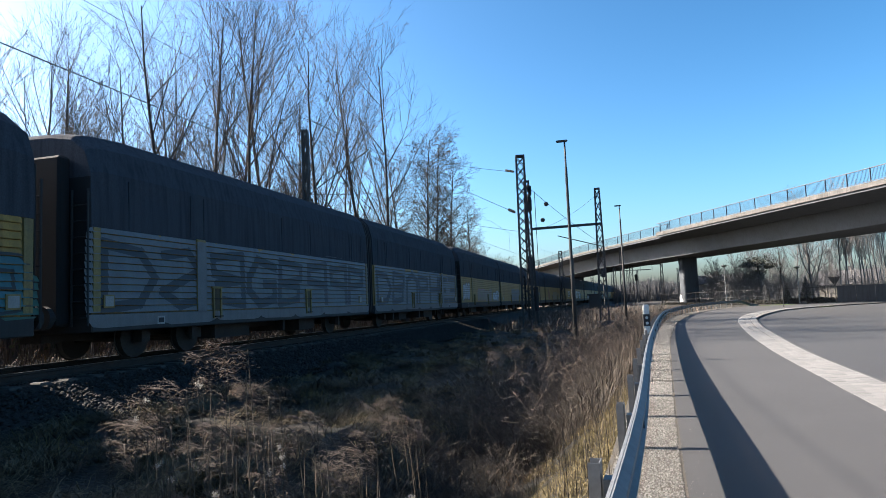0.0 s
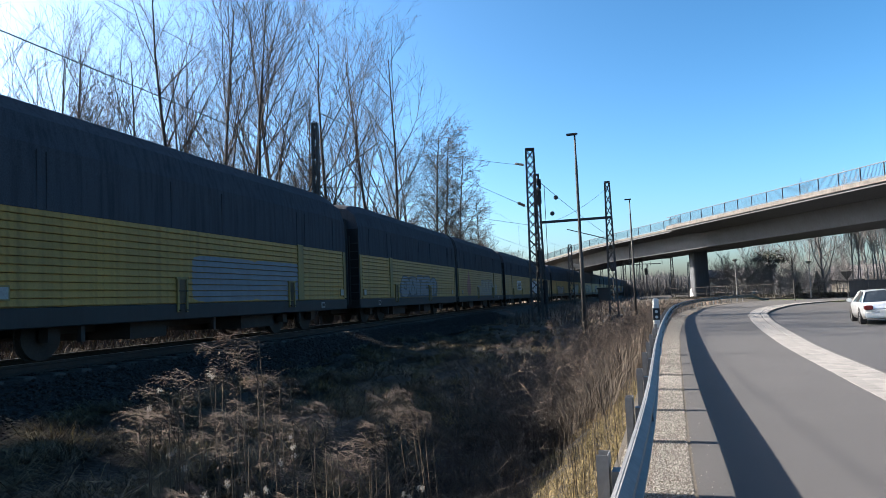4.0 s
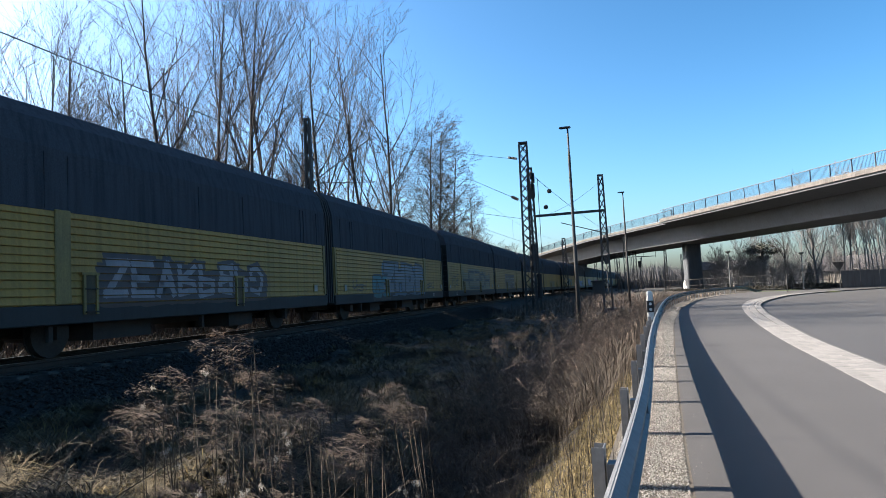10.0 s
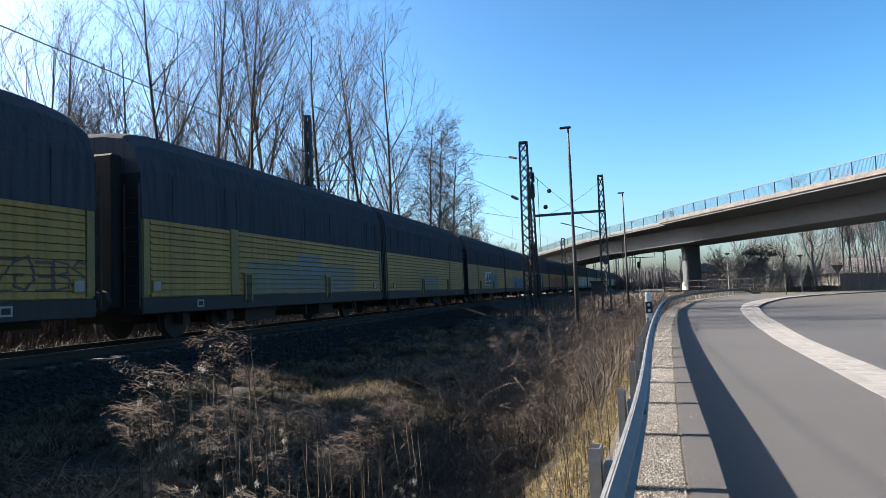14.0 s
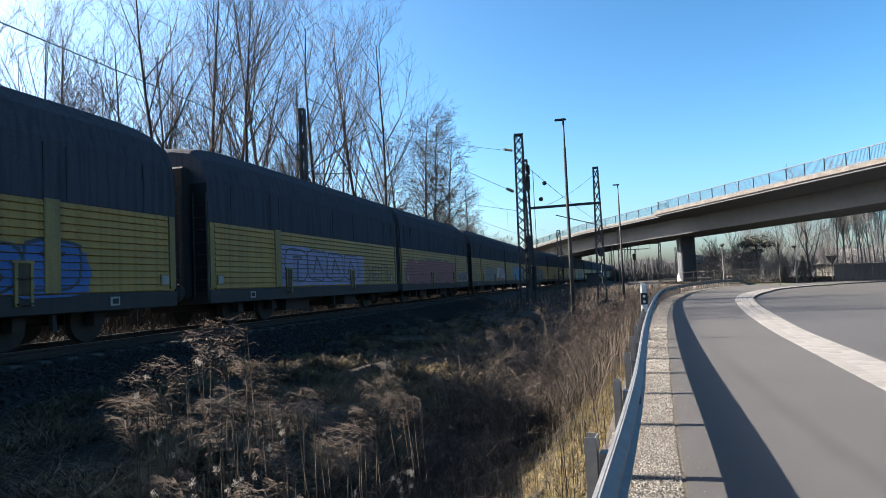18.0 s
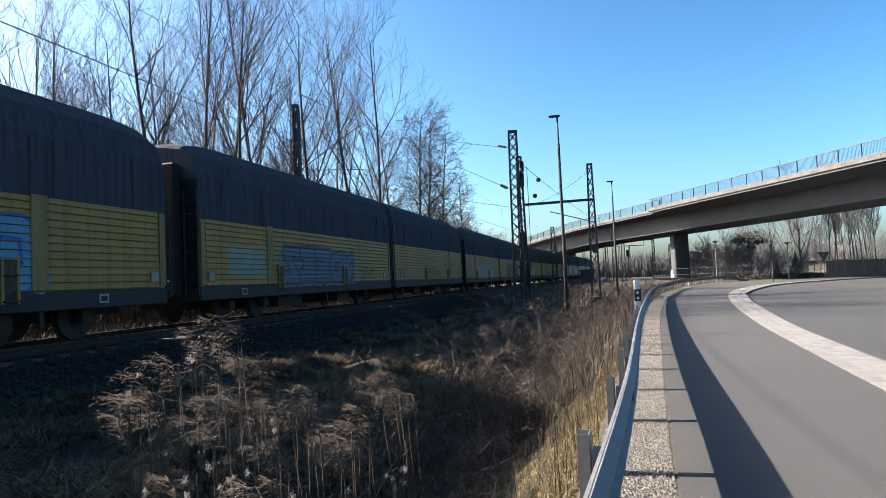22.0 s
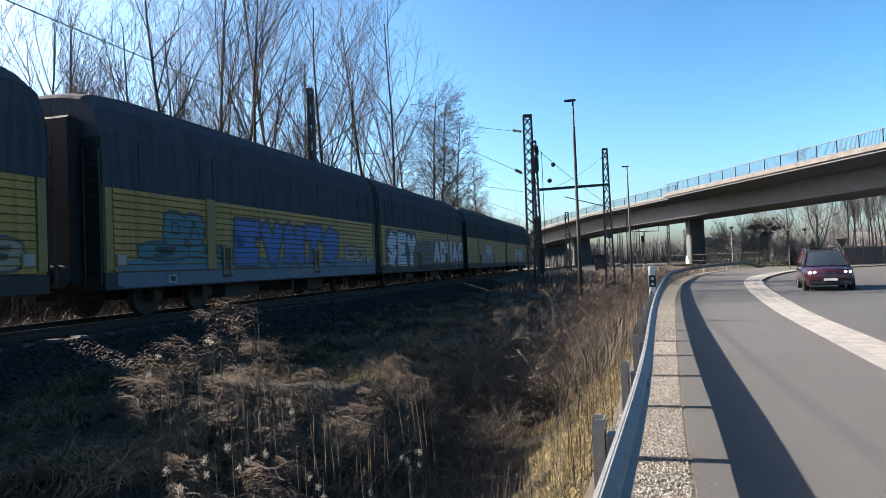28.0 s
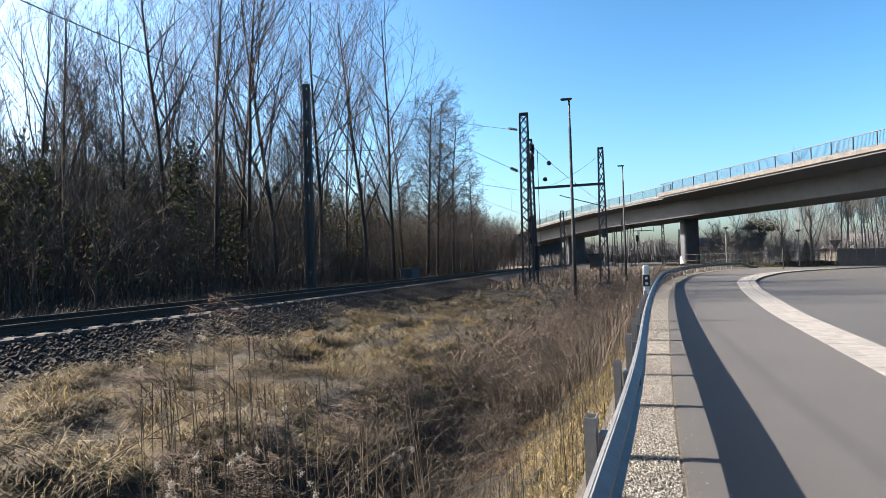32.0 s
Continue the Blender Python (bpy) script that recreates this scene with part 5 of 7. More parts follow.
def stones(name, pos, size, material, label, category, seed):
    """One object of many small angular stones."""
    r = np.random.RandomState(seed)
    n = len(pos)
    dirs = np.array([[1, 0, 0], [-0.5, 0.8, 0], [-0.5, -0.8, 0.1], [0, 0, 0.75], [0, 0, -0.7]])
    v = dirs[None] * size[:, None, None] * r.uniform(0.6, 1.2, (n, 5, 1))
    a = r.uniform(0, 2 * np.pi, n)
    t = r.uniform(-0.6, 0.6, n)
    c, s = np.cos(a), np.sin(a)
    x, y, z = v[..., 0].copy(), v[..., 1].copy(), v[..., 2].copy()
    y, z = y * np.cos(t)[:, None] - z * np.sin(t)[:, None], y * np.sin(t)[:, None] + z * np.cos(t)[:, None]
    v = np.stack([x * c[:, None] - y * s[:, None], x * s[:, None] + y * c[:, None], z], 2) + pos[:, None]
    k = (np.arange(n) * 5)[:, None]
    loops = (k + np.array([[0, 1, 3, 1, 2, 3, 2, 0, 3, 1, 0, 4, 2, 1, 4, 0, 2, 4]])).ravel()
    return tagged(new(name, array_mesh(name, v.reshape(-1, 3), 3, loops, material)), label, category, kind="stuff")


def leaves(name, pos, size, material, label, category, seed, parent=None):
    """Many small leaf faces."""
    r = np.random.RandomState(seed)
    n = len(pos)
    a = r.normal(size=(n, 3))
    a /= np.linalg.norm(a, axis=1)[:, None]
    b = np.cross(a, r.normal(size=(n, 3)))
    b /= np.linalg.norm(b, axis=1)[:, None]
    s = size[:, None]
    v = np.stack([pos - a * s, pos + b * s * 0.6, pos + a * s, pos - b * s * 0.6], 1).reshape(-1, 3)
    loops = np.arange(n * 4)
    ob = new(name, array_mesh(name, v, 4, loops, material))
    if parent:
        ob.parent = parent
        return ob
    return tagged(ob, label, category, kind="stuff")


R = np.random.RandomState(7)


def gz(x, y):
    return np.array([ground_z(a, b) for a, b in zip(x, y)])


def rx(y):
    return np.array([rail_x(min(max(b, -8), 92)) for b in y])


def flow(x, y):
    """Way in which the wind and snow have pressed the grass."""
    return np.array([2.4 * noise.noise((a * 0.55, b * 0.5, 2)) + 4.6 for a, b in zip(x, y)])


def field(name, tufts, per, x0, x1, y0, y1, l0, l1, w, material, label, lean=(0.35, 1.35), power=1.0, edge=3.1, gaps=-0.22):
    """Tussocks: blades arching outwards from each tuft's middle, with bare hollows between them."""
    cx, cy = R.uniform(x0, x1, tufts), y0 + (y1 - y0) * R.uniform(0, 1, tufts) ** power
    bare = np.array([noise.noise((a * 1.1, b * 0.9, 31)) for a, b in zip(cx, cy)])
    keep = (rx(cy) - cx > edge + 0.5 * bare) & (bare > gaps)
    cx, cy = cx[keep], cy[keep]
    m = len(cx)
    i = np.repeat(np.arange(m), per)
    n = len(i)
    x, y = cx[i] + R.normal(0, 0.09, n), cy[i] + R.normal(0, 0.09, n)
    comb = (flow(cx, cy) + R.normal(0, 0.45, m))[i]
    az = np.where(R.uniform(0, 1, n) < 0.75, comb + R.normal(0, 0.4, n), R.uniform(0, 2 * np.pi, n))
    tall = R.uniform(0.55, 1.3, m)[i]
    base = np.stack([x, y, gz(cx, cy)[i] + R.uniform(-0.01, 0.06, n)], 1)
    return blades(name, base, az, R.uniform(*lean, n), R.uniform(l0, l1, n) * tall, R.uniform(0.6, 1.3, n) * w, R.uniform(0.25, 0.9, n), material, label, "grass")


# meadow between ditch and ballast
FLAT = (0.95, 1.5)
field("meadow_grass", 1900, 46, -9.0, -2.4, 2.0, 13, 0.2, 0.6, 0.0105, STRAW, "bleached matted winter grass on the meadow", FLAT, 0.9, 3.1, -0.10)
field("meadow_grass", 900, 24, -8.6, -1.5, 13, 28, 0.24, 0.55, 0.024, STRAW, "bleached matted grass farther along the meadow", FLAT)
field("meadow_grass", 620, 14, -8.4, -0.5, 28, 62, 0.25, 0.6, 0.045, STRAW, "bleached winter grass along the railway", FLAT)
field("brown_grass", 420, 30, -9.0, -2.0, 2.0, 22, 0.15, 0.42, 0.014, REEDSTEM, "rust-brown tufts of dead grass on the meadow", FLAT, 1.0, 2.9, -1.0)
field("green_grass", 1100, 30, -8.6, -2.8, 2.0, 20, 0.14, 0.34, 0.011, GREENGRASS, "green new grass between the dry tufts", (0.6, 1.4), 1.0, 3.1, 0.12)


def bank(name, n, y0, y1, e0, e1, l0, l1, w, material, label, lean=(0.0, 0.8), droop=0.5):
    y = R.uniform(y0, y1, n)
    e = R.uniform(e0, e1, n)
    x = rx(y) - e
    base = np.stack([x, y, gz(x, y) - 0.01], 1)
    return blades(name, base, R.uniform(0, 2 * np.pi, n), R.uniform(*lean, n), R.uniform(l0, l1, n), R.uniform(0.6, 1.3, n) * w, R.uniform(0, droop, n), material, label, "grass")


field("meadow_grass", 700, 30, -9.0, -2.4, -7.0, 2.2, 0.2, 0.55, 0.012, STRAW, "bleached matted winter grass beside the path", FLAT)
bank("bank_grass", 7000, -7.0, 2.0, 0.22, 2.25, 0.05, 0.16, 0.014, GREENGRASS, "yellow-green grass on the road bank", lean=(0.5, 1.4))
bank("bank_grass", 48000, 2.0, 14, 0.22, 1.75, 0.03, 0.085, 0.013, GREENGRASS, "yellow-green grass on the sunny road bank", lean=(0.5, 1.4))
bank("bank_grass", 12000, 13, 45, 0.25, 1.8, 0.05, 0.16, 0.016, DRYBANK, "dry grass on the road bank")
bank("bank_grass", 4500, 2.0, 14, 0.25, 1.7, 0.05, 0.14, 0.005, STRAW, "dry straw among the bank grass", lean=(0.3, 1.3))
bank("dry_stalks", 1400, 2.5, 16, 0.35, 1.5, 0.2, 0.5, 0.0045, REEDSTEM, "thin bare upright stalks on the road bank", lean=(0.0, 0.3), droop=0.3)
bank("dry_stalks", 170, 2.5, 26, 0.2, 0.55, 0.6, 1.05, 0.005, REEDSTEM, "tall thin dry stalks behind the guard rail", lean=(0.0, 0.3), droop=0.4)
bank("bank_grass", 9000, 2.0, 10, 1.5, 2.45, 0.06, 0.2, 0.009, DRYBANK, "brown matted grass down the ditch side", lean=(0.4, 1.4))
bank("dry_stalks", 1100, 14, 48, 0.3, 2.2, 0.35, 0.95, 0.013, BRAMBLE, "thin bare upright stalks along the bank", lean=(0.0, 0.35), droop=0.35)
bank("dry_stalks", 700, 12, 45, 0.4, 3.0, 0.3, 0.8, 0.014, REEDSTEM, "straw-coloured stalks along the ditch", lean=(0.0, 0.4), droop=0.5)


def thicket(name, n, y0, y1, e0, e1, l0, l1, r0, material, label, seed):
    """Arching bare canes."""
    rg = random.Random(seed)
    m = MB()
    for _ in range(n):
        y = y0 + (y1 - y0) * rg.random() ** 1.2
        x = rail_x(y) - rg.uniform(e0, e1)
        p = Vector((x, y, ground_z(x, y) - 0.03))
        a = rg.uniform(0, 2 * math.pi)
        ln = rg.uniform(l0, l1)
        th = rg.uniform(0.05, 0.5)
        pts, rad = [p], [r0]
        k = 5
        for i in range(k):
            th += rg.uniform(0.05, 0.42)
            a += rg.uniform(-0.35, 0.35)
            p = p + Vector((math.cos(a) * math.sin(th), math.sin(a) * math.sin(th), math.cos(th))) * ln / k
            pts.append(p)
            rad.append(r0 * (1 - 0.75 * (i + 1) / k))
            for _k in range(2):
                b = a + rg.choice((-1, 1)) * rg.uniform(0.5, 1.3)
                tt = th + rg.uniform(-0.5, 0.3)
                q = p + Vector((math.cos(b) * math.sin(tt), math.sin(b) * math.sin(tt), math.cos(tt))) * ln * rg.uniform(0.08, 0.24)
                m.tube([p, q], [r0 * 0.5, r0 * 0.25], 3, cap=False)
        m.tube(pts, rad, 3, cap=False)
    return tagged(part(name, m, material), label, "brambles", kind="stuff")


thicket("bramble_thicket", 260, -6, 4.5, 1.95, 3.6, 0.4, 1.0, 0.005, REEDSTEM, "tangled bare brambles in the ditch beside the path", 7)
thicket("bramble_thicket", 560, 4.5, 15, 1.95, 3.7, 0.5, 1.25, 0.005, REEDSTEM, "tangled bare brambles in the ditch", 1)
thicket("bramble_thicket", 1000, 11, 34, 1.35, 3.6, 0.7, 1.7, 0.007, BRAMBLE, "tall tangled bare brambles along the ditch", 2)
thicket("bramble_thicket", 700, 28, 62, 0.6, 4.0, 0.8, 1.9, 0.014, BRAMBLE, "distant bare brambles beside the bend", 3)
thicket("bramble_thicket", 240, 2.2, 7, 2.6, 6.5, 0.3, 0.9, 0.004, REEDSTEM, "dry weeds and brambles at the meadow's edge", 4)
thicket("bramble_thicket", 620, 10.5, 17.5, 1.1, 2.5, 0.6, 1.15, 0.005, REEDSTEM, "sunlit brown clump of dead weeds beside the guard rail", 6)
n = 2600
y = R.uniform(10.5, 18, n)
x = rx(y) - R.uniform(0.7, 2.3, n)
blades("withered_grass", np.stack([x, y, gz(x, y)], 1), R.uniform(0, 6.28, n), R.uniform(0.1, 0.9, n), R.uniform(0.5, 1.15, n), R.uniform(0.006, 0.014, n), R.uniform(0.3, 1.2, n), REEDSTEM, "brown tall grass in the clump beside the guard rail", "grass")
n = 4500
y = R.uniform(4, 15, n)
x = rx(y) - R.uniform(1.9, 3.6, n)
blades("withered_grass", np.stack([x, y, gz(x, y)], 1), R.uniform(0, 6.28, n), R.uniform(0.5, 1.4, n), R.uniform(0.25, 0.7, n), R.uniform(0.006, 0.012, n), R.uniform(0.3, 1.2, n), REEDSTEM, "withered brown grass in the ditch", "grass")
n = 4000
y = R.uniform(12, 40, n)
x = rx(y) - R.uniform(1.2, 3.8, n)
blades("withered_grass", np.stack([x, y, gz(x, y)], 1), R.uniform(0, 6.28, n), R.uniform(0.4, 1.4, n), R.uniform(0.4, 1.1, n), R.uniform(0.012, 0.028, n), R.uniform(0.2, 1.0, n), BRAMBLE, "withered brown growth in the ditch", "grass")


# ------------------------------------------------------------------ reeds
WIND = 3.35         # heading towards which the plumes nod


def reed(x, y, top_z, seed, size=1.0):
    """A stem with a dense one-sided panicle: a nodding axis and many strands combed to one side."""
    rg, r = random.Random(seed), np.random.RandomState(seed)
    z = ground_z(x, y) - 0.02
    h = max(0.35, top_z - z)
    t = thing("reed", "dry brown reed with a dense nodding plume", "reed", (x, y, z), group="reeds of the ditch")
    lx, ly = rg.uniform(-0.08, 0.24), rg.uniform(-0.2, 0.2)
    pts = [(lx, ly, 0), (lx * 0.6, ly * 0.6, h * 0.4), (lx * 0.2, ly * 0.2, h * 0.75), (0, 0, h)]
    part("stem", MB().tube(pts, [0.006, 0.005, 0.004, 0.003], 4), REEDSTEM, t)
    ax = WIND + rg.uniform(-0.5, 0.5)
    m = 44
    u = np.sort(r.uniform(0, 1, m))
    axis = np.stack([np.cos(ax) * 0.17 * u ** 1.6, np.sin(ax) * 0.17 * u ** 1.6, 0.30 * u - 0.11 * u ** 3 - 0.14], 1) * size
    top = np.array([0, 0, h])
    part("rachis", MB().tube([tuple(top + v) for v in axis[::16]], 0.0022, 3), REEDSTEM, t)
    reach = (0.05 + 0.15 * np.sin(np.pi * (0.15 + 0.75 * (1 - u)))) * r.uniform(0.4, 1.1, m) * size
    a_ = ax + r.normal(0, 0.38, m) + np.where(r.uniform(0, 1, m) < 0.12, 3.1, 0)
    root = top + axis + r.normal(0, 0.010, (m, 3))
    tip = root + np.stack([np.cos(a_) * reach * 0.7, np.sin(a_) * reach * 0.7, -0.10 * reach], 1)
    tagged(blades("plume", np.concatenate([root, tip]), np.concatenate([a_, a_ + r.normal(0, 0.5, m)]), np.concatenate([r.uniform(1.05, 1.65, m), r.uniform(1.3, 2.2, m)]),
                  np.concatenate([reach, r.uniform(0.02, 0.045, m)]), np.concatenate([r.uniform(0.006, 0.011, m), r.uniform(0.006, 0.011, m)]),
                  np.concatenate([r.uniform(0.1, 0.6, m), r.uniform(0.2, 0.9, m)]), PLUME, "", "", t), kind="stuff")
    for i in range(rg.randrange(1, 4)):
        q = rg.uniform(0.2, 0.75)
        blades("leaf", np.array([[lx * (1 - q), ly * (1 - q), h * q]]), np.array([WIND + rg.uniform(-1.2, 1.2)]), np.array([rg.uniform(0.5, 1.2)]), np.array([rg.uniform(0.15, 0.34)]), np.array([rg.uniform(0.006, 0.012)]), np.array([rg.uniform(0.3, 1.2)]), REEDSTEM, "", "", t)
    return t


def seed_stalk(x, y, top_z, seed):
    """A thin branching stalk with small white tufts."""
    rg, r = random.Random(seed), np.random.RandomState(seed)
    z = ground_z(x, y) - 0.02
    h = max(0.3, top_z - z)
    t = thing("seed_stalk", "dry stalk with small white fluffy seed heads", "weed", (x, y, z), group="fluffy weeds of the ditch")
    part("stem", MB().tube([(rg.uniform(-.1, .1), rg.uniform(-.1, .1), 0), (0.02, 0, h * 0.6), (0, 0, h)], [0.004, 0.003, 0.002], 4), REEDSTEM, t)
    for i in range(rg.randrange(2, 5)):
        c = np.array([rg.uniform(-0.09, 0.09), rg.uniform(-0.09, 0.09), h - rg.uniform(-0.02, 0.16)])
        part("side_stem", MB().tube([(0.01, 0, h * 0.72), tuple(c)], 0.0018, 3), REEDSTEM, t)
        m = 70
        tagged(leaves("seed_head", c + r.normal(0, 1, (m, 3)) * np.array([0.009, 0.009, 0.011]), r.uniform(0.003, 0.006, m), FLUFF, "", "", seed + i, t), "white seed fluff", kind="stuff")
    return t


# place and height of the plumes
REEDS = [(-2.96, 3.70, 0.94), (-2.99, 3.9, 0.91), (-2.97, 4.11, 1.17), (-2.86, 4.44, 1.40), (-2.72, 4.48, 1.25), (-2.52, 4.13, 0.96), (-2.49, 3.93, 0.91), (-2.59, 4.73, 1.05), (-2.17, 4.64, 0.86),
         (-2.23, 4.31, 0.82), (-2.04, 6.12, 0.75), (-1.89, 5.96, 0.58), (-2.01, 5.31, 0.57), (-2.01, 4.9, 0.51), (-2.34, 13.28, 0.67), (-2.21, 14.32, 0.7), (-1.68, 15.9, 0.97)]
rg = random.Random(12)
for i, (x, y, z) in enumerate(REEDS):
    for j in range(3):
        reed(x + (rg.uniform(-0.12, 0.10) if j else 0), y + (rg.uniform(-0.15, 0.15) if j else 0), z - (rg.uniform(0.0, 0.16) if j else 0.02), 100 + i * 5 + j, rg.uniform(0.85, 1.25) if y < 10 else 0.9)
for i in range(22):
    x, y = rg.uniform(-3.0, -1.7), rg.uniform(3.0, 4.6)
    reed(x, y, rg.uniform(0.15, 0.5), 300 + i, rg.uniform(0.6, 0.9))
for i, (x, y, z) in enumerate(((-2.19, 4.02, 0.74), (-2.35, 3.56, 0.64), (-2.39, 3.45, 0.59), (-2.77, 3.65, 0.77), (-2.19, 3.5, 0.59), (-1.64, 4.8, 0.24), (-1.69, 4.16, 0.28), (-3.24, 3.93, 1.1), (-2.45, 3.13, 0.57), (-1.78, 3.62, 0.44), (-2.9, 4.2, 1.2), (-1.55, 4.5, 0.3))):
    seed_stalk(x, y, z, 500 + i * 7)
# long bent canes lying across the reeds
for i, (a, m_, b) in enumerate((((-3.9, 3.0, 0.1), (-3.2, 3.3, 0.55), (-2.55, 3.9, 0.78)), ((-3.9, 2.9, 0.05), (-3.0, 3.1, 0.22), (-2.2, 3.6, 0.32)), ((-3.4, 3.6, 0.1), (-2.9, 3.9, 0.5), (-2.7, 4.4, 0.95)), ((-2.2, 4.6, -0.3), (-1.9, 5.0, 0.2), (-1.5, 5.6, 0.55)))):
    a, m_, b = Vector((a[0], a[1], ground_z(a[0], a[1]))), Vector(m_), Vector(b)
    pts = [a * (1 - u) ** 2 + m_ * 2 * u * (1 - u) + b * u * u for u in [k / 8 for k in range(9)]]
    cane = thing("bramble_cane", "long bare arching bramble cane in the ditch", "bramble", group="long bramble canes")
    part("cane", MB().tube(pts, [0.006 - 0.0004 * k for k in range(9)], 4), REEDSTEM, cane)

# ------------------------------------------------------------------ stones
n = 6000
y = -6 + 7.6 * R.uniform(0, 1, n)
u = R.uniform(0.02, 0.97, n)
xa, xb = rx(y) - 0.3, np.array([verge_x(b) for b in y]) - 0.01
stones("stone_chips", np.stack([xa + (xb - xa) * u, y, np.full(n, 0.0)], 1), R.uniform(0.010, 0.019, n), CHIP, "pale crushed stone chips along the path", "gravel", 11)
n = 26000
y = 1.5 + 12 * R.uniform(0, 1, n) ** 1.3
u = R.uniform(0.02, 0.97, n)
xa, xb = rx(y) - 0.3, np.array([verge_x(b) for b in y]) - 0.01
stones("stone_chips", np.stack([xa + (xb - xa) * u, y, np.full(n, 0.0)], 1), R.uniform(0.007, 0.0145, n), CHIP, "pale crushed stone chips on the verge", "gravel", 3)
n = 14000
y = 12 + 34 * R.uniform(0, 1, n)
u = R.uniform(0.02, 0.97, n)
xa, xb = rx(y) - 0.3, np.array([verge_x(b) for b in y]) - 0.01
stones("stone_chips", np.stack([xa + (xb - xa) * u, y, np.full(n, 0.0)], 1), R.uniform(0.011, 0.026, n), CHIP, "pale crushed stone chips farther along the verge", "gravel", 4)
n = 420
y = 2.2 + 16 * R.uniform(0, 1, n) ** 1.5
x = np.array([verge_x(b) for b in y]) + np.abs(R.normal(0, 0.16, n)) + np.where(R.uniform(0, 1, n) < 0.12, R.uniform(0, 1.8, n), 0)
stones("stray_chips", np.stack([x, y, np.full(n, 0.004)], 1), R.uniform(0.003, 0.008, n), CHIP, "few pale stone chips scattered on the path", "gravel", 15)
n = 15000
y = 4 + 44 * R.uniform(0, 1, n) ** 1.2
o = R.uniform(1.29, 2.95, n)
z = np.interp(o, (1.30, 1.38, 2.75, 3.0), (0.56, 0.50, 0.02, -0.02)) + R.uniform(-0.01, 0.04, n)
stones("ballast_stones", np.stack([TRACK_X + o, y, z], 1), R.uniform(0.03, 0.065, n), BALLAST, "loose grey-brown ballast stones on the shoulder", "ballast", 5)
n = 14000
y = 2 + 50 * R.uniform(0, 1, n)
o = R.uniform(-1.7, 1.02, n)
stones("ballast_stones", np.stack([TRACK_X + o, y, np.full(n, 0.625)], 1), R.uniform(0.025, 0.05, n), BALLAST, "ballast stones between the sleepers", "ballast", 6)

# ------------------------------------------------------------------ wood: undergrowth and ivy
n = 70000
x, y = R.uniform(-36, -17.3, n), R.uniform(0, 100, n)
h = (1.2 + 6.5 * R.uniform(0, 1, n) ** 1.6) * np.clip((-x - 13.5) / 5, 0.45, 1.0) * (0.8 + 0.25 * np.sin(y * 0.45 + x * 0.3) + 0.15 * np.sin(y * 1.3))
h = np.minimum(h, (-15.2 - x) / 1.48)
blades("undergrowth", np.stack([x, y, np.full(n, 0.05)], 1), R.uniform(0, 6.28, n), np.abs(R.normal(0, 0.2, n)), h, R.uniform(0.014, 0.045, n), R.normal(0, 0.35, n), UNDERWOOD, "dense dark leafless undergrowth of the wood", "undergrowth")
n = 16000
x, y = R.uniform(-34, -17.6, n), R.uniform(0, 105, n)
blades("undergrowth", np.stack([x, y, np.full(n, 0.05)], 1), R.uniform(0, 6.28, n), R.uniform(0.1, 0.9, n), R.uniform(0.6, 1.8, n), R.uniform(0.012, 0.03, n), R.uniform(0, 0.8, n), UNDERWOOD, "brown brush at the foot of the wood", "undergrowth")
n = 85000
x, y, z = R.uniform(-34, -17.6, n), R.uniform(0, 85, n), R.uniform(0, 1, n) ** 1.1 * 6.6
c = (np.sin(y * 0.9 + x * 0.7) + np.sin(y * 0.31 + 1) + 0.6 * np.sin(x * 1.9)) > z * 0.35 - 1.2
leaves("evergreen_leaves", np.stack([x, y, z], 1)[c], R.uniform(0.05, 0.12, n)[c], IVY, "dark evergreen leaves in the undergrowth", "leaves", 29)
IVYSPOTS = [(R.uniform(-31, -18), R.uniform(5, 62), R.uniform(4, 9.5)) for _ in range(60)]
pos, size = [], []
for x, y, h in IVYSPOTS:
    m = int(330 * h / 6)
    zz = h * R.uniform(0, 1, m) ** 0.8
    r_ = 0.55 * (1 - 0.5 * zz / h) + 0.12
    a = R.uniform(0, 6.28, m)
    k = np.abs(R.normal(0, 0.6, m))
    pos.append(np.stack([x + np.cos(a) * r_ * k, y + np.sin(a) * r_ * k, zz], 1))
    size.append(R.uniform(0.06, 0.15, m))
leaves("ivy", np.concatenate(pos), np.concatenate(size), IVY, "dark ivy climbing the trunks of the wood", "ivy", 9)
n = 9000
x, y = R.uniform(-30, -16.5, n), R.uniform(4, 95, n)
c = (np.sin(y * 0.7 + x) + np.sin(y * 0.23 + 2)) > -0.3
leaves("withered_leaves", np.stack([x, y, R.uniform(0.1, 3.4, n)], 1)[c], R.uniform(0.05, 0.10, n)[c], DEADLEAF, "withered brown leaves on the undergrowth", "leaves", 10)
sheet("wood_floor", [-3000, -400, -120, -60, -36, -24, -18, -15.2, -13.7], [-100, -20, 5, 20, 40, 60, 90, 130, 400], lambda x, y: 0.45 if x < -15 else 0.02, WOODFLOOR, "dark leaf litter of the wood floor", "ground")

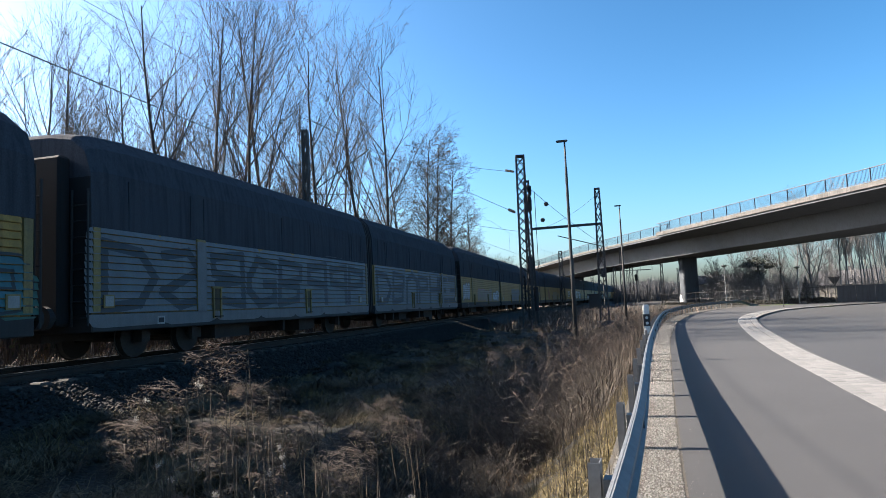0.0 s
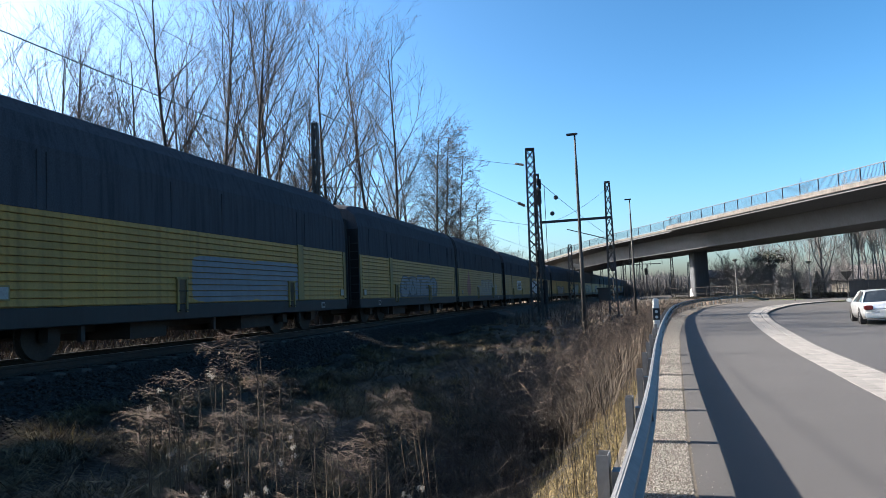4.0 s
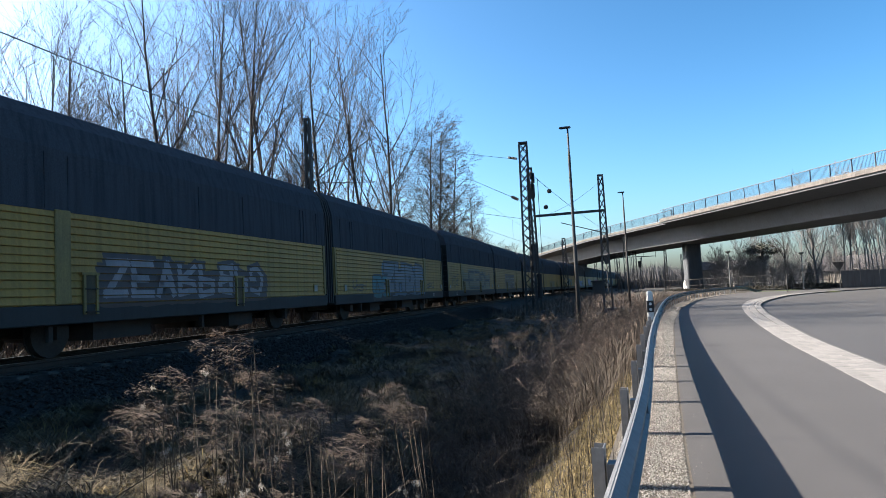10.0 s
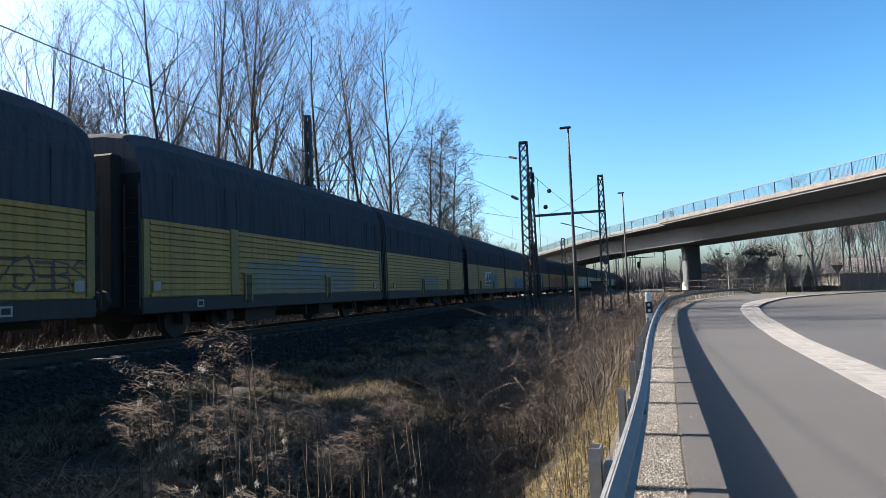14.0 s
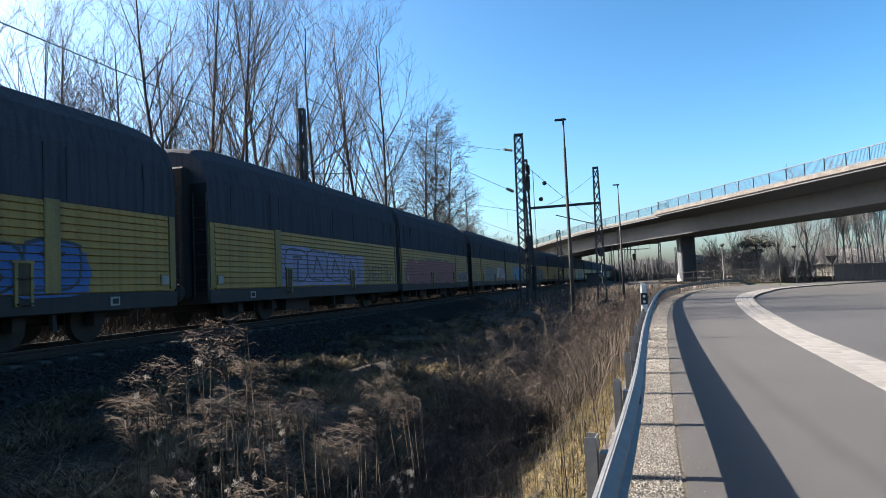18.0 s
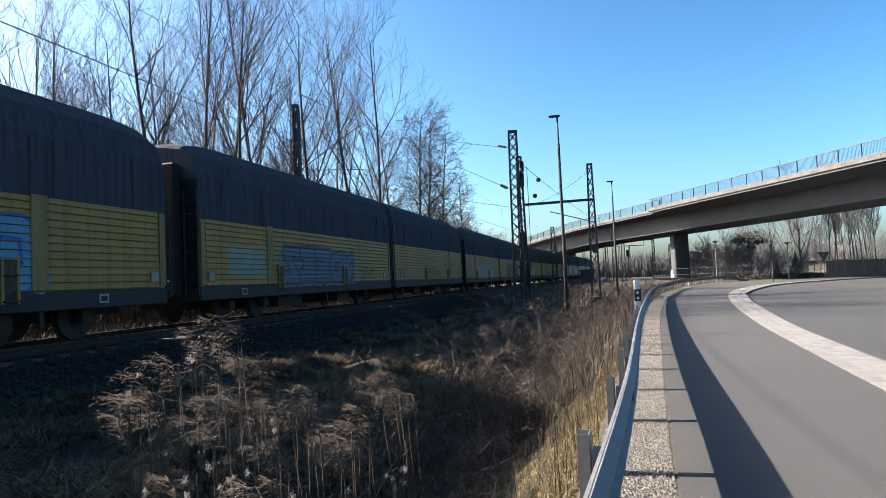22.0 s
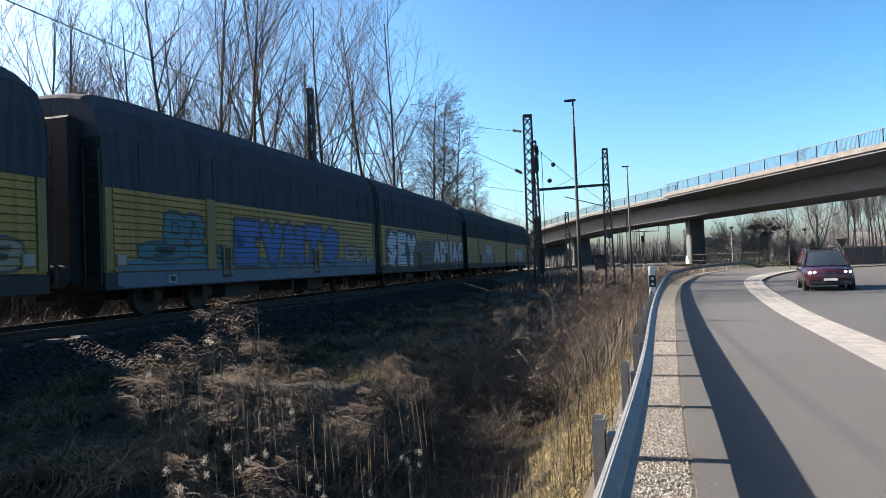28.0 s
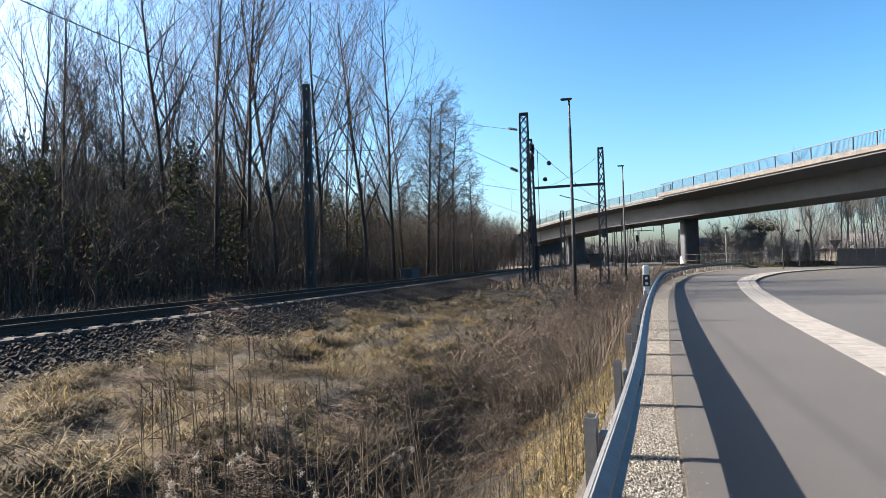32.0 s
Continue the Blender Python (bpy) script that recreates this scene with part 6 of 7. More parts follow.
# thick wood behind the first trees
n = 60000
x, y = R.uniform(-68, -25, n), R.uniform(-10, 125, n)
h = R.uniform(5, 15.0, n) * (0.82 + 0.18 * np.sin(y * 0.5 + x * 0.2)) * np.clip(1.25 - y / 180, 0.6, 1.2)
h = np.minimum(h, (-14.5 - x) / 1.48 * R.uniform(0.8, 1.05, n))
blades("back_wood", np.stack([x, y, np.full(n, 0.1)], 1), R.uniform(0, 6.28, n), np.abs(R.normal(0, 0.22, n)), h, R.uniform(0.03, 0.10, n), R.normal(0, 0.45, n), UNDERWOOD, "dense dark leafless wood behind the first trees", "wood")
n = 15000
x, y = R.uniform(-64, -27, n), R.uniform(30, 125, n)
h = np.minimum(R.uniform(7, 14, n), (-14.5 - x) / 1.48 * R.uniform(0.75, 1.0, n))
blades("back_wood", np.stack([x, y, np.full(n, 0.1)], 1), R.uniform(0, 6.28, n), np.abs(R.normal(0, 0.18, n)), h, R.uniform(0.03, 0.08, n), R.normal(0, 0.4, n), UNDERWOOD, "slender bare young trees deep in the wood", "wood")
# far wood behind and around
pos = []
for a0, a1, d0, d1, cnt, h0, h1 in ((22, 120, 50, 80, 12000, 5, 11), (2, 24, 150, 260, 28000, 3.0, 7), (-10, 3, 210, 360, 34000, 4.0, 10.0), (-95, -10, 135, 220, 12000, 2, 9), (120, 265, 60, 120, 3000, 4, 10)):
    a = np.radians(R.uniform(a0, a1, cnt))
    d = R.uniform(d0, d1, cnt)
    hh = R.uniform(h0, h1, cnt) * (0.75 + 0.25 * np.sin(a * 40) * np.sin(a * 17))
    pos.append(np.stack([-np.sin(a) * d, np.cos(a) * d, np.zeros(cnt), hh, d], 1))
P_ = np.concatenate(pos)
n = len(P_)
blades("hazed_far_wood", P_[:, :3], R.uniform(0, 6.28, n), np.abs(R.normal(0, 0.35, n)), P_[:, 3], 0.0009 * P_[:, 4] * R.uniform(0.4, 1.2, n), R.normal(0, 0.5, n), HAZEWOOD, "far bare wood along the horizon", "wood")


# ------------------------------------------------------------------ wires
TW = "thin dark overhead wire above the railway track"
for s0, s1 in ((-60, -14), (-14, 29), (29, 60), (60, 110), (110, 160)):
    a, b = track(s0), track(s1)
    wire("contact_wire", (a[0], a[1], 6.95), (b[0], b[1], 6.95), 0.05, 0.014, TW)
    wire("messenger_wire", (a[0], a[1], 9.2), (b[0], b[1], 9.2), 0.6, 0.008, TW)
    for i in range(1, 6):
        u = i / 6
        x, y = a[0] + (b[0] - a[0]) * u, a[1] + (b[1] - a[1]) * u
        wire("dropper", (x, y, 6.95), (x, y, 9.3 - 0.6 * 4 * u * (1 - u)), 0, 0.008, "thin vertical dropper wire between the overhead wires", 2)
wire("anchor_wire", (-6.0, 43.58, 7.48), (-10.85, 22.4, 8.85), 0.05, 0.014, "heavy anchor wire running to the tension mast")
wire("anchor_wire", (-6.0, 43.58, 6.30), (-10.85, 29.0, 6.32), 0.05, 0.012, "thin anchor wire running to the tension mast")
wire("feeder_wire", (-6.0, 43.58, 10.3), (-14.3, 29.2, 10.1), 0.2, 0.012, "thin feeder wire between the masts")
wire("feeder_wire", (-5.75, 43.6, 9.7), (2.0, 120.0, 9.0), 0.8, 0.018, "thin wire running away beyond the bridge")
wire("feeder_wire", (-0.87, 45.0, 8.6), (-4.5, 44.3, 6.5), 0.25, 0.010, "thin stay wire between the masts")
ins = thing("insulator", "dark ribbed insulator on the anchor wire", "insulator", group="insulators")
for i in range(5):
    p = Vector((-6.0, 43.58, 7.48)).lerp(Vector((-10.85, 22.4, 8.85)), 0.035 + 0.009 * i)
    part("disc", MB().tube([p, p + Vector((-0.02, -0.09, 0))], 0.10, 10), DARKSTEEL, ins)
ins2 = thing("insulator", "dark ribbed insulator on the feeder wire", "insulator", group="insulators")
for i in range(5):
    p = Vector((-6.0, 43.58, 10.3)).lerp(Vector((-14.3, 29.2, 10.1)), 0.02 + 0.010 * i)
    part("disc", MB().tube([p, p + Vector((-0.05, -0.08, 0))], 0.08, 10), DARKSTEEL, ins2)
for px_, py_, pz_ in ((-4.17, 43.8, 8.02), (-4.45, 43.8, 6.98)):
    sph = MB()
    rr = []
    for i in range(9):
        q = math.pi * i / 8
        rr.append([(px_ + 0.15 * math.sin(q) * math.cos(w_), py_ + 0.15 * math.sin(q) * math.sin(w_), pz_ + 0.15 * math.cos(q)) for w_ in [2 * math.pi * j / 12 for j in range(12)]])
    sph.loft(rr)
    tagged(part("marker_ball", sph, DARKSTEEL, None, smooth=True), "dark round marker ball on a stay wire", "marker ball", group="marker balls")
arm = thing("cantilever_arm", "dark steel cantilever arm carrying the overhead wire", "arm")
part("arm_tube", MB().tube([(-14.3, 29.2, 7.2), (-11.0, 29.2, 9.2)], 0.03, 6), DARKSTEEL, arm)
part("registration_arm", MB().tube([(-14.3, 29.2, 7.3), (-10.9, 29.2, 7.05)], 0.022, 6), DARKSTEEL, arm)
# far railway under the bridge
for i, (u_, d_, top) in enumerate(((4.6, 118, 8.6), (2.2, 95, 8.5), (1.2, 150, 9.0), (3.9, 175, 9.0), (-3.5, 140, 8.8), (7.0, 190, 9.0))):
    lattice("lattice_mast", "distant lattice mast of the railway beyond the bridge", *( (track(d_)[0] + u_, d_) if i else (2.55, 118.0)), 0.2, top, 0.7, 0.4, 0, 7)


def signal(x, y, h, label):
    t = thing("rail_signal", label, "railway signal", (x, y, 0.1), group="railway signals")
    part("post", MB().tube([(0, 0, 0), (0, 0, h)], 0.07, 8), DARKSTEEL, t)
    part("signal_head", bevelled(MB().box((0, -0.1, h - 0.5), (0.55, 0.2, 1.2)), BLACK, "signal_head", 0.05, 2), None, t, "black signal board")


for i, ((xa, ya, za), (xb, yb, zb)) in enumerate((((-0.16, 120.0, 7.14), (7.69, 119.75, 7.11)), ((-5.9, 149.9, 7.6), (7.36, 149.8, 7.4)), ((-4.83, 59.8, 7.4), (-0.9, 60.0, 6.2)))):
    far_beam = thing("far_cross_beam", "thin dark steel beam spanning the distant tracks" if i < 2 else "thin dark bracket arm above the track", "beam", group="distant beams")
    part("beam", MB().beam((xa, ya, za), (xb, yb, zb), 0.16 if i < 2 else 0.07, 0.16 if i < 2 else 0.07), DARKSTEEL, far_beam)
    for q in ((0.25, 0.55, 0.8) if i < 2 else ()):
        x = xa + (xb - xa) * q
        part("hanger", MB().beam((x, ya, za), (x, ya, za - 1.1), 0.07, 0.07), DARKSTEEL, far_beam)
for x, y, top in ((0.8, 95.0, 8.15), (7.65, 119.75, 8.3), (14.5, 169.4, 8.05), (5.7, 189.9, 8.9), (-0.2, 120.0, 7.9)):
    lattice("lattice_mast", "distant slim lattice mast of the railway beyond the bridge", x, y, 0.1, top, 0.5, 0.3, 0, 8)
n = 11000
x, y = R.uniform(-17.2, -13.9, n), R.uniform(0, 75, n)
blades("wood_edge_grass", np.stack([x, y, np.interp(x, (-15.2, -13.7), (0.43, 0.02))], 1), R.uniform(0, 6.28, n), R.uniform(0.2, 1.1, n), R.uniform(0.25, 0.65, n), R.uniform(0.012, 0.03, n), R.uniform(0.2, 0.9, n), REEDSTEM, "dry grass between the track and the wood", "grass")
n = 6500
y = R.uniform(38, 80, n)
ta = np.array([track(b)[0] for b in y]) + 3.2
tb = np.maximum(rx(y) - 0.4, ta + 0.6)
x = ta + (tb - ta) * R.uniform(0, 1, n)
blades("weeds", np.stack([x, y, gz(x, y)], 1), R.uniform(0, 6.28, n), R.uniform(0.05, 0.9, n), R.uniform(0.3, 1.0, n), R.uniform(0.02, 0.045, n), R.uniform(0.2, 0.9, n), BRAMBLE, "brown dead weeds round the foot of the masts", "weeds")
signal(-1.75, 96, 5.6, "dark railway signal beyond the bridge")
signal(3.6, 128, 5.6, "distant dark railway signal on a post")
hut = thing("relay_hut", "small dark equipment hut beside the track", "hut", (-2.9, 92, 0))
part("wall", MB().box((0, 0, 1.0), (1.6, 1.6, 2.2)), DARKSTEEL, hut)
part("roof", MB().box((0, 0, 2.2), (2.0, 2.0, 0.2)), BLACK, hut)
box_ = thing("cable_cabinet", "grey concrete cabinet beside the track at the wood's edge", "cabinet", (-15.6, 49.0, 0.2))
part("body", bevelled(MB().box((0, 0, 0.5), (0.9, 2.2, 1.1)), SHADECONC, "body", 0.04, 1), None, box_)
part("lid", MB().box((0, 0, 1.1), (1.0, 2.3, 0.1)), SHADECONC, box_)

# ------------------------------------------------------------------ delineator
dl = thing("delineator_post", "white delineator post with a black band and reflectors", "road marker post", pose(0.69, 17.9, -0.34, 0, 0, 10))
part("post", bevelled(MB().box((0, 0, 0.87), (0.160, 0.064, 1.82)), PLATE, "post", 0.025, 2), None, dl)
part("black_band", MB().box((0, 0, 1.38), (0.172, 0.076, 0.30)), BLACK, dl, "black band")
for z in (1.445, 1.305):
    part("reflector", MB().tube([(0, -0.04, z), (0, -0.046, z)], 0.038, 12), PLATE, dl, "round white reflector")


# ------------------------------------------------------------------ far side of the road
def polar(u, d):
    """Place d metres off, u degrees to the right of the track's heading."""
    return d * math.sin(radians(u)), d * math.cos(radians(u))


lawn_y = [60 + 3 * i for i in range(16)]
sheet("lawn", [10.5, 13, 16, 20], [70, 75, 80, 86, 90], lambda x, y: -0.03 if rail_x(min(y, 92)) < x - 1 else -0.12, LAWN, "short green lawn inside the bend", "lawn")
fp = [polar(a, d) for a, d in ((3.5, 104), (9, 98), (14, 94), (19, 92), (24, 90), (30, 86), (36, 80))]
fence = thing("fence", "dark wire mesh garden fence with posts", "fence")
for (xa, ya), (xb, yb) in zip(fp[:-1], fp[1:]):
    nseg = 4
    for i in range(nseg):
        p = (xa + (xb - xa) * i / nseg, ya + (yb - ya) * i / nseg)
        q = (xa + (xb - xa) * (i + 1) / nseg, ya + (yb - ya) * (i + 1) / nseg)
        part("fence_post", MB().beam((*p, -0.2), (*p, 1.95), 0.09, 0.09), DARKSTEEL, fence)
        rails_ = MB()
        for z in (0.15, 1.0, 1.85):
            rails_.beam((*p, z), (*q, z), 0.04, 0.04)
        for k in range(16):
            u = k / 16
            rails_.beam((p[0] + (q[0] - p[0]) * u, p[1] + (q[1] - p[1]) * u, 0.1), (p[0] + (q[0] - p[0]) * u, p[1] + (q[1] - p[1]) * u, 1.85), 0.02, 0.02)
        part("mesh_panel", rails_, DARKSTEEL, fence)
pos = []
for (xa, ya), (xb, yb) in zip(fp[:-1], fp[1:]):
    m = 2300
    u = R.uniform(0, 1, m)
    pos.append(np.stack([xa + (xb - xa) * u + R.normal(0, 0.4, m) + 0.4, ya + (yb - ya) * u + 1.7 + R.normal(0, 0.4, m), R.uniform(0, 1, m) ** 0.8 * (0.45 + 0.1 * np.sin(u * 9))], 1))
leaves("hedge", np.concatenate(pos), R.uniform(0.08, 0.2, 2300 * (len(fp) - 1)), HEDGE, "dark clipped garden hedge behind the fence", "hedge", 14)


def house(x, y, w, d, h, rh, rz, label):
    t = thing("house", label, "house", pose(x, y, 0, 0, 0, rz), group="houses beyond the fence")
    part("wall", MB().box((0, 0, h / 2), (w, d, h)), RENDERED, t, "pale rendered wall")
    r = MB()
    r.loft([[(-w / 2 - .4, yy, h - .2), (0, yy, h + rh), (w / 2 + .4, yy, h - .2), (w / 2 + .3, yy, h - .35), (-w / 2 - .3, yy, h - .35)] for yy in (-d / 2 - .4, d / 2 + .4)], cap=True)
    part("roof", r, ROOFTILE, t, "brown tiled gable roof")
    gb = MB()
    for yy in (-d / 2, d / 2):
        gb.poly([(-w / 2, yy, h - .25), (w / 2, yy, h - .25), (0, yy, h + rh - .3)])
    part("gable", gb, RENDERED, t)
    for i in range(3):
        wx = -w / 2 + w * (i + 0.5) / 3
        win = part("window", MB().box((wx, -d / 2 - .02, h * .55), (1.1, .06, 1.3)), GLASS, t)
        part("window_frame", MB().box((wx, -d / 2 - .03, h * .55 - .68), (1.3, .14, .08)), PLATE, win)
    part("chimney", MB().box((w * .15, 0, h + rh), (.6, .6, 1.4)), ROOFTILE, t)


for a, d, *rest in ((7.7, 126, 5, 9, 3.6, 1.3, 65, "pale house with a brown roof behind bare bushes"), (16.9, 130, 6, 8, 2.4, 2.2, 62, "house with a dark tiled roof behind the fence")):
    house(*polar(a, d), *rest)

rg = random.Random(8)
for a, d, s in ((7.6, 110, 0.85), (8.8, 112, 0.9), (9.8, 108, 0.75), (10.6, 115, 0.9), (12.0, 116, 0.8), (13.2, 112, 0.6), (17.5, 112, 0.7), (6.9, 116, 0.7), (7.2, 113, 0.95), (8.3, 109, 0.8), (9.3, 107, 0.9), (10.2, 111, 0.85), (11.6, 109, 0.75), (12.6, 118, 0.9), (18.4, 114, 0.8), (14.4, 110, 0.7), (15.6, 114, 0.8)):
    plant(SHRUB[rg.randrange(3)], *polar(a, d), 1.75 * s, rg.uniform(0, 6), "bare garden bush with dense twigs", "garden bushes", "bush")
    plant(SHRUB[rg.randrange(3)], *polar(a + 0.4, d - 4), 1.3 * s, rg.uniform(0, 6), "low bare garden shrub", "garden bushes", "bush")
plant(POPLAR[1], *polar(12.4, 108), 0.62, 1.0, "pale slender bare tree in the gardens", "garden trees")
plant(BROAD[0], *polar(14.5, 104), 1.05, 0.4, "wide-crowned bare tree in the gardens", "garden trees")
plant(BROAD[1], *polar(13.4, 120), 0.85, 2.4, "bare round-crowned tree in the gardens", "garden trees")
for i in range(12):
    plant(TALLPALE[i % 2], *polar(16.2 + i * 0.28 + rg.uniform(-0.1, 0.1), rg.uniform(94, 110)), rg.uniform(0.68, 0.86), rg.uniform(0, 6), "tall bare tree with a pale trunk beside the road", "pale roadside trees")
for a, d, s in ((11.4, 118, 0.6), (15.6, 118, 0.7)):
    plant(BROAD[rg.randrange(2)], *polar(a, d), s, rg.uniform(0, 6), "bare spreading tree in the gardens", "garden trees")
for i in range(18):
    plant(SHRUB[i % 3], *polar(8 + i * 0.62, rg.uniform(99, 106)), rg.uniform(0.6, 1.1), rg.uniform(0, 6), "leafless grey-brown shrub along the fence", "garden bushes", "bush")
plant(BROAD[0], *polar(19.2, 170), 0.74, 2.0, "distant bare crown above the bridge", "garden trees")
plant(BROAD[1], *polar(9.8, 128), 0.9, 2.0, "bare tree behind the house", "garden trees")
pine = thing("pine_tree", "dark flat-topped pine in the gardens", "tree", (*polar(10.8, 112), 0))
part("trunk", MB().tube([(0, 0, 0), (0.2, 0, 3), (0, 0.2, 6.5)], [0.25, 0.2, 0.1], 8), BARK, pine)
pp = []
for cx, cy, cz, r_ in ((0, 0, 6.4, 1.5), (-1.2, 0.4, 5.7, 1.1), (1.3, -0.2, 5.5, 1.2), (0.2, 0.3, 4.6, 0.8), (-0.9, 0, 4.0, 0.7)):
    q = R.normal(0, 1, (420, 3))
    pp.append(np.array([cx, cy, cz]) + q * np.array([0.55, 0.55, 0.2]) * r_)
leaves("needles", np.concatenate(pp), R.uniform(0.08, 0.2, 2100), NEEDLE, "", "", 17, pine)
for a, d, s in ((14.0, 106, 1.0), (12.7, 104, 0.7)):
    cf = thing("conifer", "small dark garden conifer", "tree", (*polar(a, d), 0), group="garden conifers")
    part("trunk", MB().tube([(0, 0, 0), (0, 0, 3.0 * s)], [0.1, 0.03], 6), BARK, cf)
    zz = R.uniform(0.2, 3.4, 1500) * s
    rr_ = (3.6 * s - zz) * 0.28 * np.sqrt(R.uniform(0, 1, 1500))
    aa = R.uniform(0, 6.28, 1500)
    leaves("needles", np.stack([rr_ * np.cos(aa), rr_ * np.sin(aa), zz], 1), R.uniform(0.06, 0.14, 1500), NEEDLE, "", "", 19, cf)


def garden_lamp(x, y, h, label):
    t = thing("street_lamp", label, "street lamp", (x, y, 0), group="low street lamps")
    part("pole", MB().tube([(0, 0, 0), (0, 0, h)], [0.08, 0.05], 8), STEEL, t)
    part("lantern", MB().tube([(0, 0, h), (0, 0, h + 0.25), (0, 0, h + 0.32)], [0.12, 0.38, 0.1], 10), STEEL, t, "round lamp head")


garden_lamp(*polar(8.4, 92), 4.9, "pale street lamp with a round head beside the bend")
garden_lamp(*polar(13.5, 92), 4.2, "dark street lamp with a round head at the fence")
sg = thing("road_sign", "back of a triangular road sign on a post", "road sign", pose(*polar(15.9, 84), 0, 0, 0, -18))
part("post", MB().tube([(0, 0, 0), (0, 0, 2.9)], 0.04, 8), DARKSTEEL, sg)
part("sign_plate", MB().loft([[(-0.62, 0.05 * e, 2.9), (0.62, 0.05 * e, 2.9), (0, 0.05 * e, 1.9)] for e in (0, 1)], cap=True), DARKSTEEL, sg, "dark triangular plate")
bl = thing("bollard", "thin dark post at the edge of the path", "post", (*polar(12.4, 76), 0))
part("post", MB().tube([(0, 0, -0.1), (0, 0, 2.2)], 0.05, 8), DARKSTEEL, bl)
fence2 = thing("privacy_fence", "grey solid garden fence panels", "fence")
for i in range(6):
    part("panel", MB().box((0, 0, 0.95), (1.85, 0.06, 1.9)), SHADECONC, fence2, at=pose(*polar(16.6 + i * 1.2, 91.0 - i * 0.6), 0, 0, 0, -22))

# ------------------------------------------------------------------ setts of the pale band
sett = bevelled(MB().box((0, 0, 0), (0.284, 0.290, 0.05)), SETT, "sett", 0.005, 1)
rest = MB()
count = 0
pts = along(band_l, -7.0, 74, 0.30)
for i, (x, y, h) in enumerate(pts):
    wd = (band_r(y) - band_l(y)) * math.cos(h)
    for j in range(3):
        o = wd * (j + 0.5) / 3 - 0.005
        px_, py_ = x + o * math.cos(h), y - o * math.sin(h) + (0.1 if j % 2 else 0)
        dz = random.uniform(-0.002, 0.002) - 0.022
        if 8.5 < y < 38:
            part("sett", sett, None, bed, at=pose(px_, py_, dz, random.uniform(-0.6, 0.6), random.uniform(-0.6, 0.6), -math.degrees(h) + random.uniform(-1, 1)))
        else:
            rest.box((px_, py_, dz), (wd / 3 - 0.02, 0.285, 0.05))
tagged(part("sett_row", rest, SETT, bed), kind="stuff")


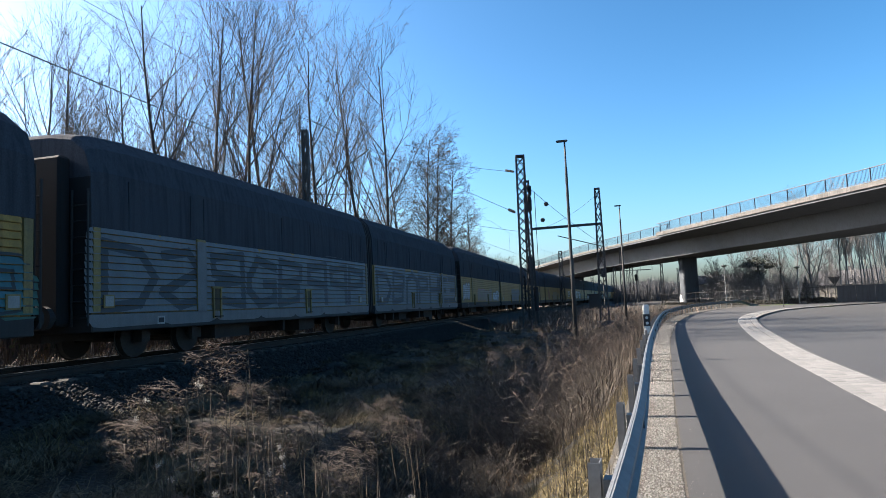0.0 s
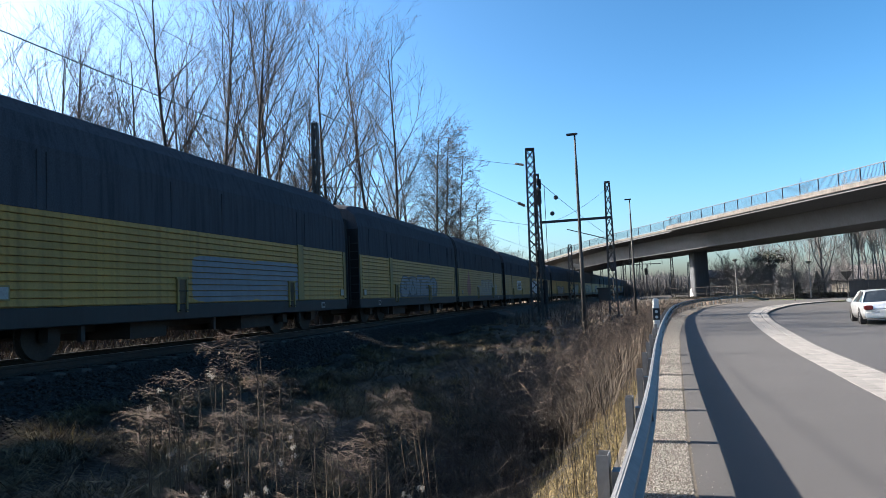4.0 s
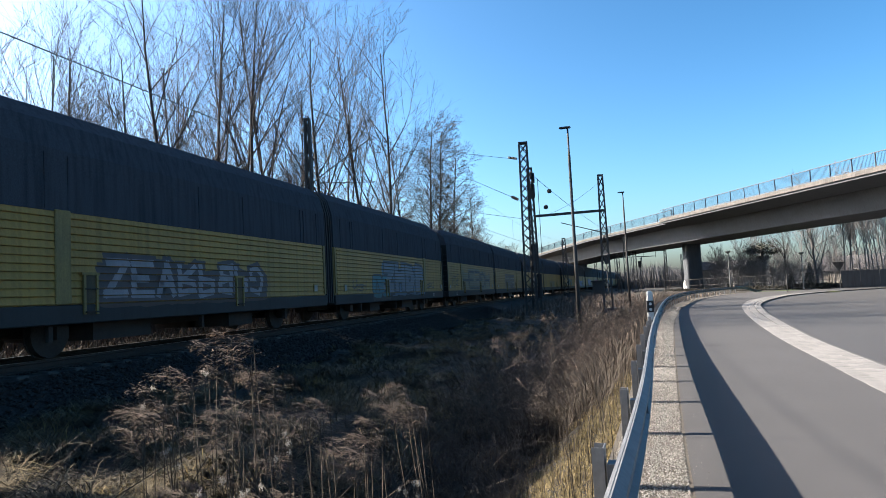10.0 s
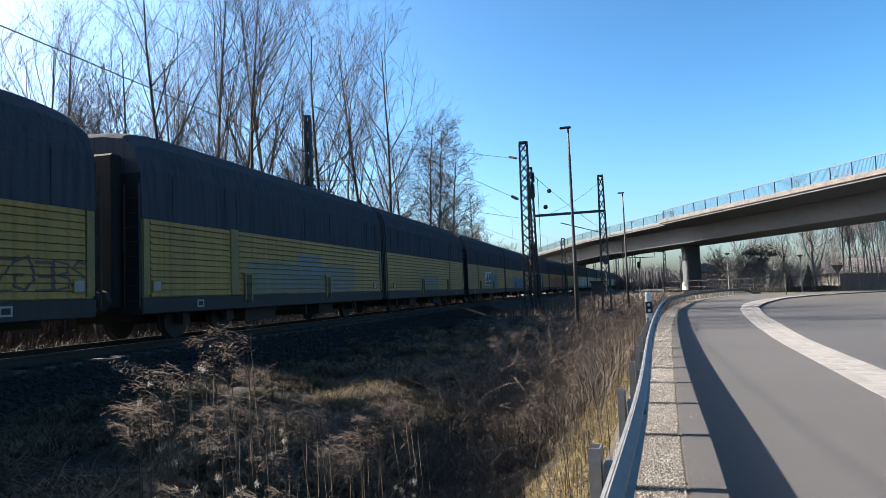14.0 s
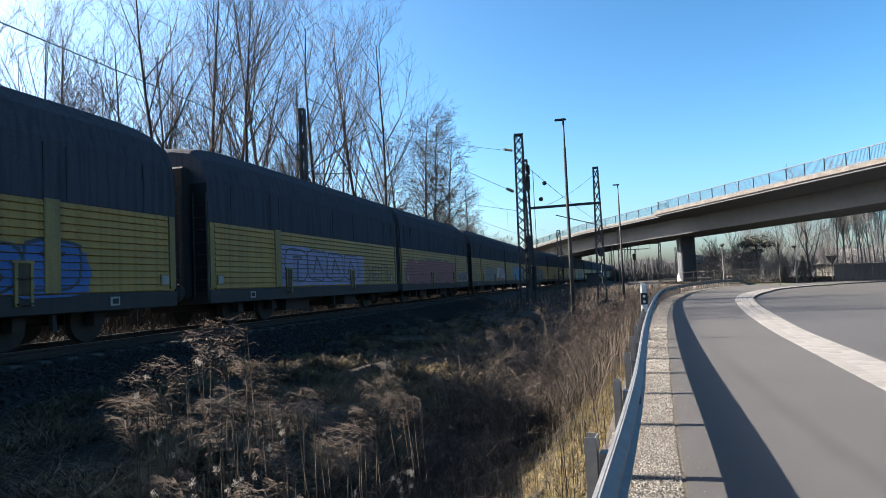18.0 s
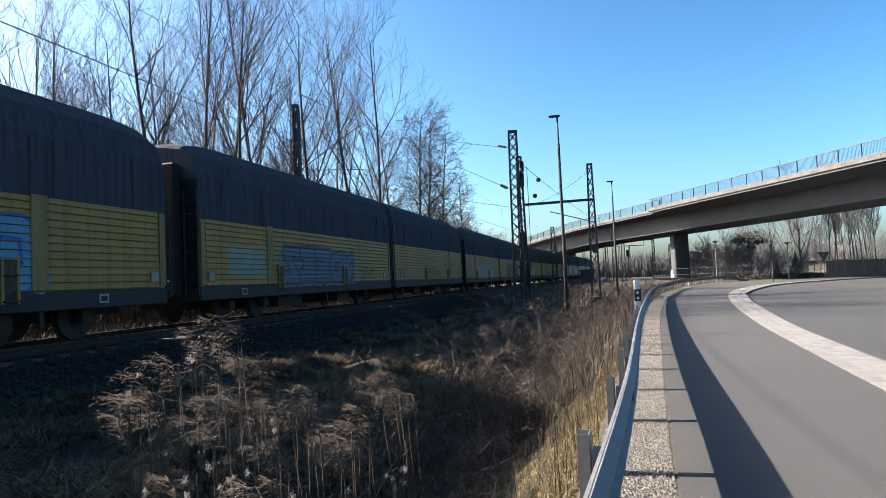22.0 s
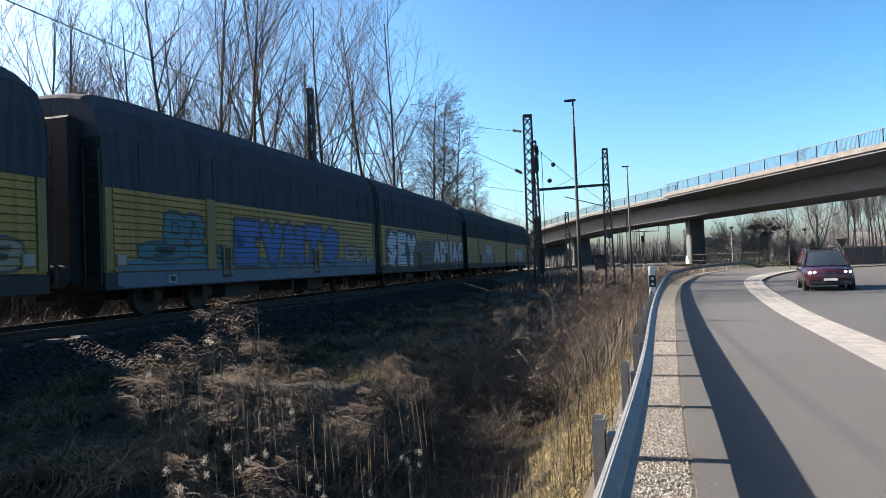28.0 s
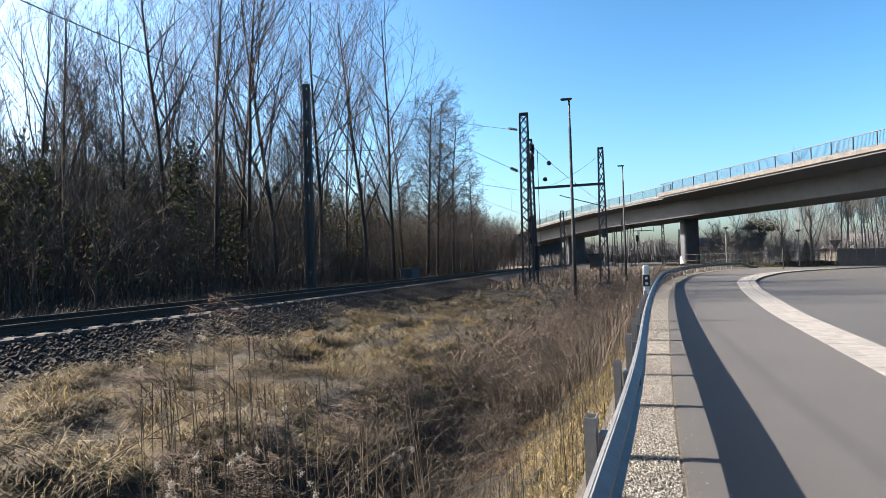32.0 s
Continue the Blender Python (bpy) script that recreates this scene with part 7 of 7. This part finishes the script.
# ------------------------------------------------------------------ cars
def car(name, label, L, W, H, paint_, suv):
    t = thing(name, label, "car")
    # side outline stations: (y, low z, belt z, roof z, half width low, half width roof)
    hb = H * (0.60 if suv else 0.62)
    st = [(-0.5, .45, .70, .70, .74, .70), (-.485, .30, .86, .86, .86, .80), (-.44, .24, .95, .96, .95, .84), (-.30, .20, 1.02, 1.03, 1.0, .88), (-.22, .20, 1.06, 1.08, 1.0, .86),
          (-.10, .20, 1.08, 1.0, 1.0, .74), (0.05, .20, 1.09, 1.0, 1.0, .74), (.25, .20, 1.10, 1.0, 1.0, .73), (.40, .22, 1.10, 1.0, .98, .72), (.47, .28, 1.08, 1.0, .94, .72), (.5, .42, .95, .95, .86, .74)]
    body, cabin = MB(), MB()
    rings = []
    for y, lo, belt, _, wl, wr in st:
        z1 = hb * belt / 1.06
        w = W / 2 * wl
        rings.append([(w * .92, y * L, lo), (w, y * L, lo + (z1 - lo) * .35), (w, y * L, lo + (z1 - lo) * .7), (w * .94, y * L, z1), (0, y * L, z1 + .03), (-w * .94, y * L, z1), (-w, y * L, lo + (z1 - lo) * .7), (-w, y * L, lo + (z1 - lo) * .35), (-w * .92, y * L, lo)])
    body.loft(rings, cap=True)
    part("body", body, paint_, t, smooth=True)
    w = W / 2
    f0, f1, r1, r0 = -.25 * L, -.07 * L, (.37 if suv else .30) * L, (.475 if suv else .42) * L
    zb, zt = hb * 1.0, H
    us = (-1, -.6, -.2, .2, .6, 1)

    def crown(u, y):
        q = (y - (f1 + r1) / 2) / ((r1 - f1) / 2)
        return (u * w * .70, y, zt - .055 * u * u - .05 * q * q)

    def base(u, y, bulge):
        return (u * w * .90, y + bulge * (1 - u * u), zb + .02 * (1 - u * u))
    for nm, lo_y, hi_y, bulge in (("windscreen", f0, f1, -.16), ("rear_window", r0, r1, .10)):
        g = MB()
        for ua, ub in zip(us[:-1], us[1:]):
            g.poly([base(ua, lo_y, bulge), base(ub, lo_y, bulge), crown(ub, hi_y), crown(ua, hi_y)])
        part(nm, g, GLASS, t, "dark tinted glass")
    ys = [f1 + (r1 - f1) * i / 6 for i in range(7)]
    roof = MB()
    for ya, yb in zip(ys[:-1], ys[1:]):
        for ua, ub in zip(us[:-1], us[1:]):
            p, q, r_, s_ = crown(ua, ya), crown(ub, ya), crown(ub, yb), crown(ua, yb)
            roof.poly([(x, y, z + .012) for x, y, z in (p, q, r_, s_)])
    part("roof", roof, paint_, t, smooth=True)
    for sx in (-1, 1):
        splits = (0, .46, 1)
        for i in range(2):
            ya, yb = f1 + (r1 - f1) * splits[i], f1 + (r1 - f1) * splits[i + 1]
            la, lb = f0 + (r0 - f0) * (splits[i] * .9 + .04), f0 + (r0 - f0) * (splits[i + 1] * .9 + .06)
            part("side_window", MB().poly([(sx * w * .92, la, zb), (sx * w * .92, lb, zb), crown(sx, yb), crown(sx, ya)]), GLASS, t, "dark tinted glass")
        part("pillar", MB().beam(base(sx, f0, 0), crown(sx, f1), .06, .07), paint_, t)
        part("pillar", MB().beam(base(sx, r0 - .08, 0), crown(sx, r1), .05, .14), paint_, t)
        part("pillar", MB().beam((sx * w * .925, f0 + (r0 - f0) * .47, zb), crown(sx, f1 + (r1 - f1) * .46), .03, .08), BLACK, t)
        part("roof_edge", MB().tube([crown(sx, y) for y in ys], .035, 6), paint_, t)
        mr = MB().box((sx * (w + .09), f0 + .34, zb + .08), (.22, .12, .16))
        part("wing_mirror", bevelled(mr, paint_, "wing_mirror", .04, 2), None, t)
        if suv:
            part("roof_rail", MB().tube([(sx * w * .68, f1 + .3, zt - .05), (sx * w * .68, f1 + .4, zt + .05), (sx * w * .68, r1 - .2, zt + .05), (sx * w * .68, r1 - .1, zt - .05)], .02, 6), CHROME, t)
            part("bonnet_crease", MB().tube([(sx * w * .42, f0 - .12, zb + .035), (sx * w * .30, -.46 * L, hb * .90)], .02, 5), paint_, t)
        hl = MB().box((sx * w * .68, -.468 * L, hb * .76), (.34, .22, .12))
        lamp = part("headlamp", bevelled(hl, GLASS if suv else CHROME, "headlamp", .03, 2), None, t, "clear headlamp")
        if suv:
            for dx in (-.09, .08):
                part("bulb", MB().tube([(sx * w * .68 + dx, -.468 * L - .10, hb * .76), (sx * w * .68 + dx, -.468 * L - .118, hb * .76)], .052, 12), HEADLAMP, lamp, "bright lit lamp")
        tl = MB().box((sx * w * .74, .486 * L, hb * .80), (.32, .22, .18))
        part("tail_lamp", bevelled(tl, TAILLAMP, "tail_lamp", .03, 2), None, t)
        part("fog_lamp", MB().box((sx * w * .66, -.485 * L, .46), (.26, .10, .12)), BLACK, t)
        part("grille", bevelled(MB().box((sx * .15, -.490 * L, hb * .70), (.26, .12, .26)), BLACK, "grille", .05, 2), None, t, "black kidney-shaped grille")
    part("lower_bumper", bevelled(MB().box((0, -.478 * L, .36), (W * .86, .20, .22)), BLACK if suv else paint_, "lower_bumper", .06, 2), None, t)
    part("rear_badge_strip", MB().box((0, .497 * L, hb * .74), (.9, .03, .03)), CHROME, t)
    part("lower_grille", MB().box((0, -.487 * L, .40), (1.3, .12, .16)), BLACK, t)
    part("number_plate", MB().box((0, -.503 * L, hb * .47), (.52, .03, .11)), PLATE, t)
    part("number_plate", MB().box((0, .502 * L, hb * .62), (.52, .03, .11)), PLATE, t)
    part("bumper", bevelled(MB().box((0, .485 * L, .42), (W * .90, .16, .26)), BLACK if suv else paint_, "bumper", .05, 2), None, t)
    R = .36 if suv else .32
    for sx in (-1, 1):
        for y in (-.30 * L, .29 * L):
            part("wheel_arch", MB().tube([(sx * (w - .20), y, R), (sx * (w + .004), y, R)], R + .07, 20), BLACK, t)
            wl = part("wheel", MB().tube([(sx * (w - .22), y, R), (sx * (w + .012), y, R)], R, 20), TYRE, t)
            rim = MB().tube([(sx * (w - .03), y, R), (sx * (w + .018), y, R)], R * .66, 16)
            part("rim", rim, ALLOY, wl)
            sp = MB()
            for i in range(5):
                q = 2 * math.pi * i / 5
                sp.beam((sx * (w + .022), y, R), (sx * (w + .022), y + R * .6 * math.cos(q), R + R * .6 * math.sin(q)), .02, .05)
            part("spoke", sp, BLACK, wl)
    return t


silver_car = car("estate_car", "silver saloon car driving away on the road", 4.5, 1.76, 1.43, SILVER, False)
red_car = car("suv_car", "wine-red sport utility car with lit headlamps on the road", 4.80, 1.96, 1.79, WINERED, True)


# ------------------------------------------------------------------ movement
def drive(points, t):
    """Place and heading on a smooth line of (seconds, x, y); heading in radians to the right of +y."""
    T = [p[0] for p in points]

    def at(u):
        if u < T[0] or u > T[-1]:
            i = 0 if u < T[0] else len(T) - 2
            k = (u - T[i]) / (T[i + 1] - T[i])
            return points[i][1] + k * (points[i + 1][1] - points[i][1]), points[i][2] + k * (points[i + 1][2] - points[i][2])
        return float(np.interp(u, T, [p[1] for p in points])), float(np.interp(u, T, [p[2] for p in points]))
    xs = [at(t + d) for d in (-0.3, -0.15, 0, 0.15, 0.3)]
    x, y = sum(p[0] for p in xs) / 5, sum(p[1] for p in xs) / 5
    return x, y, math.atan2(xs[-1][0] - xs[0][0], xs[-1][1] - xs[0][1])


SILVER_RUN = [(0.0, 6.9, -14.0), (2.0, 7.6, 8.0), (3.2, 8.6, 22.0), (4.5, 11.6, 39.5), (5.2, 14.6, 49.5), (6.0, 20.0, 60.0), (6.8, 27.5, 67.5), (8.0, 41.0, 76.0), (12.0, 88.0, 100.0), (32.0, 320.0, 220.0)]
RED_RUN = [(0.0, 390.0, 250.0), (22.0, 72.0, 92.0), (24.0, 39.0, 80.5), (25.3, 23.6, 71.5), (25.5, 21.4, 69.5), (26.5, 14.0, 56.5), (27.5, 10.0, 41.6), (28.4, 8.1, 28.6), (28.8, 7.55, 23.4), (29.2, 7.15, 17.3), (30.0, 6.1, 3.0), (32.0, 6.0, -28.0)]


def motions():
    for w, k in wagons:
        rows = []
        for i in range(65):
            t = i * 0.5
            s = run(t) + HALF * (k + 0.5)
            a, b = track(s - 5.0), track(s + 5.0)
            h = math.atan2(b[0] - a[0], b[1] - a[1])
            rows.append((t, pose((a[0] + b[0]) / 2, (a[1] + b[1]) / 2, RAIL_Z, 0, 0, -math.degrees(h))))
        walk(w, rows)
    rows = []
    for i in range(129):
        t = i * 0.25
        x, y, h = drive(SILVER_RUN, t)
        rows.append((t, pose(x, y, -0.1, 0, 0, 180 - math.degrees(h))))
    walk(silver_car, rows)
    rows = []
    for i in range(129):
        t = i * 0.25
        x, y, h = drive(RED_RUN, t)
        rows.append((t, pose(x, y, -0.1, 0, 0, 180 - math.degrees(h))))
    walk(red_car, rows)


motions()
